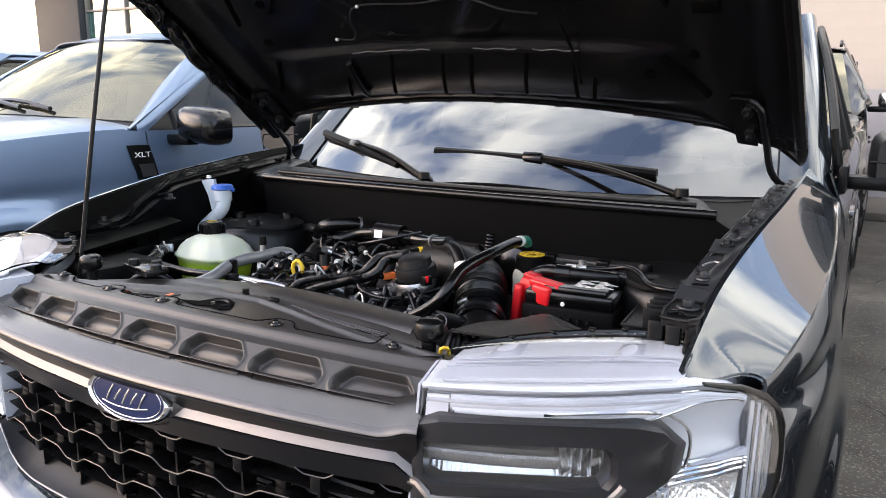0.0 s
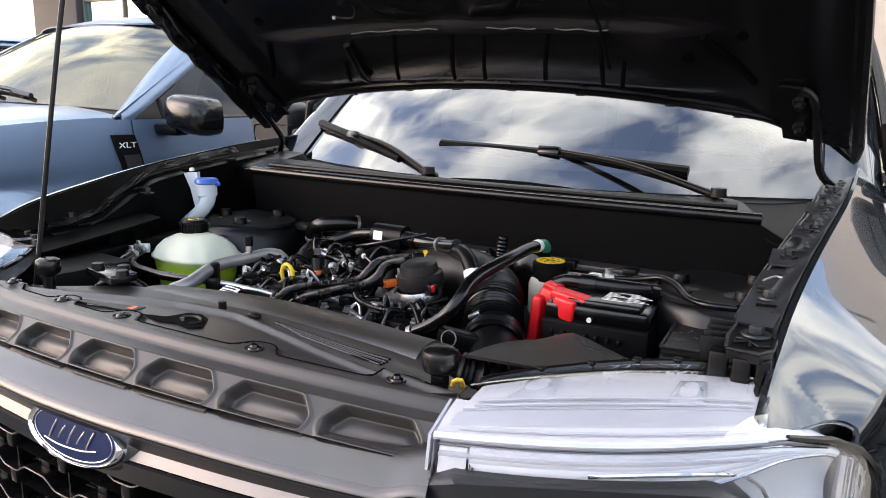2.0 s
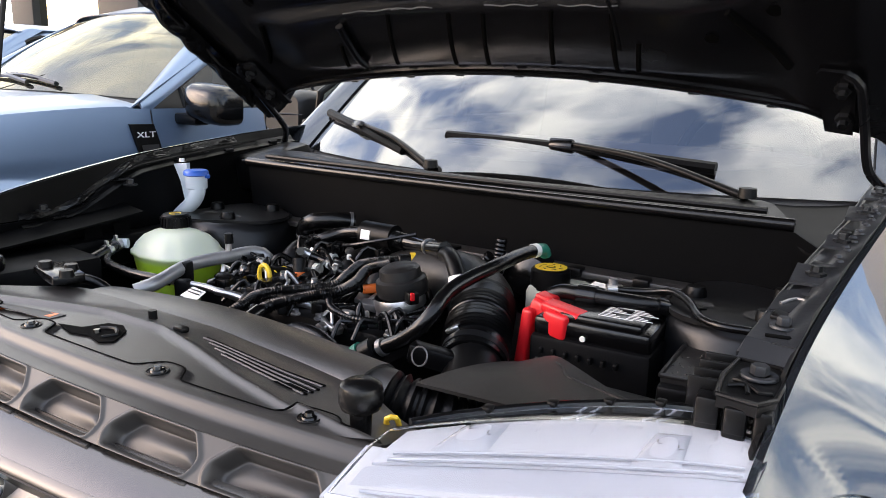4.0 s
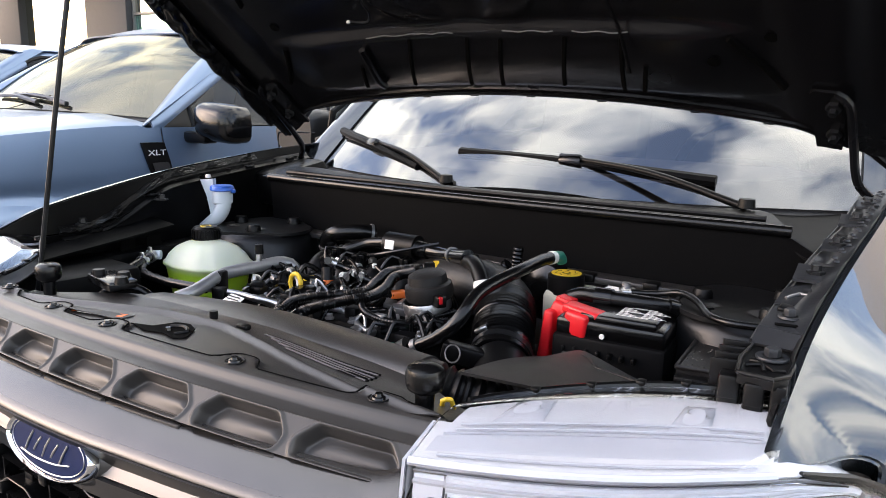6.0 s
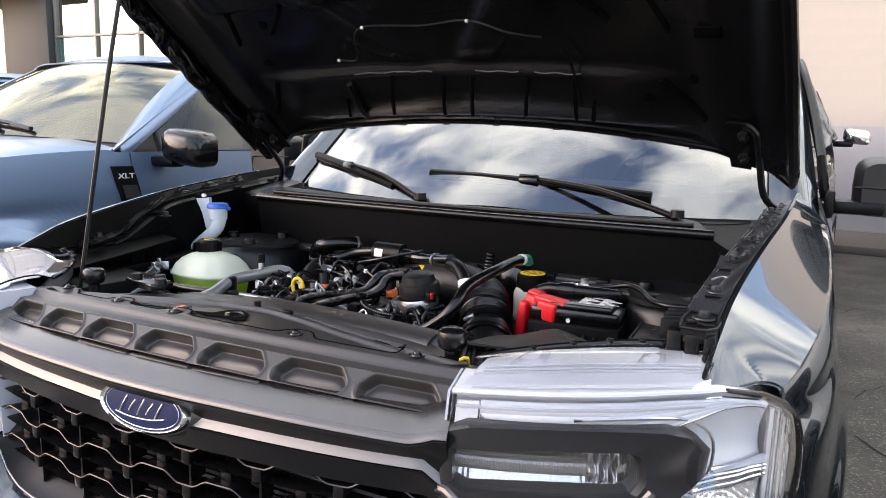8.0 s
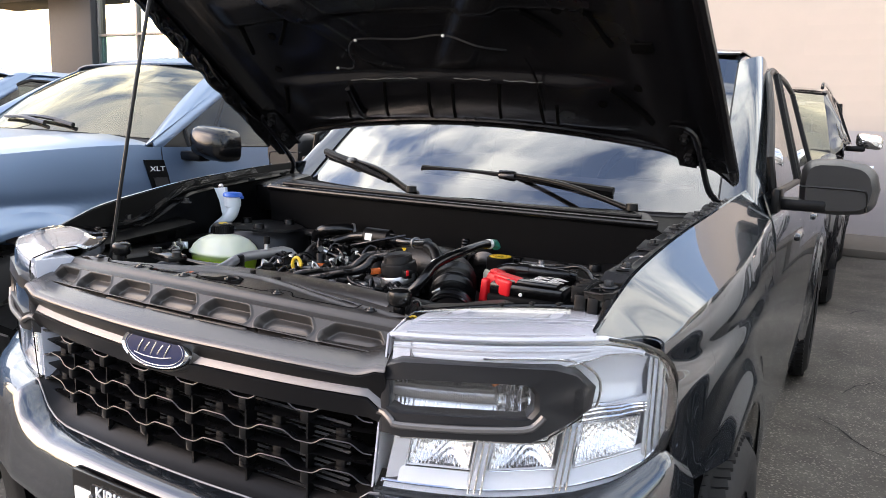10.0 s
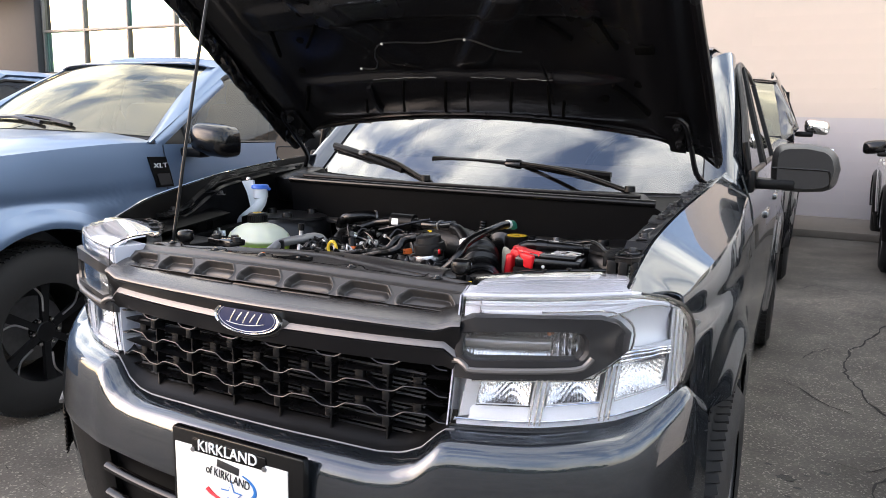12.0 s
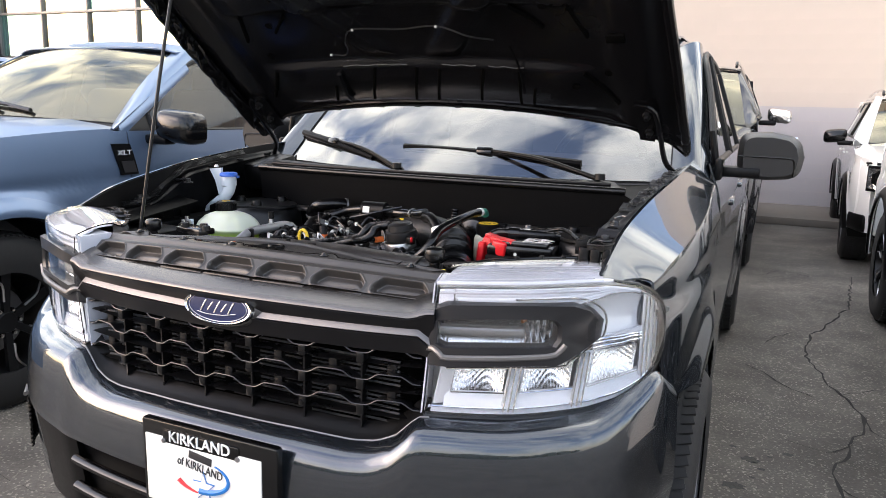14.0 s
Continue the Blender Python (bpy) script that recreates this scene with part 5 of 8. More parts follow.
def mirror(side):
    body = bmesh.new()
    n = 20
    rings = []
    for d, k in ((0.0, 0.80), (0.03, 0.96), (0.07, 1.0), (0.11, 0.97), (0.115, 0.9)):
        ring = []
        for i in range(n):
            a = 2 * math.pi * i / n
            cx, cz = math.copysign(abs(math.cos(a)) ** 0.42, math.cos(a)), math.copysign(abs(math.sin(a)) ** 0.45, math.sin(a))
            cut = 0.30 * max(0.0, cz) * max(0.0, cx) ** 2 + 0.16 * max(0.0, -cz) * max(0.0, cx) ** 2
            ring.append(body.verts.new((side * (1.040 + 0.105 * k * cx * (1 - 0.5 * cut)), 1.60 + d, 1.251 + 0.081 * k * cz * (1 - cut))))
        rings.append(ring)
    for a, b in zip(rings, rings[1:]):
        for i in range(n):
            body.faces.new((a[i], a[(i + 1) % n], b[(i + 1) % n], b[i]))
    body.faces.new(rings[0][::-1])
    body.faces.new(rings[-1])
    mi = part("door_mirror", body, MIRROR_CAP, truck, "large black door mirror", sharp=50)
    part("mirror_arm", box((0.13, 0.07, 0.036), (side * 0.950, 1.630, 1.196), bevel=0.010), PLASTIC, mi)
    part("mirror_base", box((0.025, 0.13, 0.075), (side * 0.884, 1.615, 1.205), bevel=0.010), PLASTIC, mi)
    part("mirror_glass", box((0.17, 0.004, 0.13), (side * 1.035, 1.718, 1.251), bevel=0.001), CHROME, mi)
    part("mirror_seam", tube([(side * 0.940, 1.604, 1.250), (side * 1.02, 1.598, 1.250), (side * 1.095, 1.598, 1.248), (side * 1.112, 1.600, 1.238), (side * 1.114, 1.604, 1.19)], 0.003, 6), PLASTIC_GLOSS, mi)


cab()


# ---- cowl and wipers ----
def cowl():
    def face(u, v):
        x = lerp(-0.655, 0.708, u)
        return (x, 1.100 + 0.012 * v + 0.02 * (x / 0.7) ** 2, lerp(1.150 - 0.034 * ease(0.648, 0.700, x), 1.022, v))
    part("bulkhead_panel", grid(face, 30, 6, thick=0.006), MATTE, truck, "plain black plastic bulkhead panel")
    part("cowl_seal", tube([(x, 1.094 + 0.02 * (x / 0.7) ** 2, 1.156) for x in np.linspace(-0.655, 0.660, 20)], 0.011, 10), RUBBER, truck, "rubber hood seal")
    def shelf(u, v):
        x = lerp(-0.70, lerp(0.655, 0.530, v), u)
        y = lerp(1.104 + 0.02 * (x / 0.7) ** 2, screen(x, 0.02).y, v)
        return (x, y, 1.155 + 0.018 * math.sin(math.pi * v) - 0.004 * v + 0.002 * math.sin(x * 260) * (0.25 < v < 0.6))
    part("cowl_panel", grid(shelf, 120, 8, thick=0.004), PLASTIC, truck, "black cowl panel with fine vents")
    part("cowl_ridge", tube([(x, 1.128 + 0.02 * (x / 0.7) ** 2, 1.170) for x in np.linspace(-0.62, 0.61, 16)], 0.006, 8), PLASTIC, truck)
    # the panel's end drops towards the fender below the glass
    def dip(u, v):
        a = Vector((0.657, 1.118, 1.152)).lerp(Vector((0.528, 1.318, 1.163)), v)
        b = Vector((0.716, 1.105, 1.112)).lerp(Vector((0.742, 1.430, 1.160)), v)
        return a.lerp(b, u) - Vector((0, 0, 0.022 * math.sin(math.pi * u ** 0.7) * (1 - 0.6 * v)))
    part("cowl_end", grid(dip, 16, 14, thick=0.004), MATTE, truck, "black cowl end below the glass")
    part("cowl_end_lip", tube([dip(0, k / 6) + Vector((0, 0, 0.004)) for k in range(7)], 0.004, 8), PLASTIC, truck)
    part("bulkhead_ledge", box((1.30, 0.05, 0.014), (0.0, 1.082, 1.024), bevel=0.004), COVER, truck)
    for x in (-0.50, -0.36, -0.18, 0.02, 0.30, 0.43, 0.55):
        part("ledge_clip", box((0.030, 0.028, 0.018), (x, 1.062, 1.028), bevel=0.004), PLASTIC, truck)
    for side in (1, -1):
        part("cowl_corner", box((0.10, 0.22, 0.10), (side * 0.735, 1.28, 1.125 if side < 0 else 1.060), (8, 0, 0), bevel=0.02), PLASTIC, truck)


cowl()


def wiper(pivot, tip, mid, name="wiper"):
    p, t, m = Vector(pivot), Vector(tip), Vector(mid)
    w = part(name, tube([p, p.lerp(m, 0.5) + Vector((0, 0, 0.022)), m + Vector((0, 0, 0.012))], 0.0085, 10, end=0.006), PLASTIC, truck, "black wiper arm")
    along = (t - m)
    other = m - along * 1.05
    part("wiper_blade", tube([other + Vector((0, 0.02, -0.012)), m, t], 0.0135, 8, step=0.03), MATTE, w)
    part("blade_rubber", tube([other + Vector((0, 0.02, -0.020)), m + Vector((0, 0.004, -0.012)), t + Vector((0, 0.004, -0.012))], 0.005, 6, step=0.03), RUBBER, w)
    part("blade_joint", box((0.06, 0.035, 0.022), m + Vector((0, 0, 0.006)), (30, 0, math.degrees(math.atan2(along.y, along.x))), bevel=0.006), PLASTIC_GLOSS, w)
    part("pivot_cap", lathe(((0.0, 0.02), (0.016, 0.018), (0.018, 0.0)), pose(p.x, p.y, p.z), 14), PLASTIC, w)


wiper((0.555, 1.245, 1.175), (-0.185, 1.344, 1.240), (0.135, 1.332, 1.233))
wiper((-0.16, 1.235, 1.172), (-0.742, 1.525, 1.267), (-0.52, 1.405, 1.238))


# ---- open hood ----
HOOD_O = Vector((0, 1.35, 1.318))
HOOD_UP = Vector((0, -0.814, 0.581))
HOOD_IN = Vector((0, -0.581, -0.814))


def hood_point(x, q, h=0.0):
    """x across, q up the slope from the hinge line, h below the inner face."""
    p = HOOD_O + HOOD_UP * q + HOOD_IN * h
    return p + Vector((x, 0, -0.085 * x * x))


def hood_rear(x):
    return 0.138 - 0.08 * x * x - 0.07 * ease(0.62, 0.79, abs(x))


def hood_side(q):
    return curve(((-0.1, 0.80), (0.1, 0.803), (0.5, 0.79), (0.8, 0.775), (1.0, 0.75), (1.14, 0.70)), q)


def hood():
    hd = part("hood", grid(lambda u, v: hood_skin(u, v, -0.045), 40, 40, thick=0.003), GREY_PAINT, truck, "grey hood propped open, dark underside showing")
    def inner(u, v):
        x, q = hood_uv(u, v, 0.012)
        return hood_point(x, q, hood_relief(x, q))
    part("hood_inner_panel", grid(inner, 120, 110), HOOD_UNDER, hd, "black pressed inner hood panel", sharp=60)
    # folded hem round the edge
    loop = [hood_skin(u, 0.0, -0.022) for u in np.linspace(0, 1, 40)] + [hood_skin(1.0, v, -0.022) for v in np.linspace(0.03, 1, 30)] + [hood_skin(u, 1.0, -0.022) for u in np.linspace(1, 0, 30)] + [hood_skin(0.0, v, -0.022) for v in np.linspace(1, 0, 30)]
    part("hood_hem", tube(loop, 0.014, 8, soft=False), HOOD_UNDER, hd)
    part("hood_seal", tube([hood_point(x, hood_rear(x) + 0.012, 0.012) for x in np.linspace(-0.70, 0.70, 60)], 0.007, 8, soft=False), RUBBER, hd)
    for x in (-0.40, -0.22, -0.08, 0.07, 0.24, 0.44, 0.58):
        part("seal_clip", box((0.024, 0.014, 0.008), hood_point(x, hood_rear(x) + 0.006, 0.012), (-35, 0, 0), bevel=0.003), PLASTIC, hd)
    # dark tubes laid on the rear beam, for the shade in its slots
    for x0, x1, q0, q1 in ((-0.362, -0.324, 0.200, 0.282), (-0.214, -0.146, 0.200, 0.357), (-0.057, 0.002, 0.196, 0.353), (0.025, 0.080, 0.197, 0.350), (0.178, 0.225, 0.204, 0.356), (0.308, 0.339, 0.192, 0.354), (0.351, 0.374, 0.197, 0.287)):
        run = [(lerp(x0, x1, k / 6), lerp(q0, q1, k / 6)) for k in range(7)]
        part("hood_slot", tube([hood_point(x, q, hood_relief(x, q) - 0.002) for x, q in run], 0.0062, 6), VOID, hd)
    part("beam_strut", tube([hood_point(x, q, 0.010 + hood_relief(x, q)) for x, q in ((-0.282, 0.345), (-0.288, 0.290), (-0.297, 0.235), (-0.292, 0.212))], 0.009, 8), HOOD_UNDER, hd)
    # thin metal-grey lines that draw the highlight on the beam's upper edge
    for a, b in ((-0.25, -0.10), (-0.12, -0.02), (0.10, 0.21), (0.25, 0.36)):
        part("beam_highlight", tube([hood_point(lerp(a, b, k / 6), 0.379 + 0.0025 * math.sin(2 * k + 9 * a), 0.030) for k in range(7)], 0.0013, 6), DULL_STEEL, hd, "thin highlight drawn along the beam edge")
    # washer hose with its clips
    hose = [(-0.285, 0.46), (-0.24, 0.452), (-0.215, 0.48), (-0.19, 0.535), (-0.15, 0.575), (0.0, 0.560), (0.12, 0.572), (0.22, 0.555), (0.28, 0.52)]
    hz = part("washer_hose", tube([hood_point(x + 0.012, q - 0.035, 0.020 + hood_relief(x, q - 0.035)) for x, q in hose], 0.0022, 8), MIRROR_CAP, hd)
    for x, q in ((-0.285, 0.46), (-0.15, 0.575), (0.12, 0.572)):
        part("hose_clip", box((0.008, 0.008, 0.008), hood_point(x + 0.012, q - 0.035, 0.022 + hood_relief(x, q - 0.035)), bevel=0.003), WHITE_PLASTIC, hz)
    part("hose_branch", tube([hood_point(0.332, 0.455, 0.018 + hood_relief(0.332, 0.455)), hood_point(0.345, 0.38, 0.03), hood_point(0.352, 0.30, 0.03 + hood_relief(0.352, 0.30))], 0.004, 8), RUBBER, hz)
    # uncut holes: near-black block and discs stand for their shade
    part("hood_hole", box((0.050, 0.030, 0.006), hood_point(0.638, 0.520, 0.004 + hood_relief(0.638, 0.520)), (-35, 0, 0), bevel=0.002), VOID, hd)
    for x, q in ((0.50, 0.30), (0.60, 0.36), (-0.45, 0.55), (-0.52, 0.42), (0.46, 0.62), (-0.36, 0.68)):
        part("drain_hole", lathe(((0.0, 0.0), (0.012, 0.0)), Matrix.Translation(hood_point(x, q, 0.003 + hood_relief(x, q))) @ pose(0, 0, 0, -35, 0, 0), 14), VOID, hd)
    for side in (1, -1):
        # near-black tubes draw the shade in the pressed grooves
        for (xa, qa), (xb, qb), r in (((0.53, 0.356), (0.615, 0.228), 0.006), ((0.36, 0.60), (0.44, 0.52), 0.005), ((0.30, 0.72), (0.42, 0.80), 0.006), ((0.52, 0.62), (0.56, 0.50), 0.005)):
            part("hood_groove", tube([hood_point(side * lerp(xa, xb, k / 6), lerp(qa, qb, k / 6), 0.003 + hood_relief(lerp(xa, xb, k / 6), lerp(qa, qb, k / 6))) for k in range(7)], r, 6), VOID, hd)
        hinge = part("hinge", prism([(0.0, -0.05), (0.045, -0.05), (0.052, 0.10), (0.045, 0.125), (0.0, 0.125), (-0.008, 0.115)], 0.006, lambda u, v, d: hood_point(side * (0.665 + u), 0.12 + v, 0.016 + d)), HOOD_UNDER, hd)
        for q in (0.124, 0.208):
            b = part("hinge_bolt", lathe(((0.0, 0.022), (0.008, 0.022), (0.008, 0.012), (0.014, 0.010), (0.014, 0.0)), Matrix.Translation(hood_point(side * 0.697, q, 0.020)) @ pose(0, 0, 0, 180 - 35, 0, 0), 6), DARK_STEEL, hinge)
        part("hinge_arm", tube([hood_point(side * 0.700, 0.245, 0.022), hood_point(side * 0.722, 0.225, 0.026), hood_point(side * 0.730, 0.12, 0.032), (side * 0.74, 1.325, 1.235), (side * 0.775, 1.36, 1.19), (side * 0.785, 1.36, 1.15)], 0.0085, 8), HOOD_UNDER, hinge)
    part("edge_cable", tube([hood_point(-(hood_side(q) - 0.045 + 0.012 * math.sin(23 * q)), q, 0.022 + 0.010 * math.sin(31 * q)) for q in np.linspace(0.16, 0.62, 14)], 0.005, 8), RUBBER, hd)
    def rumple(u, v):
        q = lerp(0.10, 1.02, u)
        w = noise.noise((q * 13, v * 2.0, 3.1)) + 0.6 * noise.noise((q * 31, v * 3.0, 7.7))
        return hood_point(-hood_side(q) + lerp(-0.012, 0.050, v) + 0.010 * w, q, 0.012 + 0.026 * math.sin(math.pi * v) + 0.016 * w * math.sin(math.pi * (0.15 + 0.7 * v)))
    part("edge_seal", grid(rumple, 150, 12, thick=0.002), RUMPLED, hd, "rumpled glossy black seal along the hood edge", sharp=50)
    for x, q in ((-0.74, 0.86), (0.74, 0.86)):
        part("bump_rubber", lathe(((0.0, 0.03), (0.012, 0.028), (0.015, 0.0)), Matrix.Translation(hood_point(x, q, 0.0)) @ pose(0, 0, 0, 145, 0, 0), 12), RUBBER, hd)


def hood_uv(u, v, inset=0.0):
    q_edge = lerp(hood_rear(0), 1.12, v)
    side = hood_side(q_edge) - inset
    x = lerp(-side, side, u)
    q = lerp(hood_rear(x) + inset * 0.5, 1.13 - 0.10 * x * x - inset, v)
    return x, q


def hood_skin(u, v, h):
    x, q = hood_uv(u, v)
    edge = max(abs(2 * u - 1) - 0.9, 0) / 0.1
    return hood_point(x, q, h + 0.030 * edge ** 2)


def hood_relief(x, q):
    """Pressed shape of the inner panel: a rear beam, side channels and crossing ribs."""
    a = abs(x)
    h = 0.0
    beam = ease(0.16, 0.20, q) * (1 - ease(0.36, 0.385, q)) * (1 - ease(0.42, 0.62, a))
    h += 0.030 * beam * (0.6 + 0.4 * math.sin(math.pi * min(1, max(0, (q - 0.16) / 0.22))))
    h += 0.012 * ease(0.58, 0.64, a) * (1 - ease(0.70, 0.76, a))
    ray = abs((a - 0.10) - (q - 0.40) * 0.72)
    h += 0.020 * (1 - ease(0.035, 0.065, ray)) * ease(0.36, 0.45, q)
    h += 0.016 * (1 - ease(0.03, 0.06, abs(q - 0.66))) * (1 - ease(0.50, 0.60, a))
    h += 0.016 * ease(0.98, 1.02, q)
    h -= 0.008 * math.exp(-((a - 0.40) / 0.07) ** 2 - ((q - 0.55) / 0.06) ** 2)
    return h


hood()
part("prop_rod", tube([(-0.478, 0.362, 1.02), (-0.470, 0.366, 1.06), (-0.43, 0.41, 1.42), (-0.395, 0.452, 1.72), (-0.388, 0.46, 1.785)], 0.0045, 8), DARK_STEEL, truck, "thin dark steel hood prop rod")


# ---- engine bay ----
def radiator_cover():
    def crest(x):
        return trim_point(x, 1, 0)
    def front_edge(x):
        return crest(max(-0.462, min(0.462, x))).y + 0.040
    pins = tuple((x, front_edge(x) + 0.013) for x in (0.380, 0.185, -0.055, -0.20, -0.36))
    def seam_y(x):
        return front_edge(x) + 0.009 + 0.027 * min(1.0, sum(math.exp(-((x - p) / 0.028) ** 4) for p, _ in pins))
    def ridge_y(x):
        return curve(((-0.47, 0.245), (-0.23, 0.273), (-0.09, 0.309), (-0.04, 0.320), (0.07, 0.325), (0.15, 0.308), (0.25, 0.284), (0.34, 0.270), (0.46, 0.265)), x)
    def height(x, y):
        z = crest(max(-0.462, min(0.462, x))).z + 0.013
        z -= 0.006 * ease(seam_y(x), seam_y(x) + 0.006, y)
        z += 0.0065 * math.exp(-((y - ridge_y(x)) / 0.0065) ** 2)
        return z - 0.024 * ease(ridge_y(x), ridge_y(x) + 0.10, y)
    def f(u, v):
        x = lerp(-0.47, 0.455, u)
        y = lerp(front_edge(x), 0.425 - 0.07 * ease(0.25, 0.46, abs(x)), v)
        return (x, y, height(x, y))
    cover = part("radiator_cover", grid(f, 150, 90, thick=0.003), COVER, truck, "grained black plastic cover over the radiator", sharp=50)
    def at(x, y, h=0.0):
        return Vector((x, y, height(x, y) + h))
    # push pins in shallow cups
    for x, y in pins:
        pin = part("push_pin", lathe(((0.0, 0.006), (0.004, 0.006), (0.005, 0.003), (0.0075, 0.0025), (0.0085, 0.0005)), Matrix.Translation(at(x, y)), 14), PLASTIC_GLOSS, cover)
        part("pin_ring", tube([at(x, y, 0.0006) + Vector((0.0115 * math.cos(a), 0.0115 * math.sin(a), 0)) for a in np.linspace(0, 6.283, 21)], 0.0010, 6, soft=False), PLASTIC, pin)
    part("cover_seam", tube([at(x, seam_y(x) + 0.001, 0.0002) for x in np.linspace(-0.46, 0.44, 140)], 0.0012, 5, soft=False), VOID, cover)
    # louvres between the ridge and the duct, their shaded slots drawn as near-black tubes
    for k in range(4):
        a, b = (0.118 + 0.022 * k, 0.352 - 0.009 * k), (0.300 + 0.006 * k, 0.368 - 0.016 * k)
        run = [(lerp(a[0], b[0], t), lerp(a[1], b[1], t)) for t in np.linspace(0, 1, 10)]
        part("vent_slot", tube([at(x, y, 0.0002) for x, y in run], 0.0022, 6), VOID, cover)
        part("vent_fin", tube([at(x, y - 0.0045, 0.001) for x, y in run], 0.0016, 6), COVER, cover)
    for k in range(2):
        part("vent_block", prism([(0.0, 0.0), (0.026, 0.001), (0.030, 0.010), (0.004, 0.009)], 0.001, lambda u, w, d: at(0.276 + 0.006 * k + u, 0.312 + 0.013 * k + w, 0.002 - d)), VOID, cover)
    # latch opening drawn as a near-black patch of shade, with the latch on it
    hole = [(-0.048, 0.258), (-0.012, 0.268), (0.000, 0.296), (0.022, 0.302), (0.044, 0.292), (0.064, 0.262), (0.052, 0.250), (0.024, 0.256), (-0.004, 0.248)]
    part("latch_opening", prism(hole, 0.001, lambda u, w, d: at(u, w, 0.0022 - d)), VOID, cover)
    part("latch_hook", tube([at(0.012, 0.278, 0.003), at(0.030, 0.286, 0.004), at(0.048, 0.276, 0.003), at(0.040, 0.262, 0.002)], 0.0026, 8), PLASTIC, cover)
    part("latch_bolt", lathe(((0.0, 0.004), (0.004, 0.004), (0.005, 0.0)), Matrix.Translation(at(0.020, 0.268, 0.002)), 6), PLASTIC_GLOSS, cover)
    part("cover_tab", tube([at(0.010, 0.352, 0.0), at(0.010, 0.352, 0.012)], 0.006, 8, soft=False), PLASTIC, cover)
    part("cover_tab", box((0.020, 0.012, 0.008), at(0.085, 0.340, 0.003), bevel=0.003), PLASTIC, cover)
    # warning label with orange head and printed lines
    lab = part("warning_label", prism([(-0.050, -0.012), (0.050, -0.018), (0.052, 0.014), (-0.046, 0.020)], 0.001, lambda u, w, d: at(-0.135 + 1.15 * u, 0.262 + 0.75 * w + 0.22 * u, 0.0014 - d)), INK, cover, "black and orange printed warning label")
    for dx in (-0.040, 0.044):
        part("label_head", box((0.014, 0.014, 0.0006), at(-0.135 + dx, 0.262 + 0.22 * dx, 0.0018), (0, 0, 12)), ORANGE, lab)
    for k in range(4):
        part("label_line", box((0.050, 0.0010, 0.0005), at(-0.135, 0.262, 0.0018) + Vector((0, -0.008 + 0.0048 * k, 0)), (0, 0, 12)), WHITE_INK, lab)
    # raised air duct behind the cover, running to the ribbed snorkel
    def duct(u, v):
        x = lerp(-0.34, 0.325, u)
        y = lerp(0.425, 0.428, u) + 0.022 * math.sin(math.pi * u)
        w = 0.052 * (1 - 0.5 * (1 - ease(0, 0.18, u))) * lerp(1.0, 0.80, ease(0.6, 1, u))
        a = math.pi * v
        return (x, y - w * math.cos(a), lerp(1.008, 1.020, ease(0.0, 0.55, u)) + 0.028 * math.sin(a) ** 0.8 * ease(0, 0.15, u) - 0.002 * ease(0.7, 1, u))
    part("air_duct", grid(duct, 50, 16, thick=0.003), COVER, truck, "smooth black intake duct")
    part("duct_collar", tube([(0.300, 0.432, 1.010), (0.340, 0.440, 1.003)], 0.036, 24, soft=False), COVER, truck)
    part("ribbed_snorkel", tube([(0.338, 0.440, 1.003), (0.366, 0.450, 0.996), (0.396, 0.466, 0.986), (0.420, 0.490, 0.970)], 0.037, 24, ribs=0.013, rib_depth=0.2), PLASTIC, truck, "ribbed black intake snorkel")
    # hood stops
    for x, y in ((0.423, 0.285), (-0.405, 0.345)):
        knob = part("hood_stop", lathe(((0.0, 0.033), (0.014, 0.0325), (0.0195, 0.029), (0.0212, 0.024), (0.0212, 0.012), (0.019, 0.006), (0.011, 0.001), (0.009, -0.04)), Matrix.Translation((x, y, 1.070 if x > 0 else 1.052)), 22), RUBBER, truck, "round rubber hood stop")
    part("yellow_clip", tube([(0.408, 0.345, 1.026), (0.412, 0.338, 1.040), (0.421, 0.342, 1.042), (0.418, 0.352, 1.028)], 0.0030, 8), YELLOW, truck, "yellow plastic clip")


radiator_cover()


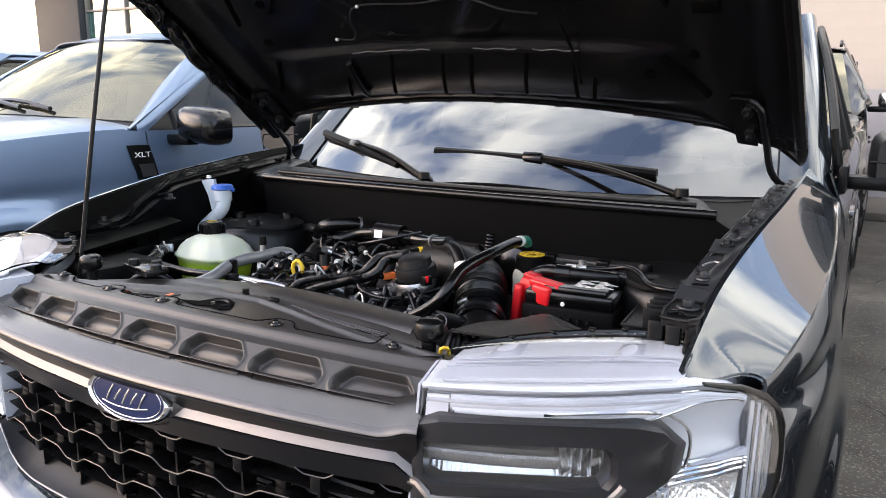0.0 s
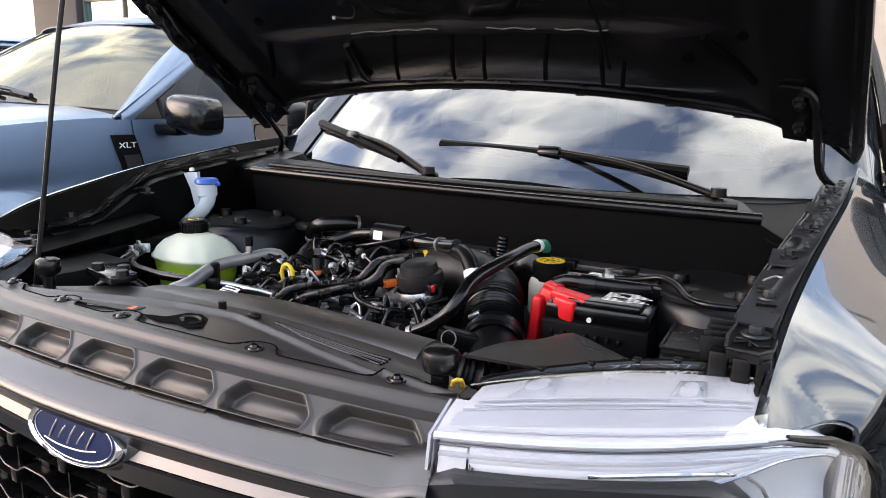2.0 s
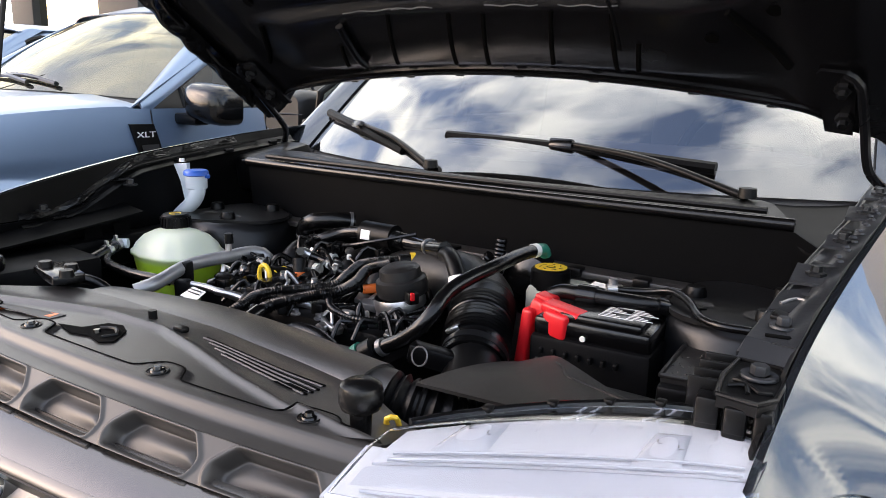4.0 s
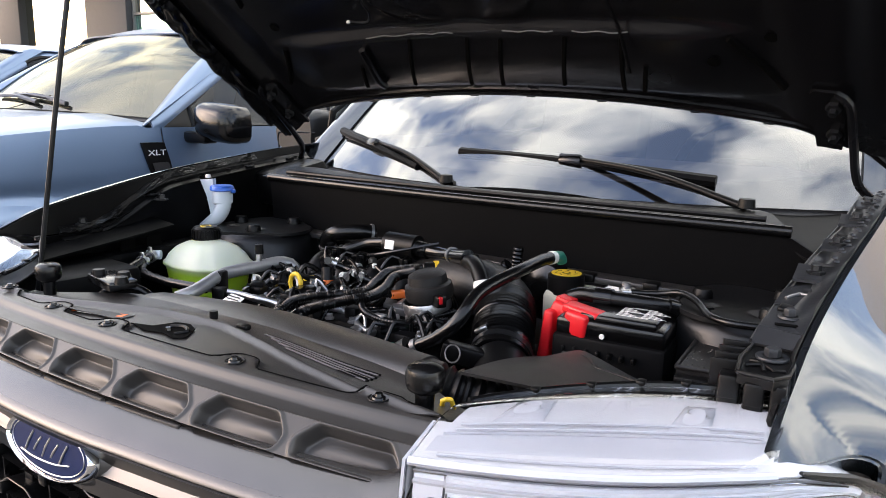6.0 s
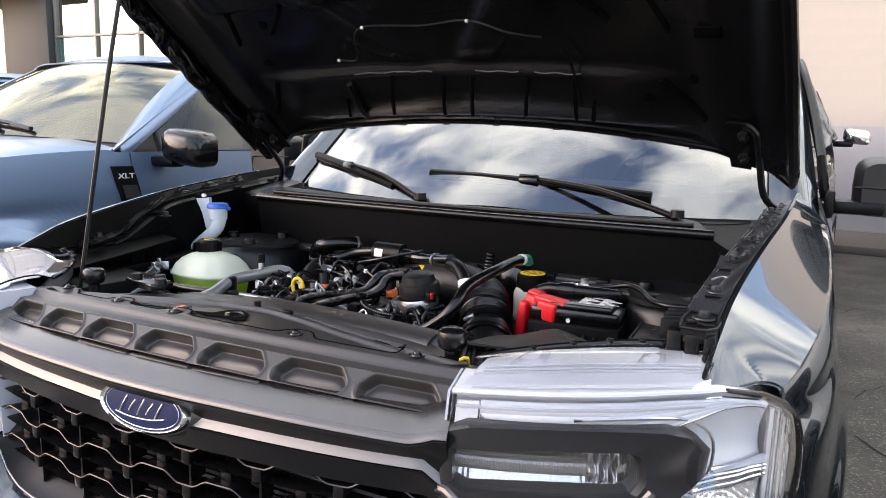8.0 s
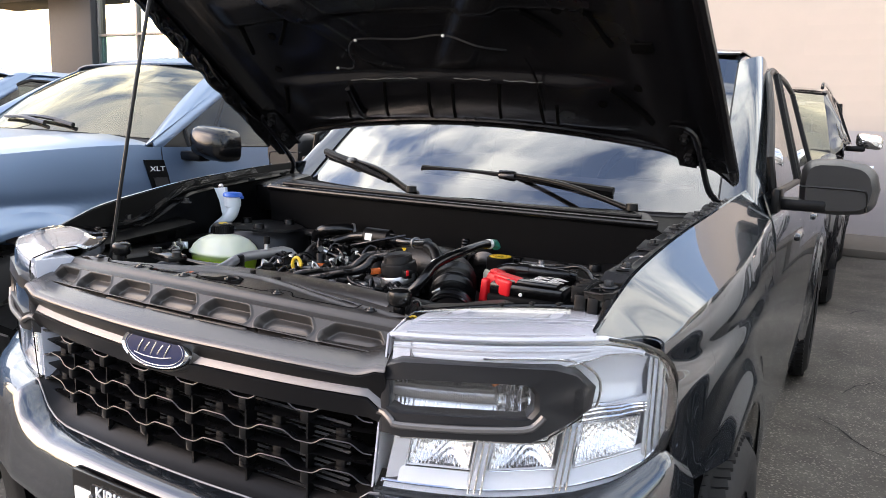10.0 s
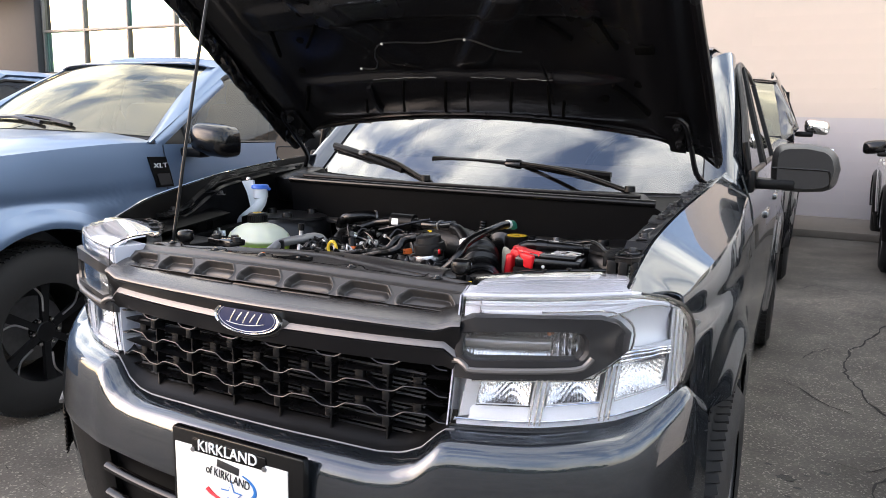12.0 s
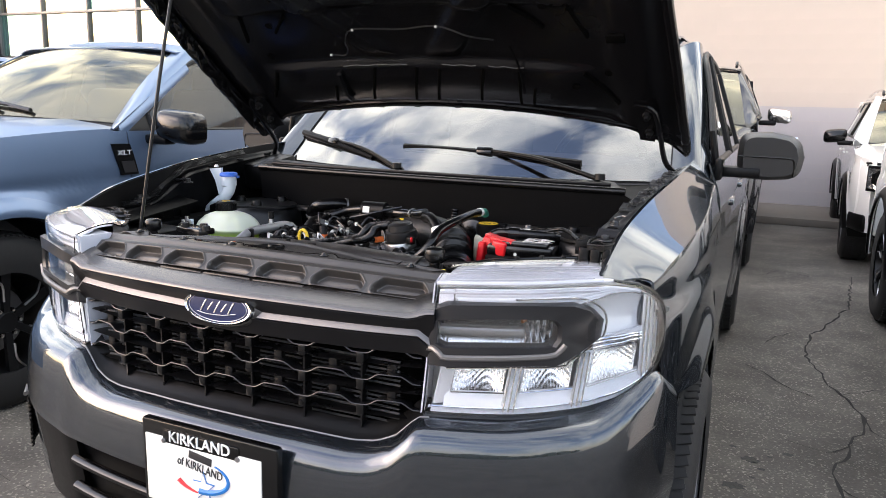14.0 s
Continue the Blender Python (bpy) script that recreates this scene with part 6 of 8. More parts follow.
def tank():
    bm = bmesh.new()
    c = Vector((-0.545, 0.80, 0))
    rows = []
    prof = ((0.865, 0.62), (0.880, 0.76), (0.915, 0.89), (0.955, 0.97), (0.980, 1.02), (0.984, 1.08), (0.990, 1.08), (0.994, 1.02), (1.008, 0.94), (1.024, 0.76), (1.034, 0.54), (1.040, 0.32), (1.042, 0.05))
    n = 44
    for z, k in prof:
        ring = []
        for i in range(n):
            a = 2 * math.pi * i / n
            cx = math.copysign(abs(math.cos(a)) ** 0.80, math.cos(a))
            cy = math.copysign(abs(math.sin(a)) ** 0.80, math.sin(a))
            dent = 1 - 0.05 * math.exp(-((math.degrees(a) - 250) / 7) ** 2) - 0.05 * math.exp(-((math.degrees(a) - 310) / 7) ** 2)
            ring.append(bm.verts.new((c.x + 0.100 * k * cx * dent, c.y + 0.078 * k * cy * dent, z)))
        rows.append(ring)
    for a, b in zip(rows, rows[1:]):
        for i in range(n):
            bm.faces.new((a[i], a[(i + 1) % n], b[(i + 1) % n], b[i]))
    bm.faces.new(rows[0][::-1])
    bm.faces.new(rows[-1])
    t = part("coolant_tank", bm, COOLANT, truck, "milky coolant tank half full of green fluid", sharp=60)
    cap = part("tank_cap", lathe(((0.0, 0.024), (0.026, 0.024), (0.030, 0.020), (0.0315, 0.004), (0.0315, -0.006), (0.026, -0.006)), pose(-0.560, 0.810, 1.046), 24), PLASTIC, t, "ribbed black pressure cap")
    for k in range(22):
        a = 2 * math.pi * k / 22
        part("cap_rib", box((0.003, 0.004, 0.022), (-0.560 + 0.0315 * math.cos(a), 0.810 + 0.0315 * math.sin(a), 1.052), (0, 0, math.degrees(a))), PLASTIC, cap)
    part("cap_mark", tube([(-0.560 + 0.012 * math.cos(a), 0.810 + 0.012 * math.sin(a), 1.0705) for a in np.linspace(0.4, 5.6, 14)], 0.0012, 5), YELLOW, cap)
    part("tank_neck", lathe(((0.028, -0.012), (0.028, 0.0), (0.030, 0.002)), pose(-0.560, 0.810, 1.044), 24), MILKY, t)
    part("tank_spout", tube([(-0.630, 0.735, 1.004), (-0.655, 0.715, 1.004)], 0.011, 12), MILKY, t)
    h = part("coolant_hose", tube([(-0.567, 0.60, 0.95), (-0.578, 0.585, 0.975), (-0.592, 0.621, 0.993), (-0.625, 0.688, 1.002), (-0.640, 0.718, 1.004)], 0.0115, 12), RUBBER, truck, "black rubber coolant hose")
    for p in ((-0.632, 0.703, 1.003), (-0.618, 0.672, 0.998)):
        part("hose_clamp", tube([Vector(p), Vector(p) + Vector((-0.008, 0.014, 0.001))], 0.0145, 14, soft=False), STEEL, h, "spring hose clamp")
        part("clamp_ear", box((0.010, 0.006, 0.012), Vector(p) + Vector((0.0, 0.004, 0.018)), bevel=0.001), STEEL, h)
    part("coolant_hose", tube([(-0.628, 0.69, 0.997), (-0.585, 0.652, 0.985), (-0.503, 0.642, 0.980), (-0.435, 0.643, 0.980), (-0.374, 0.653, 0.980)], 0.0100, 12), RUBBER, truck, "black rubber coolant hose")
    part("coolant_pipe", tube([(-0.376, 0.653, 0.980), (-0.337, 0.660, 0.980), (-0.296, 0.676, 0.976), (-0.235, 0.681, 0.970), (-0.193, 0.687, 0.964)], 0.0068, 10), STEEL, truck, "bright metal coolant pipe")
    pipe = part("aluminium_pipe", tube([(-0.363, 0.57, 0.98), (-0.350, 0.607, 0.990), (-0.376, 0.688, 1.0), (-0.385, 0.733, 1.0), (-0.380, 0.805, 1.0), (-0.369, 0.868, 1.0), (-0.350, 0.888, 0.985), (-0.345, 0.89, 0.94)], 0.0135, 14), SILVER_PIPE, truck, "thick silver coolant pipe")
    part("pipe_stub", tube([(-0.380, 0.805, 1.005), (-0.381, 0.808, 1.035)], 0.007, 10), STEEL, pipe)
    part("stub_cap", lathe(((0.0, 0.022), (0.009, 0.021), (0.010, 0.0)), pose(-0.381, 0.808, 1.028), 14), PLASTIC, pipe)
    part("pipe_bracket", box((0.022, 0.030, 0.055), (-0.372, 0.690, 0.985), (0, 0, 20), bevel=0.006), PLASTIC, pipe)
    part("pipe_bracket", box((0.030, 0.022, 0.060), (-0.335, 0.655, 0.960), (0, 0, 20), bevel=0.006), PLASTIC, pipe)


tank()


def washer_neck():
    n = part("washer_filler", tube([(-0.668, 0.955, 1.132), (-0.662, 0.952, 1.095), (-0.672, 0.945, 1.068), (-0.705, 0.945, 1.045), (-0.745, 0.95, 1.02), (-0.78, 0.96, 0.99)], 0.021, 16, end=0.015), MILKY, truck, "milky washer filler neck")
    part("filler_collar", lathe(((0.021, -0.035), (0.026, -0.03), (0.026, 0.0), (0.024, 0.002)), pose(-0.668, 0.955, 1.132), 20), MILKY, n)
    part("washer_cap", lathe(((0.0, 0.010), (0.026, 0.010), (0.030, 0.006), (0.031, -0.002), (0.027, -0.004)), pose(-0.668, 0.955, 1.136), 24), BLUE_CAP, n, "blue washer cap")
    part("cap_tab", box((0.016, 0.010, 0.010), (-0.640, 0.965, 1.132), bevel=0.003), BLUE_CAP, n)
    part("filler_wing", prism([(-0.085, 0.050), (-0.035, 0.056), (-0.030, -0.002), (-0.008, -0.008), (0.0, -0.03), (-0.030, -0.052), (-0.048, -0.038), (-0.062, 0.010)], 0.010, lambda u, w, d: (-0.662 + u, 0.950 + d, 1.105 + w)), MILKY, n)
    part("wing_bolt", lathe(((0.0, 0.008), (0.006, 0.008), (0.008, 0.0)), pose(-0.720, 0.955, 1.162), 6), STEEL, n)


washer_neck()


def strut_tower(x, y, side):
    t = part("strut_tower", lathe(((0.155, -0.30), (0.150, -0.10), (0.140, -0.030), (0.128, -0.012), (0.12, -0.008)), pose(x, y, 1.045), 40), DARK_STEEL, truck, "dark painted suspension tower")
    bm = bmesh.new()
    out = [(0.125 * math.cos(radians(a)) * (1 + 0.12 * math.cos(radians(3 * a))), 0.125 * math.sin(radians(a)) * (1 + 0.12 * math.cos(radians(3 * a)))) for a in range(0, 360, 10)]
    prism(out, 0.008, lambda u, w, d: (x + u, y + w, 1.042 - d), bm)
    top = part("tower_plate", bm, DARK_STEEL, t)
    for a in (60, 180, 300):
        p = (x + 0.082 * math.cos(radians(a)), y + 0.082 * math.sin(radians(a)), 1.042)
        part("tower_bush", lathe(((0.0, 0.016), (0.014, 0.016), (0.017, 0.010), (0.018, 0.0)), pose(*p), 16), PLASTIC, top)
    # flat dark discs on the plate draw the shade of its holes
    part("tower_hole", lathe(((0.0, 0.001), (0.026, 0.001)), pose(x + 0.03, y - 0.055, 1.0425), 20), INK, top)
    part("tower_hole", lathe(((0.0, 0.001), (0.015, 0.001)), pose(x - 0.055, y - 0.050, 1.0425), 20), INK, top)


strut_tower(-0.585, 1.015, -1)
strut_tower(0.625, 0.99, 1)


def engine():
    eng = part("engine_block", box((0.56, 0.34, 0.26), (-0.13, 0.83, 0.80), bevel=0.03), PLASTIC, truck, "dark engine with many hoses and plugs")
    rng = random.Random(7)
    part("valve_cover", box((0.46, 0.22, 0.06), (-0.11, 0.80, 0.935), bevel=0.015), PLASTIC, eng)
    # ribs and bolt bosses over the cover
    for k in range(9):
        part("cover_rib", box((0.007, 0.13, 0.012), (-0.29 + 0.042 * k, 0.845, 0.967), bevel=0.002), PLASTIC, eng)
    for k in range(10):
        x = -0.32 + 0.05 * k
        part("flange_bolt", lathe(((0.0, 0.010), (0.006, 0.010), (0.006, 0.004), (0.009, 0.003), (0.009, 0.0)), pose(x, 0.700 + 0.01 * math.sin(k), 0.962), 8), STEEL if k % 2 else DULL_STEEL, eng)
    # ignition coils and plugs
    for k in range(4):
        x = -0.30 + 0.085 * k
        c = part("ignition_coil", box((0.045, 0.085, 0.030), (x, 0.775, 0.972), (4, 0, 8), bevel=0.008), PLASTIC_GLOSS, eng)
        part("coil_plug", box((0.026, 0.030, 0.022), (x + 0.008, 0.722, 0.974), (0, 0, 8), bevel=0.004), PLASTIC, c)
        part("coil_bolt", lathe(((0.0, 0.007), (0.006, 0.007), (0.007, 0.0)), pose(x - 0.006, 0.808, 0.986), 6), STEEL, c)
    # intake manifold: runners towards the rear
    for k in range(4):
        x = -0.33 + 0.085 * k
        part("intake_runner", tube([(x, 0.90, 0.93), (x + 0.006, 0.945, 0.985), (x + 0.012, 0.995, 0.995), (x + 0.016, 1.04, 0.95)], 0.026, 12), PLASTIC, eng)
    # dipstick and filler cap
    ring = [(-0.240 + 0.0150 * math.cos(a), 0.776, 0.988 + 0.021 * math.sin(a)) for a in np.linspace(0, 6.283, 20)]
    d = part("dipstick", tube(ring, 0.0048, 8, soft=False), YELLOW, eng, "yellow ring of the dipstick")
    part("dipstick_stem", tube([(-0.243, 0.779, 0.970), (-0.247, 0.785, 0.935)], 0.006, 8), YELLOW, d)
    part("filler_cap", lathe(((0.0, 0.016), (0.026, 0.015), (0.030, 0.008), (0.030, 0.0)), pose(-0.262, 0.842, 0.965, 12, 10, 0), 20), PLASTIC_GLOSS, eng)
    part("cap_bar", box((0.044, 0.010, 0.010), (-0.262, 0.842, 0.984), (12, 10, 30), bevel=0.003), PLASTIC, eng)
    part("cap_mark", lathe(((0.012, 0.0), (0.015, 0.0)), pose(-0.262, 0.842, 0.9825, 12, 10, 0), 20), YELLOW, eng)
    # ribbed looms
    a = part("wiring_loom", tube([(0.007, 0.900, 1.034), (-0.015, 0.878, 1.034), (-0.042, 0.840, 1.030), (-0.032, 0.787, 1.022), (-0.031, 0.753, 1.012), (-0.060, 0.727, 1.005), (-0.106, 0.694, 1.000), (-0.126, 0.654, 0.997), (-0.122, 0.619, 0.990), (-0.128, 0.585, 0.978)], 0.0098, 14, ribs=0.0046, rib_depth=0.24), RUBBER, eng, "ribbed black wiring loom")
    part("loom_plug", tube([(0.012, 0.890, 1.034), (0.030, 0.908, 1.035)], 0.0145, 14, soft=False), PLASTIC, a)
    part("plug_ring", tube([(0.026, 0.904, 1.035), (0.033, 0.911, 1.0353)], 0.0158, 16, soft=False), YELLOW, a, "yellow ring of the loom plug")
    part("wiring_loom", tube([(-0.006, 0.874, 1.028), (-0.020, 0.831, 1.024), (-0.006, 0.780, 1.013), (-0.009, 0.740, 1.006), (-0.038, 0.711, 1.000), (-0.062, 0.672, 0.995), (-0.079, 0.637, 0.990), (-0.080, 0.607, 0.982), (-0.085, 0.575, 0.970)], 0.0112, 14, ribs=0.0046, rib_depth=0.24), RUBBER, eng, "ribbed black wiring loom")
    part("loom_sleeve", tube([(-0.081, 0.618, 0.986), (-0.082, 0.598, 0.979), (-0.087, 0.572, 0.968)], 0.0125, 12), PLASTIC_GLOSS, eng)
    s = part("wiring_loom", tube([(0.000, 0.798, 0.998), (-0.027, 0.767, 1.000), (-0.019, 0.725, 0.995), (0.008, 0.701, 0.987), (0.047, 0.698, 0.980), (0.083, 0.715, 0.976), (0.100, 0.756, 0.976), (0.121, 0.794, 0.980), (0.138, 0.813, 0.985)], 0.0072, 12, ribs=0.0055), RUBBER, eng, "thin ribbed loom")
    part("orange_plug", box((0.030, 0.016, 0.016), (0.006, 0.806, 0.998), (0, -4, 45), bevel=0.004), ORANGE, s, "orange plug")
    # vacuum actuator on its bright base
    act = part("actuator", lathe(((0.0, 0.052), (0.026, 0.0515), (0.036, 0.046), (0.038, 0.030), (0.045, 0.027), (0.047, 0.012), (0.045, 0.0), (0.038, -0.004)), pose(0.085, 0.802, 1.006, 6, -6, 0), 30), BOX_BLACK, eng, "black round actuator on a bright metal base")
    part("actuator_base", lathe(((0.044, 0.002), (0.047, -0.006), (0.047, -0.016), (0.040, -0.020), (0.042, -0.030), (0.037, -0.036), (0.039, -0.048), (0.034, -0.06), (0.034, -0.09)), pose(0.080, 0.798, 1.000, 6, -6, 0), 20), STEEL, act)
    for aa in (0, 120, 240):
        part("base_bolt", lathe(((0.0, 0.012), (0.005, 0.012), (0.006, 0.0)), pose(0.080 + 0.040 * math.cos(radians(aa)), 0.800 + 0.040 * math.sin(radians(aa)), 0.968), 6), STEEL, act)
    part("actuator_plug", box((0.028, 0.020, 0.022), (0.125, 0.772, 1.012), (0, 0, -30), bevel=0.004), PLASTIC, act)
    part("plug_lock", box((0.010, 0.008, 0.014), (0.132, 0.764, 1.016), (0, 0, -30), bevel=0.002), RED, act, "red plug lock")
    # long hose with its green and white connector
    h = part("breather_hose", tube([(0.269, 0.945, 1.084), (0.264, 0.905, 1.084), (0.262, 0.820, 1.080), (0.250, 0.752, 1.070), (0.240, 0.708, 1.055), (0.240, 0.672, 1.035), (0.225, 0.657, 1.010), (0.195, 0.656, 0.985), (0.165, 0.655, 0.968), (0.135, 0.650, 0.950)], 0.0118, 16), RUBBER, truck, "smooth black breather hose")
    part("hose_band", tube([(0.268, 0.938, 1.084), (0.269, 0.952, 1.0835)], 0.0128, 16, soft=False), WHITE_PLASTIC, h)
    part("hose_connector", tube([(0.269, 0.950, 1.084), (0.272, 0.975, 1.082), (0.272, 0.985, 1.070)], 0.0108, 16), GREEN, h, "green hose connector")
    part("hose_end", tube([(0.145, 0.652, 0.958), (0.120, 0.645, 0.940)], 0.022, 14), PLASTIC, h)
    part("hose_ring", tube([(0.125, 0.646, 0.947), (0.117, 0.643, 0.940)], 0.0228, 14, soft=False), GREEN, h)
    # elbow with a white band, on the intake body
    el = part("pipe_elbow", tube([(0.118, 0.884, 1.066), (0.142, 0.866, 1.069), (0.166, 0.844, 1.060), (0.189, 0.823, 1.036)], 0.0150, 16), PLASTIC, eng, "black pipe elbow")
    part("elbow_band", tube([(0.186, 0.827, 1.046), (0.191, 0.822, 1.034)], 0.0195, 16, soft=False), WHITE_PLASTIC, el)
    # big intake hose, smooth body and ribbed middle
    body = part("intake_body", tube([(-0.02, 0.945, 0.985), (0.06, 0.930, 1.005), (0.135, 0.915, 1.010), (0.200, 0.880, 1.000), (0.225, 0.850, 0.990)], 0.055, 26), BOX_BLACK, eng, "broad black intake pipe")
    rib = part("intake_hose", tube([(0.222, 0.855, 0.992), (0.238, 0.820, 0.984), (0.258, 0.775, 0.970), (0.275, 0.742, 0.957)], 0.057, 36, ribs=0.0085, rib_depth=0.16), RUBBER, truck, "ribbed rubber intake hose")
    part("intake_cuff", tube([(0.274, 0.745, 0.958), (0.288, 0.712, 0.945)], 0.053, 28, soft=False), RUBBER, rib)
    part("hose_clamp", tube([(0.279, 0.734, 0.9535), (0.283, 0.723, 0.949)], 0.0545, 30, soft=False), DARK_STEEL, rib, "band clamp")
    part("clamp_screw", box((0.024, 0.010, 0.008), (0.247, 0.716, 0.996), (0, -30, 20), bevel=0.003), STEEL, rib)
    part("intake_flange", tube([(0.288, 0.712, 0.945), (0.325, 0.650, 0.920)], 0.048, 24, soft=False), PLASTIC, rib)
    part("sensor", box((0.075, 0.030, 0.032), (0.245, 0.665, 0.965), (0, 10, 20), bevel=0.006), PLASTIC, rib)
    part("sensor_ring", tube([(0.238 + 0.014 * math.cos(q), 0.640 + 0.004 * math.sin(q), 0.972 + 0.014 * math.sin(q)) for q in np.linspace(0, 6.283, 18)], 0.0014, 6, soft=False), DULL_STEEL, rib)
    # pipes along the rear
    part("rear_hose", tube([(-0.378, 1.035, 0.995), (-0.372, 1.028, 1.030), (-0.335, 1.018, 1.050), (-0.286, 1.043, 1.056), (-0.262, 1.072, 1.050)], 0.020, 14), RUBBER, eng, "black rear hose")
    part("rear_hose", tube([(-0.300, 0.955, 1.000), (-0.254, 0.952, 1.028), (-0.209, 0.977, 1.046), (-0.149, 0.973, 1.056), (-0.110, 0.962, 1.060)], 0.0135, 14), RUBBER, eng, "black rear hose")
    can = part("purge_valve", tube([(-0.130, 0.955, 1.060), (-0.050, 0.955, 1.060)], 0.027, 22, soft=False), PLASTIC, eng, "black purge valve with a white tag")
    part("white_tag", box((0.024, 0.002, 0.020), (-0.108, 0.929, 1.064), (-12, 0, 0), bevel=0.0008), PAPER, can)
    part("rear_pipe", tube([(-0.055, 0.950, 1.060), (0.024, 0.933, 1.061), (0.080, 0.905, 1.068), (0.120, 0.882, 1.076)], 0.0145, 14), PLASTIC_GLOSS, eng, "smooth black rear pipe")
    part("pipe_ribs", tube([(-0.045, 0.948, 1.060), (-0.012, 0.941, 1.060)], 0.018, 14, ribs=0.008), RUBBER, eng)
    part("wire", tube([(-0.16, 0.92, 1.035), (-0.11, 0.905, 1.048), (-0.055, 0.915, 1.062), (0.01, 0.945, 1.078)], 0.0036, 8), RUBBER, eng)
    part("rear_post", tube([(0.145, 1.035, 1.005), (0.147, 1.038, 1.040), (0.150, 1.040, 1.075)], 0.0125, 12, ribs=0.008), RUBBER, eng)
    part("rear_post", tube([(0.114, 1.044, 0.990), (0.112, 1.046, 1.020), (0.122, 1.048, 1.034)], 0.0125, 12, ribs=0.008), RUBBER, eng)
    part("brake_booster", lathe(((0.0, 0.03), (0.02, 0.03), (0.03, 0.02), (0.055, 0.015), (0.062, 0.0), (0.062, -0.03)), pose(0.205, 1.06, 0.985, 80, 0, 0), 32), PLASTIC_GLOSS, truck)
    # clamps on the hoses and a few thin lines
    for p, q, r in (((-0.376, 1.033, 1.006), (-0.375, 1.031, 1.014), 0.0222), ((-0.268, 1.064, 1.052), (-0.264, 1.069, 1.051), 0.0222), ((-0.262, 0.951, 1.024), (-0.255, 0.952, 1.028), 0.0155), ((-0.140, 0.971, 1.057), (-0.132, 0.969, 1.058), 0.0155),
                    ((0.060, 0.916, 1.066), (0.067, 0.912, 1.067), 0.0165), ((0.160, 0.655, 0.966), (0.152, 0.654, 0.961), 0.0145)):
        part("hose_clamp", tube([p, q], r, 16, soft=False), DULL_STEEL, eng, "bright hose clamp")
    for k in range(5):
        x = -0.30 + 0.07 * k
        part("thin_line", tube([(x, 0.92, 1.010), (x + 0.03, 0.90, 1.022 + 0.004 * (k % 2)), (x + 0.07, 0.885, 1.008), (x + 0.09, 0.86, 0.985)], 0.0034, 8), PLASTIC_GLOSS, eng)
        part("line_clip", box((0.010, 0.012, 0.010), (x + 0.035, 0.899, 1.020), (0, 0, 20 * k), bevel=0.002), WHITE_PLASTIC if k == 2 else PLASTIC, eng)
    # small connectors, pipes and wires
    part("connector", tube([(-0.300, 0.940, 0.965), (-0.298, 0.938, 1.000)], 0.0135, 12, soft=False), PLASTIC, eng)
    part("connector_ring", tube([(-0.301, 0.9405, 0.957), (-0.300, 0.9395, 0.967)], 0.0145, 12, soft=False), ORANGE, eng, "orange connector ring")
    part("fuel_rail", tube([(-0.296, 0.944, 1.004), (-0.250, 0.945, 1.000), (-0.190, 0.937, 0.993), (-0.150, 0.93, 0.988)], 0.0085, 12), PLASTIC_GLOSS, eng)
    for k, (x, y, z) in enumerate(((-0.262, 0.945, 1.003), (-0.205, 0.938, 0.996), (-0.165, 0.905, 0.992), (-0.200, 0.885, 0.985))):
        part("rail_clip", tube([(x - 0.006, y, z), (x + 0.006, y, z)], 0.0125, 12, soft=False), STEEL if k % 2 == 0 else WHITE_PLASTIC, eng)
    for k in range(60):
        x, y = rng.uniform(-0.36, 0.14), rng.uniform(0.68, 0.96)
        z = 0.955 + rng.uniform(0.0, 0.030)
        w, dd, hh = rng.uniform(0.014, 0.034), rng.uniform(0.014, 0.028), rng.uniform(0.012, 0.022)
        part("connector", box((w, dd, hh), (x, y, z), (rng.uniform(-15, 15), rng.uniform(-15, 15), rng.uniform(0, 90)), bevel=0.003), (PLASTIC, PLASTIC_GLOSS, PLASTIC_GLOSS, DULL_STEEL)[k % 4], eng)
    for k in range(34):
        x, y = rng.uniform(-0.36, 0.10), rng.uniform(0.69, 0.93)
        p = Vector((x, y, 0.955))
        q = p + Vector((rng.uniform(-0.09, 0.09), rng.uniform(-0.07, 0.07), 0.0))
        m = (p + q) / 2 + Vector((rng.uniform(-0.02, 0.02), rng.uniform(-0.02, 0.02), rng.uniform(0.02, 0.045)))
        part("wire", tube([p, m, q], rng.uniform(0.003, 0.0065), 8), RUBBER if k % 5 else STEEL, eng)
    # bright pipes, fittings and plugs among the hoses
    for pts, r in ((((-0.245, 0.660, 0.981), (-0.232, 0.663, 0.980), (-0.207, 0.675, 0.975), (-0.179, 0.680, 0.968), (-0.165, 0.682, 0.955)), 0.0075),
                   (((-0.127, 0.655, 0.960), (-0.117, 0.672, 0.970), (-0.107, 0.694, 0.975), (-0.092, 0.715, 0.975), (-0.069, 0.728, 0.970), (-0.050, 0.738, 0.955)), 0.0072),
                   (((-0.025, 0.712, 0.965), (-0.015, 0.703, 0.962), (0.005, 0.690, 0.960), (0.034, 0.683, 0.955)), 0.0060),
                   (((0.045, 0.712, 0.958), (0.060, 0.718, 0.958), (0.078, 0.721, 0.956)), 0.0065),
                   (((0.015, 0.770, 0.965), (0.023, 0.787, 0.985), (0.027, 0.816, 0.990), (0.036, 0.838, 0.990)), 0.0050),
                   (((-0.012, 0.690, 0.952), (-0.004, 0.676, 0.956), (0.010, 0.668, 0.950)), 0.0050)):
        part("metal_pipe", tube(pts, r, 12), STEEL, eng, "bright metal pipe")
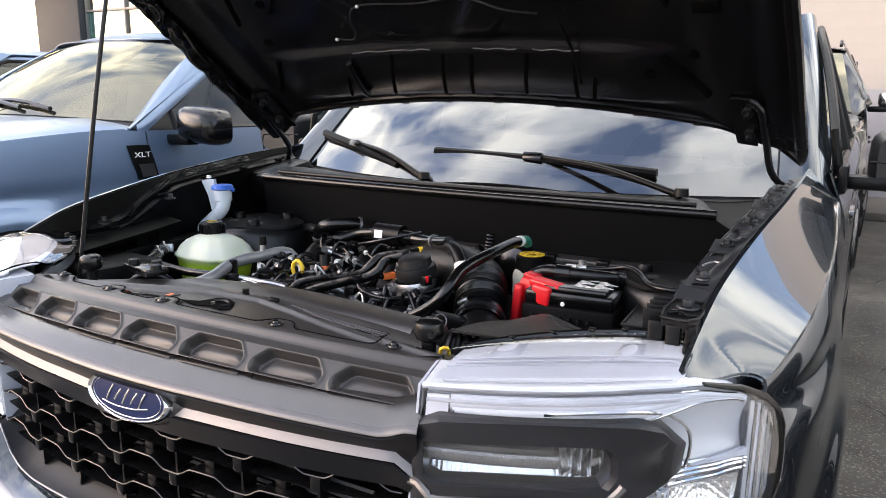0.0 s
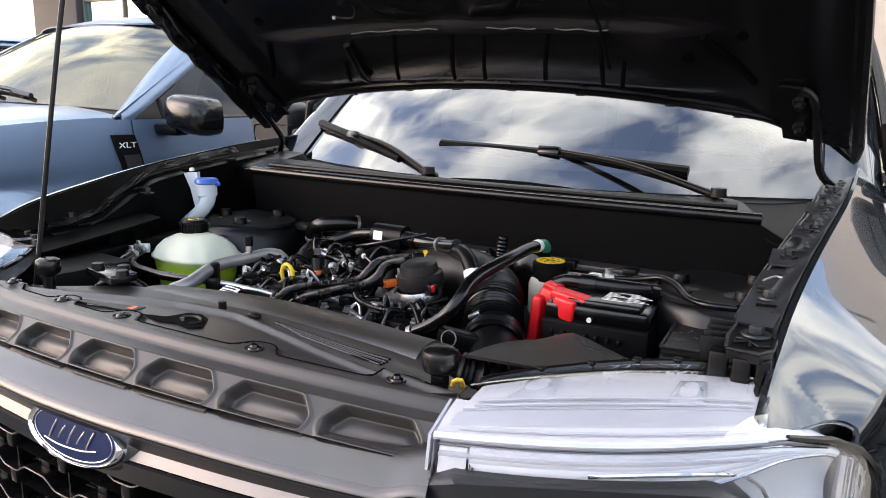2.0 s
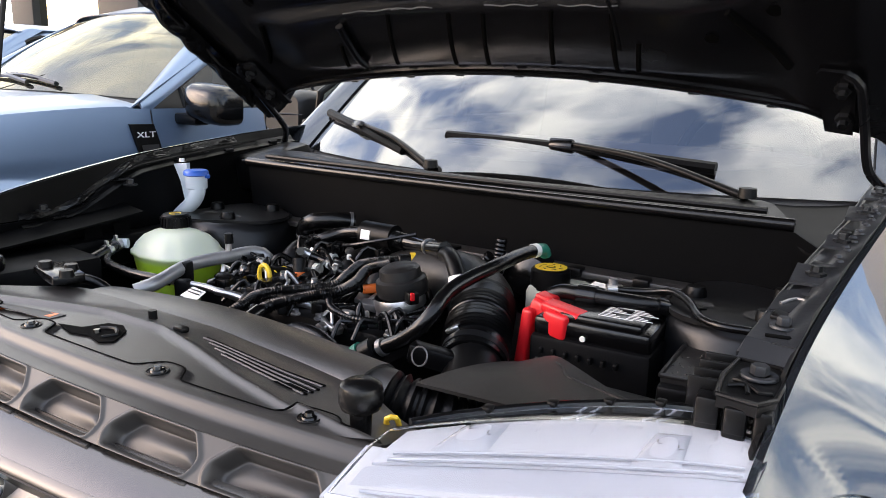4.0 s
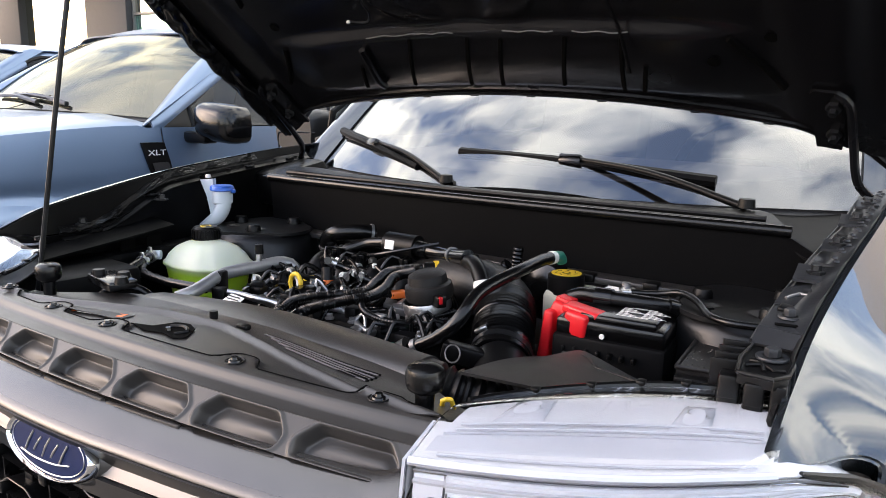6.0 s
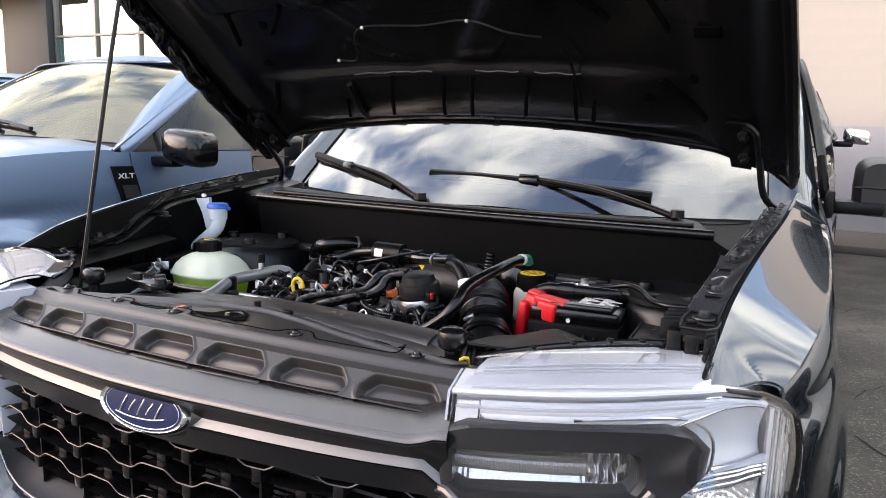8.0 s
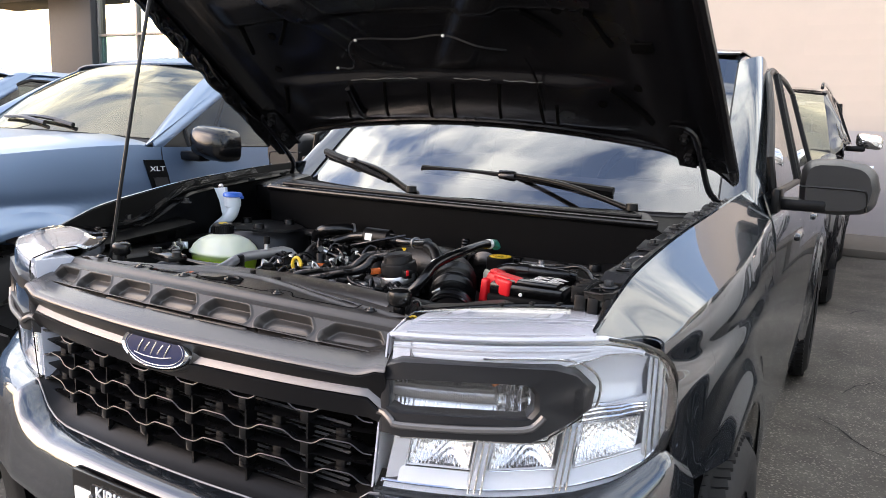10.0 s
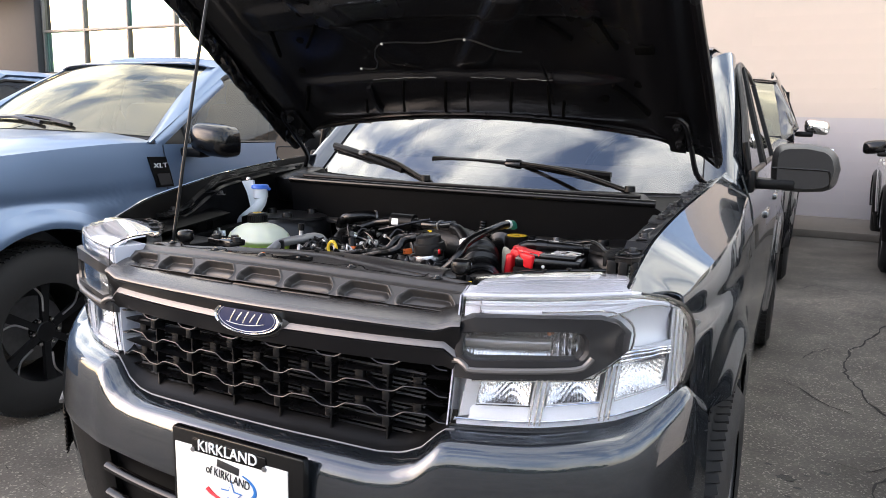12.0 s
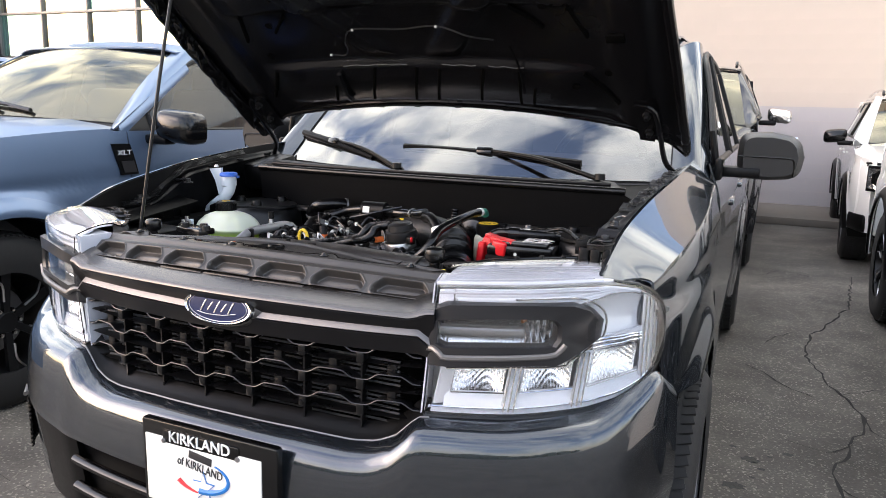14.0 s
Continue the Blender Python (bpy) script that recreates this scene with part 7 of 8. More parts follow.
    for x, y, z, tx in ((-0.316, 0.791, 0.985, 0), (-0.306, 0.829, 0.995, 20), (0.036, 0.683, 0.958, 40), (-0.171, 0.893, 1.000, 70), (-0.144, 0.881, 0.997, 70), (-0.198, 0.985, 1.005, 10), (0.010, 0.672, 0.960, 30), (0.085, 0.722, 0.962, 10)):
        ob = part("pipe_nut", lathe(((0.0, 0.009), (0.007, 0.009), (0.0095, 0.006), (0.0095, -0.006), (0.007, -0.009), (0.0, -0.009)), pose(x, y, z, 80, tx, 0), 6), STEEL, eng)
    # fuel line fittings with white tags, tall plug with its orange ring
    tp = part("tall_plug", tube([(-0.216, 0.848, 1.012), (-0.213, 0.845, 1.000), (-0.209, 0.841, 0.985)], 0.0125, 12), PLASTIC, eng)
    part("plug_ring", tube([(-0.2095, 0.8415, 0.986), (-0.2075, 0.8395, 0.976)], 0.0140, 12, soft=False), ORANGE, tp, "orange ring")
    fl = part("fuel_line", tube([(-0.225, 0.862, 1.024), (-0.241, 0.880, 1.018), (-0.222, 0.893, 1.008), (-0.205, 0.900, 1.003), (-0.171, 0.893, 0.998), (-0.144, 0.881, 0.995), (-0.120, 0.890, 0.985)], 0.0085, 12), PLASTIC_GLOSS, eng, "black fuel line")
    for p, q in (((-0.240, 0.884, 1.017), (-0.226, 0.892, 1.010)), ((-0.176, 0.894, 0.999), (-0.168, 0.892, 0.998)), ((-0.150, 0.884, 0.996), (-0.141, 0.880, 0.995))):
        part("line_band", tube([p, q], 0.0105, 12, soft=False), WHITE_PLASTIC if p[0] > -0.2 else STEEL, fl)
    part("fine_tube", tube([(-0.182, 0.905, 1.010), (-0.178, 0.870, 0.998), (-0.172, 0.845, 0.985), (-0.180, 0.820, 0.970)], 0.0032, 8), STEEL, eng)
    # ribbed black cover and printed plugs
    rc = part("coil_cover", box((0.115, 0.055, 0.020), (-0.175, 0.840, 0.970), (0, 0, 22), bevel=0.005), PLASTIC, eng)
    for k in range(7):
        t = (k - 3) / 3
        part("coil_rib", box((0.005, 0.050, 0.010), (-0.175 + 0.048 * t * 0.93, 0.838 + 0.048 * t * 0.37, 0.982), (0, 0, 22), bevel=0.0015), PLASTIC_GLOSS, rc)
    for x, y, z, w, tz in ((0.066, 0.702, 0.966, 0.036, 30), (0.100, 0.722, 0.970, 0.060, 25), (-0.300, 0.800, 0.990, 0.030, 10), (-0.335, 0.850, 0.990, 0.028, -20), (-0.205, 0.945, 1.020, 0.034, 15), (-0.258, 0.930, 1.030, 0.030, 60), (-0.065, 0.930, 1.030, 0.026, 0), (-0.150, 0.690, 0.975, 0.03, 20), (0.17, 0.74, 0.98, 0.03, 20)):
        plug = part("wire_plug", box((w, 0.020, 0.020), (x, y, z), (10, 0, tz), bevel=0.004), PLASTIC_GLOSS, eng)
        part("plug_collar", box((0.006, 0.024, 0.024), (x, y, z), (10, 0, tz), bevel=0.002), PLASTIC, plug)
        part("plug_wire", tube([(x, y, z), (x + 0.03 * math.cos(radians(tz + 200)), y + 0.03 * math.sin(radians(tz + 200)), z + 0.012), (x + 0.06 * math.cos(radians(tz + 220)), y + 0.05 * math.sin(radians(tz + 220)), z - 0.02)], 0.0040, 8), RUBBER, plug)
    part("turbo_shield", box((0.16, 0.10, 0.08), (0.03, 0.63, 0.90), (12, 0, 0), bevel=0.02), DULL_STEEL, eng)
    part("front_hose", tube([(-0.06, 0.60, 0.92), (-0.03, 0.63, 0.955), (0.02, 0.64, 0.960), (0.07, 0.635, 0.945)], 0.014, 12), RUBBER, eng)
    part("front_hose", tube([(-0.22, 0.62, 0.90), (-0.17, 0.63, 0.945), (-0.12, 0.62, 0.940), (-0.06, 0.62, 0.93)], 0.013, 12), RUBBER, eng)
    part("paper_tag", prism([(-0.025, -0.010), (0.022, -0.014), (0.028, 0.010), (-0.012, 0.014)], 0.001, lambda u, w, d: (-0.255 + u, 0.615 + 0.8 * w, 0.985 + 0.6 * w - d)), PAPER, eng, "white paper tag")
    for k in range(2):
        part("tag_print", box((0.034, 0.0012, 0.003), (-0.252, 0.6145 + 0.005 * k, 0.9865 + 0.004 * k), (37, 0, -4)), INK, eng)
    # dark filling of the bay below
    part("bay_floor", box((1.30, 0.75, 0.04), (0, 0.75, 0.62)), PLASTIC, truck)
    part("radiator", box((0.88, 0.06, 0.36), (0, 0.34, 0.83), bevel=0.01), PLASTIC, truck)
    part("gearbox", box((0.30, 0.30, 0.24), (0.32, 0.70, 0.74), bevel=0.05), DULL_STEEL, truck)


engine()


def battery():
    b = part("battery", box((0.190, 0.215, 0.16), (0.437, 0.890, 0.915), (0, 0, 4), bevel=0.008), MATTE, truck, "black car battery with white print on its lid")
    lid = part("battery_lid", box((0.182, 0.207, 0.034), (0.437, 0.892, 1.006), (0, 0, 4), bevel=0.007), PLASTIC_GLOSS, b)
    part("lid_step", box((0.130, 0.115, 0.016), (0.452, 0.850, 1.026), (0, 0, 4), bevel=0.005), PLASTIC_GLOSS, lid)
    for col in range(2):
        for k in range(9):
            w = 0.040 - 0.009 * ((k * 5 + col * 3) % 4)
            part("print_line", box((w, 0.0016 + 0.0012 * (k in (0, 4)), 0.0005), (0.446 + w / 2 + 0.040 * col, 0.816 + 0.0068 * k + 0.002 * col, 1.0345), (0, 0, 4)), WHITE_INK, lid)
    for k in range(5):
        part("print_line", box((0.050 - 0.007 * (k % 3), 0.0016, 0.0005), (0.475, 0.938 + 0.0058 * k, 1.0235), (0, 0, 4)), WHITE_INK, lid)
    part("lid_dot", lathe(((0.0, 0.002), (0.0042, 0.002), (0.0048, 0.0)), pose(0.436, 0.7825, 1.002, 90, 0, 4), 14), WHITE_PLASTIC, lid)
    for k in range(7):
        part("side_rib", box((0.006, 0.012, 0.010), (0.372 + 0.020 * k, 0.779, 0.972), bevel=0.002), PLASTIC, b)
    tray = part("battery_tray", box((0.215, 0.235, 0.06), (0.437, 0.892, 0.862), (0, 0, 4), bevel=0.01), PLASTIC, b)
    # red terminal cover: stepped, with a drop at the front
    red = bmesh.new()
    box((0.060, 0.050, 0.028), (0.354, 0.842, 1.018), (0, 14, -8), bevel=0.006, bm=red, seg=3, taper=0.86)
    box((0.070, 0.046, 0.018), (0.408, 0.832, 1.008), (0, 13, -8), bevel=0.005, bm=red, seg=3)
    box((0.022, 0.040, 0.100), (0.325, 0.826, 0.972), (0, 6, -8), bevel=0.006, bm=red, seg=3, taper=0.9)
    box((0.016, 0.020, 0.030), (0.358, 0.812, 0.996), (0, 0, -8), bevel=0.004, bm=red, seg=2)
    box((0.044, 0.034, 0.042), (0.388, 0.800, 1.012), (0, 6, -8), bevel=0.007, bm=red, seg=3)
    box((0.070, 0.036, 0.016), (0.392, 0.812, 1.030), (0, 6, -8), bevel=0.005, bm=red, seg=3)
    box((0.030, 0.034, 0.012), (0.344, 0.850, 1.034), (0, 10, -8), bevel=0.004, bm=red, seg=2)
    box((0.006, 0.052, 0.008), (0.378, 0.836, 1.024), (0, 10, -8), bevel=0.002, bm=red, seg=2)
    box((0.018, 0.016, 0.014), (0.428, 0.812, 1.002), (0, 14, -8), bevel=0.004, bm=red, seg=2)
    part("terminal_cover", red, RED, b, "red plastic terminal cover")
    part("power_cable", tube([(0.338, 0.868, 1.032), (0.360, 0.872, 1.042), (0.391, 0.872, 1.043), (0.462, 0.880, 1.043), (0.512, 0.905, 1.036), (0.534, 0.945, 1.012), (0.540, 0.990, 0.970)], 0.0135, 14), RUBBER, b, "thick black power cable")
    for p, q in (((0.388, 0.872, 1.043), (0.418, 0.875, 1.043)), ((0.505, 0.900, 1.038), (0.518, 0.911, 1.033))):
        part("cable_clip", tube([p, q], 0.0175, 14, soft=False), PLASTIC_GLOSS, b)
    part("earth_clamp", box((0.030, 0.028, 0.020), (0.425, 0.935, 1.040), (0, 0, 30), bevel=0.004), STEEL, b, "bare metal earth clamp")
    part("clamp_post", lathe(((0.0, 0.020), (0.008, 0.020), (0.009, 0.0)), pose(0.418, 0.945, 1.038), 12), DULL_STEEL, b)
    part("paper_tag", box((0.045, 0.016, 0.001), (0.398, 0.955, 1.040), (10, 0, -10)), PAPER, b)
    part("earth_cable", tube([(0.432, 0.930, 1.045), (0.475, 0.940, 1.047), (0.515, 0.938, 1.056), (0.545, 0.915, 1.056), (0.566, 0.890, 1.050), (0.584, 0.862, 1.046), (0.616, 0.838, 1.046), (0.665, 0.842, 1.046)], 0.0062, 12), RUBBER, b, "thin black earth cable")
    part("cable_clip", box((0.020, 0.020, 0.022), (0.567, 0.918, 1.035), (0, 0, -40), bevel=0.004), PLASTIC, b)
    # brake fluid reservoir
    r = part("brake_reservoir", box((0.105, 0.100, 0.085), (0.288, 1.018, 0.970), (0, 0, 8), bevel=0.014), CREAM_PLASTIC, truck, "cream brake fluid reservoir")
    part("reservoir_step", box((0.060, 0.060, 0.058), (0.326, 0.998, 0.976), (0, 0, 8), bevel=0.012), CREAM_PLASTIC, r)
    cap = part("reservoir_cap", lathe(((0.0, 0.024), (0.032, 0.024), (0.0365, 0.020), (0.037, -0.014), (0.032, -0.016)), pose(0.276, 1.003, 1.019), 28), PLASTIC, r)
    part("cap_label", lathe(((0.009, 0.0248), (0.030, 0.0248), (0.030, 0.024)), pose(0.276, 1.003, 1.0195), 28), YELLOW, cap, "yellow ring label")
    part("cap_label", lathe(((0.0, 0.0252), (0.0055, 0.0252)), pose(0.276, 1.003, 1.0195), 16), YELLOW, cap)
    for k in range(7):
        a = k * 0.9
        part("label_mark", box((0.008, 0.0022, 0.0006), (0.276 + 0.0195 * math.cos(a), 1.003 + 0.0195 * math.sin(a), 1.0446), (0, 0, math.degrees(a) + 60)), INK, cap)


battery()


def right_side():
    # sloped black panel between battery and lamp
    def panel(u, v):
        x = lerp(0.375, 0.655, u)
        return (x, lerp(0.440 + 0.18 * (x - 0.375) * 0.5, 0.675 - 0.10 * ease(0.40, 0.62, x), v), 1.035 - 0.018 * v + 0.006 * math.sin(math.pi * v) - 0.03 * ease(0.30, 0.0, u) * v)
    p = part("air_box_lid", grid(panel, 24, 16, thick=0.004), BOX_BLACK, truck, "black air box lid")
    part("lid_rib", tube([panel(0.18, 0.9), panel(0.36, 0.86), panel(0.46, 0.72), panel(0.60, 0.80), panel(0.92, 0.70)], 0.0025, 8), BOX_BLACK, p)
    part("air_box", box((0.27, 0.20, 0.20), (0.51, 0.56, 0.90), bevel=0.02), PLASTIC, truck)
    # grained relay box with its plug
    fb = part("relay_box", prism([(0.574, 0.722), (0.634, 0.731), (0.622, 0.915), (0.566, 0.885)], 0.10, lambda u, w, d: (u, w, 1.000 - d)), BOX_BLACK, truck, "grained black relay box")
    part("relay_edge", tube([(0.574, 0.722, 1.0), (0.634, 0.731, 1.0), (0.622, 0.915, 1.0), (0.566, 0.885, 1.0), (0.574, 0.722, 1.0)], 0.0035, 8, soft=False), BOX_BLACK, fb)
    part("relay_plug", box((0.052, 0.022, 0.034), (0.600, 0.714, 0.976), (0, 0, 8), bevel=0.006), PLASTIC, fb)
    part("relay_plug", tube([(0.600, 0.706, 0.962), (0.598, 0.696, 0.935), (0.594, 0.690, 0.90)], 0.015, 12), RUBBER, fb)
    rng = random.Random(11)
    for k in range(26):
        part("water_drop", lathe(((0.0, 0.0010), (0.0010, 0.0007), (0.0014, 0.0)), pose(rng.uniform(0.578, 0.622), rng.uniform(0.735, 0.88), 1.0002), 8), PLASTIC_GLOSS, fb)
    # black bracket: a rimmed plate with a large bolt, four fins on its side and three feet
    o = Vector((0.727, 0.488, 1.112))
    shape = [(-0.021, -0.056), (0.014, -0.060), (0.025, -0.040), (0.025, 0.026), (0.016, 0.042), (-0.024, 0.045), (-0.027, -0.008)]
    plate = part("bolt_plate", prism(shape, 0.011, lambda u, w, d: o + Vector((u, w, -d))), PLASTIC, truck, "black finned bracket with a large bolt")
    part("plate_rim", tube([o + Vector((u, w, 0.001)) for u, w in shape + shape[:1]], 0.0026, 8, soft=False), PLASTIC, plate)
    part("plate_washer", lathe(((0.0, 0.003), (0.0165, 0.003), (0.0172, 0.0015), (0.0172, 0.0)), Matrix.Translation(o + Vector((0.002, 0.008, 0.001))), 28), RAIL, plate)
    part("plate_bolt", lathe(((0.0, 0.012), (0.0078, 0.012), (0.0086, 0.010), (0.0086, 0.003), (0.011, 0.003)), Matrix.Translation(o + Vector((0.002, 0.008, 0.001))) @ pose(0, 0, 0, 0, 0, 12), 6), RAIL, plate)
    for k in range(4):
        q = o + Vector((-0.038 - 0.001 * k, -0.028 + 0.024 * k, -0.012))
        part("plate_fin", box((0.030, 0.0036, 0.030), q, (0, 0, 8), bevel=0.0012), PLASTIC, plate)
        part("fin_link", box((0.004, 0.022, 0.022), q + Vector((0.004, 0.012, -0.005)), bevel=0.001), PLASTIC, plate)
    part("plate_rib", tube([o + Vector(q) for q in ((-0.018, -0.030, 0.001), (-0.002, -0.024, 0.003), (0.010, -0.032, 0.001), (0.020, -0.028, 0.001))], 0.0022, 8), PLASTIC, plate)
    part("plate_rib", tube([o + Vector(q) for q in ((-0.016, -0.012, 0.001), (-0.005, -0.019, 0.003), (0.002, -0.040, 0.001))], 0.0022, 8), PLASTIC, plate)
    for x, y, w in ((-0.030, -0.046, 0.022), (-0.004, -0.056, 0.020), (0.018, -0.050, 0.016)):
        part("plate_foot", box((w, 0.022, 0.046), o + Vector((x, y + 0.006, -0.030)), (0, 0, 6), bevel=0.004), PLASTIC, plate)
    part("lower_bracket", box((0.07, 0.10, 0.06), (0.708, 0.53, 1.040), bevel=0.012), PLASTIC, truck)
    # folded steel gussets behind it, level with the fender's edge
    g = part("fender_gusset", prism([(0.702, 0.560), (0.762, 0.556), (0.768, 0.660), (0.706, 0.652)], 0.003, lambda u, w, d: (u, w, 1.130 + 0.06 * (w - 0.6) - d)), RAIL, truck, "grey steel gusset with a bolt")
    part("gusset_slope", prism([(0.700, 0.535), (0.756, 0.530), (0.762, 0.558), (0.702, 0.562)], 0.003, lambda u, w, d: (u, w, 1.128 - d - 0.6 * (0.560 - w))), RAIL, g)
    part("gusset_washer", lathe(((0.0, 0.0025), (0.0135, 0.0025), (0.0142, 0.0)), pose(0.729, 0.609, 1.131), 24), RAIL, g)
    part("gusset_bolt", lathe(((0.0, 0.011), (0.0066, 0.011), (0.0074, 0.009), (0.0074, 0.0025), (0.010, 0.0025)), pose(0.729, 0.609, 1.131, 0, 0, 20), 6), RAIL, g)
    # near-black block drawn for the shade in the slot
    part("gusset_slot", box((0.026, 0.008, 0.002), (0.730, 0.578, 1.1295), (0, 0, 10), bevel=0.0008), VOID, g)
    part("gusset_mark", box((0.003, 0.020, 0.001), (0.752, 0.612, 1.1315), (0, 0, -18), bevel=0.0004), DULL_STEEL, g)
    part("gusset_ear", prism([(0.704, 0.655), (0.768, 0.662), (0.770, 0.720), (0.738, 0.738), (0.708, 0.715)], 0.003, lambda u, w, d: (u, w, 1.134 + 0.16 * (w - 0.655) - d)), RAIL, g)
    part("gusset_fold", tube([(0.714, 0.676, 1.138), (0.728, 0.694, 1.142), (0.746, 0.690, 1.142), (0.756, 0.708, 1.146)], 0.0022, 8), DULL_STEEL, g)
    # steel gusset with its bolts along the fender rail
    for x, y, z in ((0.728, 1.080, 1.140), (-0.706, 0.80, 1.120), (-0.715, 0.60, 1.085)):
        bolt = part("rail_bolt", lathe(((0.0, 0.014), (0.008, 0.014), (0.009, 0.004), (0.016, 0.003), (0.016, 0.0)), pose(x, y, z), 6), DARK_STEEL, truck)
    # passenger side: dark frame members and a box behind the lamp
    part("side_box", box((0.17, 0.20, 0.10), (-0.62, 0.52, 0.965), (0, 0, -6), bevel=0.012), MATTE, truck)
    part("side_member", box((0.06, 0.50, 0.07), (-0.70, 0.68, 0.98), bevel=0.012), MATTE, truck)
    # near-black patches drawn for the shade in the apron's holes
    for y in (0.69, 0.76, 0.90):
        part("apron_hole", prism([(-0.030, -0.03), (0.030, -0.022), (0.026, 0.03), (-0.028, 0.024)], 0.003, lambda u, w, d: (-0.690 + d, y + 0.7 * u, 1.02 + 0.8 * w)), VOID, truck)
    part("latch_bracket", box((0.10, 0.050, 0.016), (-0.33, 0.415, 1.052), (0, 0, -12), bevel=0.004), PLASTIC_GLOSS, truck)
    for x, y in ((-0.36, 0.41), (-0.31, 0.425), (-0.28, 0.40)):
        part("bracket_stud", lathe(((0.0, 0.012), (0.010, 0.011), (0.012, 0.0)), pose(x, y, 1.058), 12), PLASTIC, truck)
    part("relay_hose", tube([(-0.50, 0.47, 0.96), (-0.46, 0.50, 1.0), (-0.42, 0.53, 0.995), (-0.38, 0.56, 0.95)], 0.010, 10), RUBBER, truck)


right_side()


# ---- the other parked vehicles ----
def car(name, label, category, paint, centre, nose_y, half, axles, tyre, hood, cowl, roof, sill, length, ends, rim=DULL_STEEL, flare=None, parts_to=None, tail=1.0, mirror_size=(0.110, 0.070)):
    """A parked vehicle facing -y. hood: height at the nose and at the cowl; cowl: (y, z) of the windscreen's foot;
    roof: (front y, rear y, height, half width); sill: the window sill's heights fore and aft; ends: y of the door gaps."""
    v = thing(name, label, category, at=(centre, nose_y, 0))
    y_cowl, z_cowl = cowl
    ry0, ry1, rz, rh = roof
    shoulder = lambda y: lerp(hood[0], hood[1], ease(0.0, y_cowl, y)) - 0.02 if y < y_cowl else lerp(sill[0], sill[1], (y - y_cowl) / (length - y_cowl))
    def seam_z(y):
        """Height of the joint between the windscreen pillar and the door frame."""
        return min(rz - 0.025, sill[0] + 0.050 + (rz - 0.060 - sill[0]) * (y - y_cowl - 0.08) / (ry0 + 0.25 - y_cowl))
    def flank_x(y, z):
        t = z - 0.78
        x = half - (0.20 * t * t if t > 0 else 0.10 * t * t)
        x -= 0.16 * max(0.0, 0.45 - y) ** 1.6 / 0.28
        x -= 0.05 * ease(length - 0.4, length, y)
        for a in axles:
            d = math.hypot(y - a, z - tyre)
            x += 0.030 * math.exp(-((d - tyre * 1.25) / 0.06) ** 2)
        x -= 0.012 * math.exp(-((z - 0.98) / 0.035) ** 2)
        return x
    def low(y):
        z = 0.38
        for a in axles:
            d, r = abs(y - a), tyre * 1.22
            if d < r:
                z = max(z, tyre + math.sqrt(r * r - d * d))
        return z
    cuts = [0.02, *ends, length - 0.02]
    names = ["fender", "front_door", "rear_door", "rear_side", "rear_side"]
    for side in (1, -1):
        made = []
        for (y0, y1), n in zip(zip(cuts, cuts[1:]), names):
            def f(u, w):
                y = lerp(y0 + 0.004, y1 - 0.004, u)
                z = lerp(shoulder(y), low(y), w)
                return (side * flank_x(y, z), y, z)
            made.append(part(n, grid(f, 44, 22, thick=0.005), paint, v))
        for a in axles:
            wheel(v, side * (half - 0.125), a, side, tyre, 0.25, rim, 6, tyre * 0.60)
            def liner(u, w):
                t = radians(lerp(-10, 190, u))
                return (side * lerp(half - 0.34, half - 0.03, w), a + tyre * 1.2 * math.cos(t), tyre + tyre * 1.2 * math.sin(t))
            part("wheel_arch_liner", grid(liner, 24, 2, thick=0.004), PLASTIC, v)
            if flare:
                def lip(u, w):
                    t = radians(lerp(0, 180, u))
                    r = tyre * lerp(1.21, 1.40, w)
                    y, z = a + r * math.cos(t), tyre + r * math.sin(t)
                    return (side * (flank_x(y, z) + 0.018 - 0.016 * w * w), y, z)
                part("arch_flare", grid(lip, 36, 5, thick=0.012), flare, v)
        # pillars, windows, mirrors
        edge = lambda z: lerp(half - 0.055, rh + 0.03, min(1.0, max(0.0, (z - sill[0]) / (rz - 0.05 - sill[0]))))
        def glass_top(y):
            front = y_cowl + 0.14
            t = (y - front) / (ry0 + 0.22 - front)
            up = lerp(sill[0] + 0.02, rz - 0.085, ease(0, 1, min(1, max(0, t))) * 0.35 + 0.65 * min(1, max(0, t)))
            return min(up, rz - 0.085 - (rz - sill[1] - 0.3) * 0.55 * ease(ry1 - 0.35, ry1 + 0.05, y))
        def pane(y0, y1, u, w):
            y = lerp(y0, y1, u)
            z = lerp(lerp(sill[0], sill[1], (y - y_cowl) / (length - y_cowl)), glass_top(y), w)
            return Vector((side * edge(z), y, z))
        gaps = [y_cowl + 0.30, ends[1] - 0.06, ends[1] + 0.05, min(ends[2] if len(ends) > 2 else ry1, ry1) - 0.06]
        for y0, y1 in ((gaps[0], gaps[1]), (gaps[2], gaps[3])):
            g = part("side_window", grid(lambda u, w: pane(y0, y1, u, w), 14, 8), TINTED, v)
            g.visible_shadow = False
            part("window_seal", tube([pane(y0, y1, 0, 0), *[pane(y0, y1, u, 1) for u in np.linspace(0, 1, 10)], pane(y0, y1, 1, 0), pane(y0, y1, 0, 0)], 0.014, 6, soft=False), PLASTIC, g)
        def door_frame(u, w):
            y = lerp(y_cowl + 0.12, ry1, u)
            p = pane(y, y + 0.01, 0, 1)
            top_z = max(p.z + 0.012, min(rz - 0.01, seam_z(y) - 0.006))
            q = Vector((side * (edge(top_z) - 0.02 - 0.05 * ease(rz - 0.2, rz - 0.05, top_z)), y, top_z))
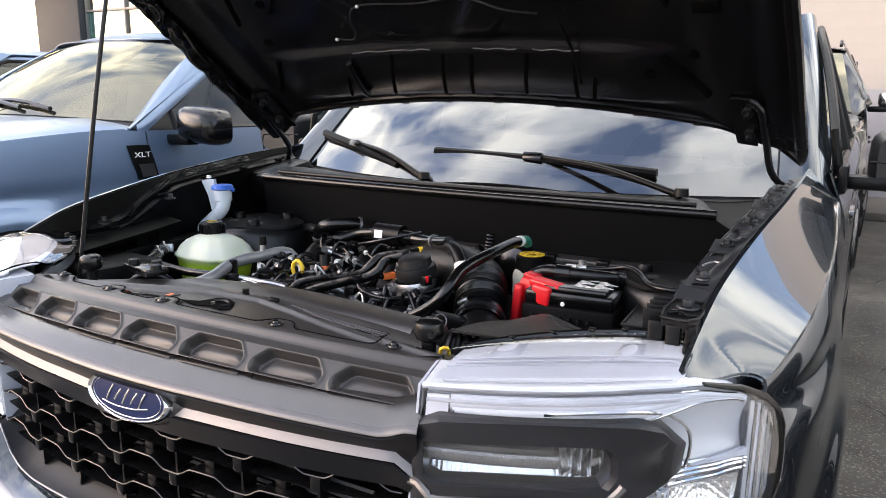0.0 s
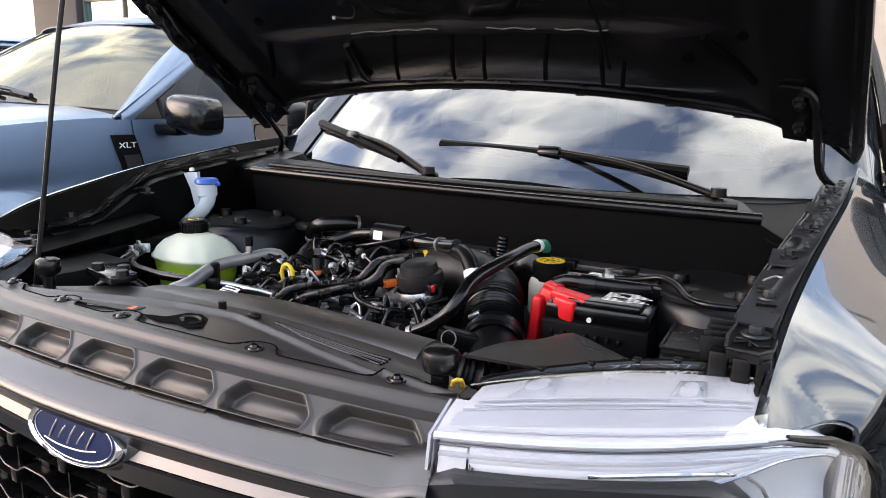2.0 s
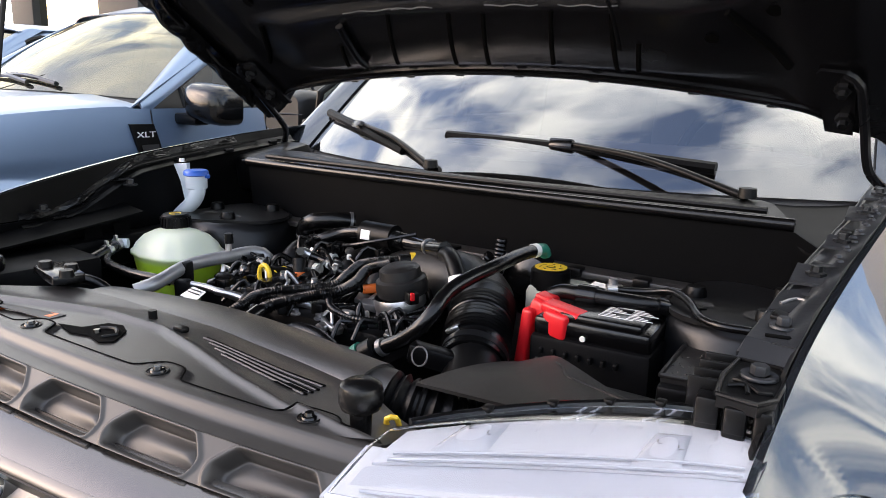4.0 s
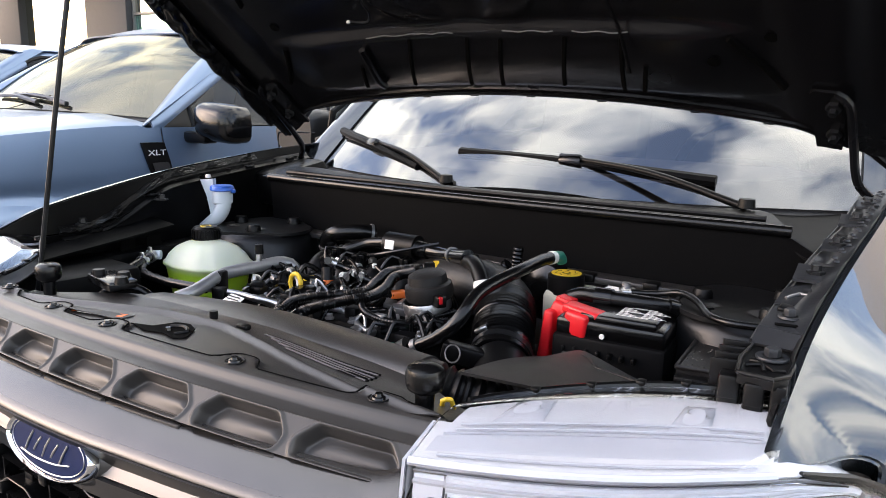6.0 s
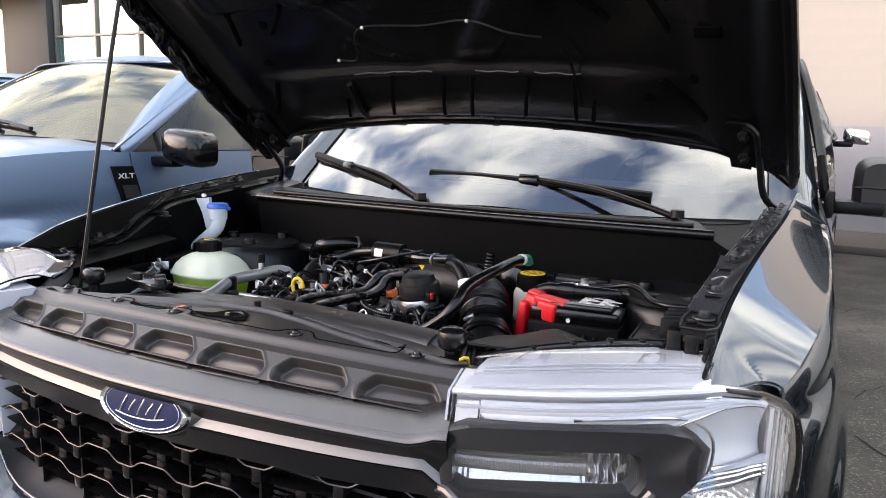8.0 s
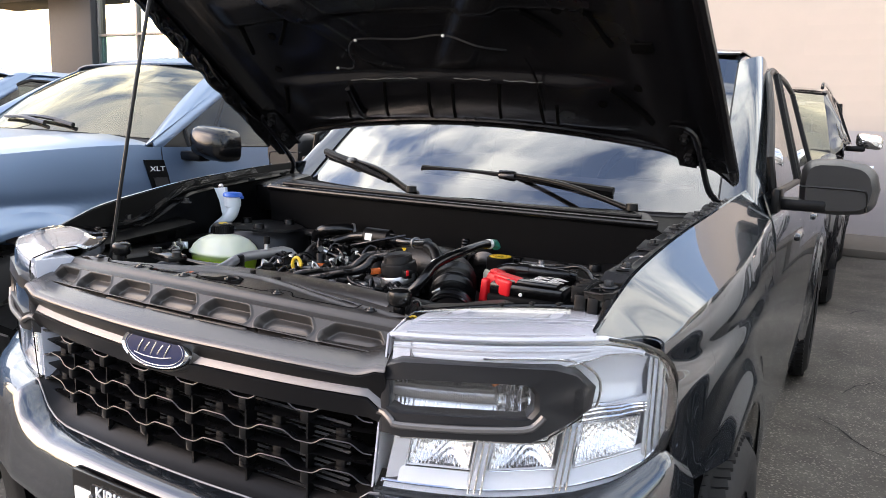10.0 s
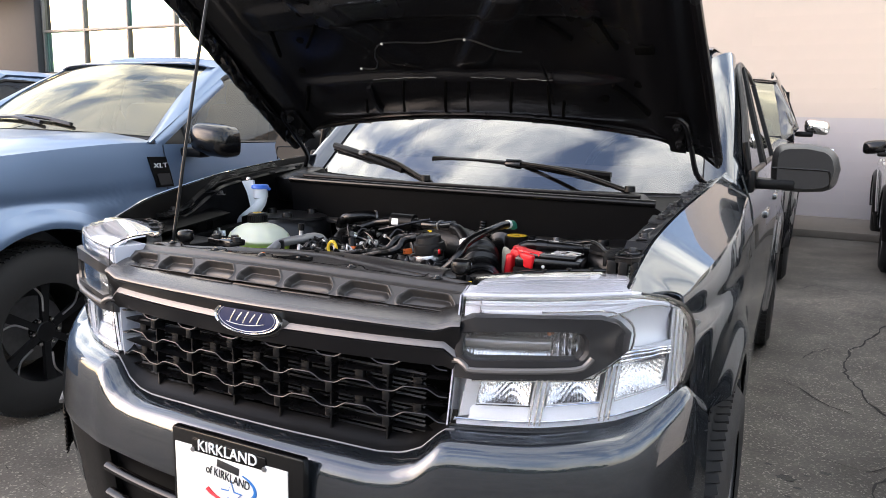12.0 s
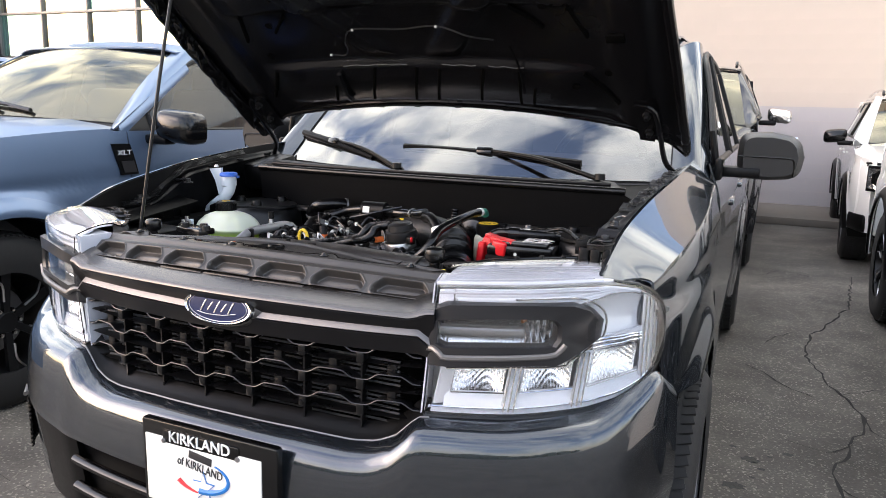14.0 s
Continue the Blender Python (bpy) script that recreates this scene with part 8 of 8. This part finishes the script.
            return p.lerp(q, w) + Vector((side * 0.012, 0, 0.006)) * math.sin(math.pi * w) * ease(y_cowl + 0.10, y_cowl + 0.3, y)
        part("roof_rail", grid(door_frame, 40, 6, thick=0.008), paint, v)
        part("door_pillar", grid(lambda u, w: pane(ends[1] - 0.07, ends[1] + 0.06, u, w), 3, 8, thick=0.012), PLASTIC_GLOSS, v)
        part("door_pillar", grid(lambda u, w: pane(gaps[3] - 0.01, gaps[3] + 0.13, u, w), 3, 8, thick=0.012), paint, v)
        part("sail_panel", grid(lambda u, w: pane(y_cowl + 0.08, gaps[0] + 0.01, u, w), 6, 6, thick=0.010), PLASTIC, v)
        def door_leg(u, w):
            y = lerp(y_cowl + 0.06, ry0 + 0.10, u)
            hi = max(sill[0], seam_z(y) - 0.006)
            z = lerp(hi, max(sill[0] - 0.02, min(hi - 0.012, seam_z(y - lerp(0.13, 0.07, u)) - 0.006)), w)
            return (side * (edge(z) + 0.013 - 0.008 * (2 * w - 1) ** 2), y, z)
        part("door_frame_front", grid(door_leg, 16, 5, thick=0.010), paint, v)
        car_mirror(v, side, half, y_cowl + 0.21, sill[0], parts_to, *mirror_size)
        for d, y in zip(made[1:3], (ends[1] - 0.16, (ends[2] if len(ends) > 2 else ry1) - 0.16)):
            part("door_handle", box((0.03, 0.18, 0.03), (side * (half + 0.0), y, 1.0), bevel=0.01), paint, d)
    # hood and front
    def lid(u, w):
        t = 2 * u - 1
        y = lerp(0.03 + 0.10 * t * t, y_cowl + 0.10 * t * t, w)
        wide = flank_x(y, shoulder(y)) + 0.0
        z = lerp(hood[0], hood[1], ease(0.0, y_cowl, y)) + 0.022 * (1 - t * t) - 0.045 * abs(t) ** 10 + 0.008 * math.exp(-((abs(t) - 0.62) / 0.10) ** 2)
        return (t * wide, y, z - 0.09 * (1 - ease(0, 0.12, w)))
    part("hood", grid(lid, 44, 30, thick=0.006), paint, v)
    def face(u, w):
        t = 2 * u - 1
        y = 0.03 + 0.10 * t * t + 0.14 * t ** 8
        return (t * (half - 0.06), y - 0.06 * math.sin(math.pi * w), lerp(hood[0] - 0.03, 0.42, w))
    part("front_bumper", grid(face, 30, 20, thick=0.01), paint, v)
    part("grille", grid(lambda u, w: (lerp(-0.5, 0.5, u), -0.045 + 0.008 * math.sin(40 * w) + 0.06 * (2 * u - 1) ** 2 * 0.3, lerp(hood[0] - 0.09, 0.72, w)), 10, 40, thick=0.02), PLASTIC, v)
    for side in (1, -1):
        hl = part("headlamp", grid(lambda u, w: (side * lerp(0.52, half - 0.10, u), -0.03 + 0.17 * u * u + 0.02 * w, lerp(hood[0] - 0.06, hood[0] - 0.28, w)), 12, 8, thick=0.02), REFLECTOR, v)
        part("lamp_bezel", tube([(side * lerp(0.52, half - 0.10, k / 8), -0.036 + 0.17 * (k / 8) ** 2, hood[0] - 0.055) for k in range(9)], 0.012, 6), PLASTIC_GLOSS, hl)
    # windscreen, its pillars, roof
    def ws(t, k, lift=0.0):
        foot, head = half - 0.165, rh - 0.03
        x = t * lerp(foot, head, k)
        return Vector((x, lerp(y_cowl + 0.02 + 0.12 * t * t, ry0 + 0.10 * t * t, k), lerp(z_cowl + 0.02 - 0.02 * t * t, rz - 0.03 - 0.025 * t * t, k) + 0.03 * math.sin(math.pi * k) + lift))
    g = part("windscreen", grid(lambda u, w: ws(2 * u - 1, w), 24, 14), WARM_GLASS, v)
    g.visible_shadow = False
    for k0, k1 in ((-0.02, 0.05), (0.985, 1.01)):
        part("windscreen_band", grid(lambda u, w: ws(2 * u - 1, lerp(k0, k1, w), -0.008), 24, 2, thick=0.002), INK, g)
    for side in (1, -1):
        def pillar(u, w):
            k = lerp(-0.10, 1.04, w)
            p = ws(side * 1.0, k)
            q = Vector((side * lerp(half - 0.040, rh + 0.030, k), lerp(y_cowl + 0.08, ry0 + 0.25, k), seam_z(lerp(y_cowl + 0.08, ry0 + 0.25, k))))
            return p.lerp(q, u) + Vector((side * 0.014, -0.006, 0.014)) * math.sin(math.pi * u)
        part("windscreen_pillar", grid(pillar, 8, 16, thick=0.006), paint, v)
        part("wiper", tube([ws(side * 0.15 + 0.2, 0.03, 0.02), ws(side * 0.15 - 0.15, 0.08, 0.025), ws(side * 0.15 - 0.5, 0.10, 0.02)], 0.012, 6), PLASTIC_GLOSS, v)
    def top(u, w):
        t = 2 * u - 1
        y = lerp(ry0 - 0.006 + 0.10 * t * t, ry1, w)
        return (t * (rh + 0.01), y, rz + 0.03 * (1 - t * t) - (0.056 - 0.035 * t * t) * (1 - ease(0, 0.15, w)) - 0.03 * abs(t) ** 8 - 0.05 * ease(0.85, 1, w))
    part("roof", grid(top, 24, 24, thick=0.008), paint, v)
    part("cab_back", grid(lambda u, w: (lerp(-half + 0.09, half - 0.09, u) * lerp(0.86, 1, w), lerp(ry1, ry1 + (0.05 if tail else 0.3), w), lerp(rz - 0.05, 0.6, w)), 8, 8, thick=0.03), paint, v)
    part("tailgate", box((2 * half - 0.12, 0.06, sill[1] - 0.45), (0, length - 0.05, (sill[1] + 0.45) / 2), bevel=0.02), paint, v)
    part("underbody", box((2 * half - 0.45, length - 0.8, 0.12), (0, length / 2, 0.40), bevel=0.02), PLASTIC, v)
    part("dashboard", box((2 * half - 0.26, 0.62, 0.10), (0, y_cowl + 0.52, z_cowl - 0.08), bevel=0.03), DASH, v)
    part("cabin_floor", box((2 * half - 0.3, ry1 - y_cowl - 0.3, 0.05), (0, (ry1 + y_cowl) / 2 + 0.1, 0.55)), SEAT, v)
    for x in (-0.40, 0.40):
        seat = part("seat", box((0.50, 0.50, 0.16), (x, ry0 + 0.28, 0.86), bevel=0.05), SEAT, v)
        part("seat_back", box((0.48, 0.16, 0.62), (x, ry0 + 0.58, 1.15), (-12, 0, 0), bevel=0.06), SEAT, seat)
        part("headrest", box((0.26, 0.10, 0.17), (x, ry0 + 0.68, 1.52), (-8, 0, 0), bevel=0.04), SEAT, seat)
    return v, flank_x, ws


def car_mirror(v, side, half, y, z, cap, wide=0.110, tall=0.070):
    bm = bmesh.new()
    n, rings = 20, []
    for d, k in ((-0.02, 0.55), (0.0, 0.80), (0.03, 0.95), (0.07, 1.0), (0.12, 0.97), (0.125, 0.9)):
        ring = []
        for i in range(n):
            a = 2 * math.pi * i / n
            cx, cz = math.copysign(abs(math.cos(a)) ** 0.5, math.cos(a)), math.copysign(abs(math.sin(a)) ** 0.55, math.sin(a))
            ring.append(bm.verts.new((side * (half + 0.025 + wide + wide * k * cx), y + d, z + 0.025 + tall * k * cz - 0.012 * cx)))
        rings.append(ring)
    for a, b in zip(rings, rings[1:]):
        for i in range(n):
            bm.faces.new((a[i], a[(i + 1) % n], b[(i + 1) % n], b[i]))
    bm.faces.new(rings[0][::-1])
    bm.faces.new(rings[-1])
    m = part("door_mirror", bm, cap or PLASTIC_GLOSS, v, sharp=50)
    part("mirror_arm", box((0.16, 0.09, 0.05), (side * (half + 0.03), y + 0.05, z - 0.045), bevel=0.016), PLASTIC, m)
    part("mirror_glass", box((1.35 * wide, 0.004, 1.15 * tall), (side * (half + 0.025 + wide), y + 0.128, z + 0.025), bevel=0.001), CHROME, m)


blue, blue_x, blue_ws = car("pickup_truck", "blue-grey pickup truck parked beside the open one", "pickup truck", BLUE_PAINT, -2.905, 0.10, 0.945,
                            (0.93, 4.2), 0.395, (1.17, 1.255), (1.56, 1.262), (2.19, 3.75, 1.715, 0.66), (1.225, 1.19), 5.35, (1.66, 2.78, 3.72), DARK_STEEL, BLUE_PAINT, mirror_size=(0.135, 0.088))


def blue_details():
    # fender vent with its lettered badge
    y, z = 1.605, 1.105
    skin = lambda u, w, d: (blue_x(y + u, z + w) + 0.003 + d, y + u, z + w)
    vent = part("fender_vent", prism([(-0.062, 0.058), (-0.02, 0.058), (0.052, 0.056), (0.070, -0.02), (0.090, -0.10), (0.03, -0.10), (-0.020, -0.10), (-0.045, -0.02)], 0.014, skin), PLASTIC, blue, "black fender vent with trim badge")
    # dark patch that draws the shade in the vent's slot
    part("vent_slot", prism([(-0.022, -0.030), (0.058, -0.030), (0.074, -0.088), (-0.005, -0.088)], 0.003, lambda u, w, d: Vector(skin(u, w, d)) + Vector((0.015, 0, 0))), INK, vent)
    letters("XLT", 0.034, pose(blue_x(y, z + 0.02) + 0.019, y + 0.008, z + 0.012, 90, 0, 90), WHITE_INK, vent, "lettering", width=0.090)
    # sticker inside the windscreen
    p = blue_ws(0.62, 0.74)
    a, b = blue_ws(0.52, 0.74) - p, blue_ws(0.62, 0.84) - p
    part("windscreen_sticker", prism([(-0.6, -0.5), (0.6, -0.5), (0.6, 0.5), (-0.6, 0.5)], 0.001, lambda u, w, d: p + a * u * 1.6 + b * w + Vector((0, 0.012 + d, -0.008))), PAPER, blue, "pale sticker on the windscreen")
    part("sticker_print", prism([(-0.42, -0.36), (0.42, -0.36), (0.42, 0.36), (-0.42, 0.36)], 0.001, lambda u, w, d: p + a * u * 1.6 + b * w + Vector((0, 0.006 + d, -0.002))), MILKY, blue)
    part("antenna", tube([(-0.70, 1.62, 1.24), (-0.71, 1.68, 1.55), (-0.72, 1.74, 1.80)], 0.005, 6), PLASTIC, blue)


blue_details()
car("pickup_truck", "grey-blue pickup truck parked in the row beyond", "pickup truck", BLUE_PAINT, -5.9, 0.6, 0.945,
    (0.93, 4.2), 0.395, (1.17, 1.255), (1.56, 1.262), (2.19, 3.75, 1.715, 0.66), (1.225, 1.19), 5.35, (1.66, 2.78, 3.72), DARK_STEEL)
suv, _, _ = car("suv", "black sport utility vehicle with chrome mirror caps", "suv", BLACK_PAINT, 0.02, 5.35, 0.94,
                (0.90, 3.45), 0.385, (1.18, 1.28), (1.25, 1.29), (1.84, 4.3, 1.88, 0.66), (1.36, 1.36), 4.75, (1.35, 2.45, 3.4), DULL_STEEL, parts_to=CHROME, tail=0)
for side in (1, -1):
    bar = part("roof_bar", tube([(side * 0.62, 1.98, 1.875), (side * 0.62, 2.1, 1.925), (side * 0.62, 3.0, 1.935), (side * 0.62, 4.0, 1.91), (side * 0.62, 4.1, 1.88)], 0.016, 8), BLACK_PAINT, suv)
part("windscreen_sticker", box((0.16, 0.004, 0.05), (0.42, 1.80, 1.72), (-52, 0, 0)), PAPER, suv)
white, white_x, _ = car("suv", "white compact utility vehicle parked by the wall", "suv", WHITE_PAINT, 2.64, 6.30, 0.90,
                        (0.86, 3.53), 0.362, (1.05, 1.13), (1.15, 1.14), (1.85, 4.0, 1.64, 0.64), (1.17, 1.19), 4.40, (1.30, 2.40, 3.3), DULL_STEEL, PLASTIC, tail=0)
white.rotation_euler.z = radians(-2)
for side in (1, -1):
    # tall wrap-round lamp in a dark bezel, faired into the front corner
    def corner(u, w, out):
        a = radians(lerp(-12, 58, u))
        return (side * (0.56 + 0.245 * math.sin(a) + out * math.sin(a)), 0.215 - 0.205 * math.cos(a) - out * math.cos(a) - 0.03, lerp(0.965, 0.765, w))
    lamp = part("headlamp_bezel", grid(lambda u, w: corner(u, lerp(-0.06, 1.06, w), 0.030), 16, 8, thick=0.02), PLASTIC_GLOSS, white)
    part("headlamp_reflector", grid(lambda u, w: corner(lerp(0.05, 0.96, u), lerp(0.06, 0.94, w), 0.034 + 0.0015 * math.sin(26 * u) * math.sin(9 * w) - 0.012 * math.sin(math.pi * u) * math.sin(math.pi * w)), 40, 20, thick=0.008), REFLECTOR, lamp, "bright faceted headlamp", sharp=20)
    part("marker_lamp", box((0.02, 0.09, 0.045), (side * (0.90 - 0.055), 0.33, 0.60), (0, 0, side * -18), bevel=0.008), ORANGE, white, "amber side marker lamp")
    part("bumper_cladding", box((0.10, 0.34, 0.17), (side * 0.80, 0.22, 0.455), (0, 0, side * -20), bevel=0.04), PLASTIC, white)
    part("roof_bar", tube([(side * 0.60, 1.95, 1.64), (side * 0.60, 2.1, 1.685), (side * 0.60, 3.0, 1.695), (side * 0.60, 3.9, 1.66)], 0.016, 8), BLACK_PAINT, white)
dark, _, _ = car("pickup_truck", "white pickup truck with black arch flares beside the aisle", "pickup truck", WHITE_PAINT, 2.745, 0.55, 0.94,
                 (0.90, 4.15), 0.39, (1.10, 1.20), (1.5, 1.21), (2.1, 3.5, 1.75, 0.66), (1.2, 1.2), 5.2, (1.6, 2.6, 3.5), DARK_STEEL, PLASTIC)


# ---- blocks of the wall ----
def blocks():
    wall = bpy.data.objects["wall_north"]
    course, pitch = 0.203, 0.406
    shapes = {}
    for key, mat in (("upper", WALL_UPPER), ("lower", WALL_LOWER)):
        me = bpy.data.meshes.new("block_" + key)
        bm = box((pitch - 0.0016, 0.03, course - 0.0016))
        bm.to_mesh(me)
        bm.free()
        me.materials.append(mat)
        shapes[key] = me
    for row in range(25):
        for i in range(12):
            ob = new("block", shapes["lower" if row < 7 else "upper"])
            ob.parent = wall
            ob.location = (0.35 + i * pitch + (row % 2) * pitch / 2, 10.918, 0.10 + (row + 0.5) * course)
    bm = bmesh.new()
    box((5.4, 0.028, 7 * course), (-2.35 - 0.2, 10.918, 0.10 + 3.5 * course), bm=bm)
    box((20.0, 0.028, 7 * course), (15.25, 10.918, 0.10 + 3.5 * course), bm=bm)
    part("wall_band", bm, WALL_LOWER, wall)
    bm = bmesh.new()
    box((7.0, 0.028, 5.89 - 7 * course), (-3.15 - 0.2, 10.918, 0.10 + 3.5 * course + 2.945), bm=bm)
    box((20.0, 0.028, 5.89 - 7 * course), (15.25, 10.918, 0.10 + 3.5 * course + 2.945), bm=bm)
    box((5.2, 0.028, 0.80), (2.75, 10.918, 5.585), bm=bm)
    part("wall_face", bm, WALL_UPPER, wall)


blocks()
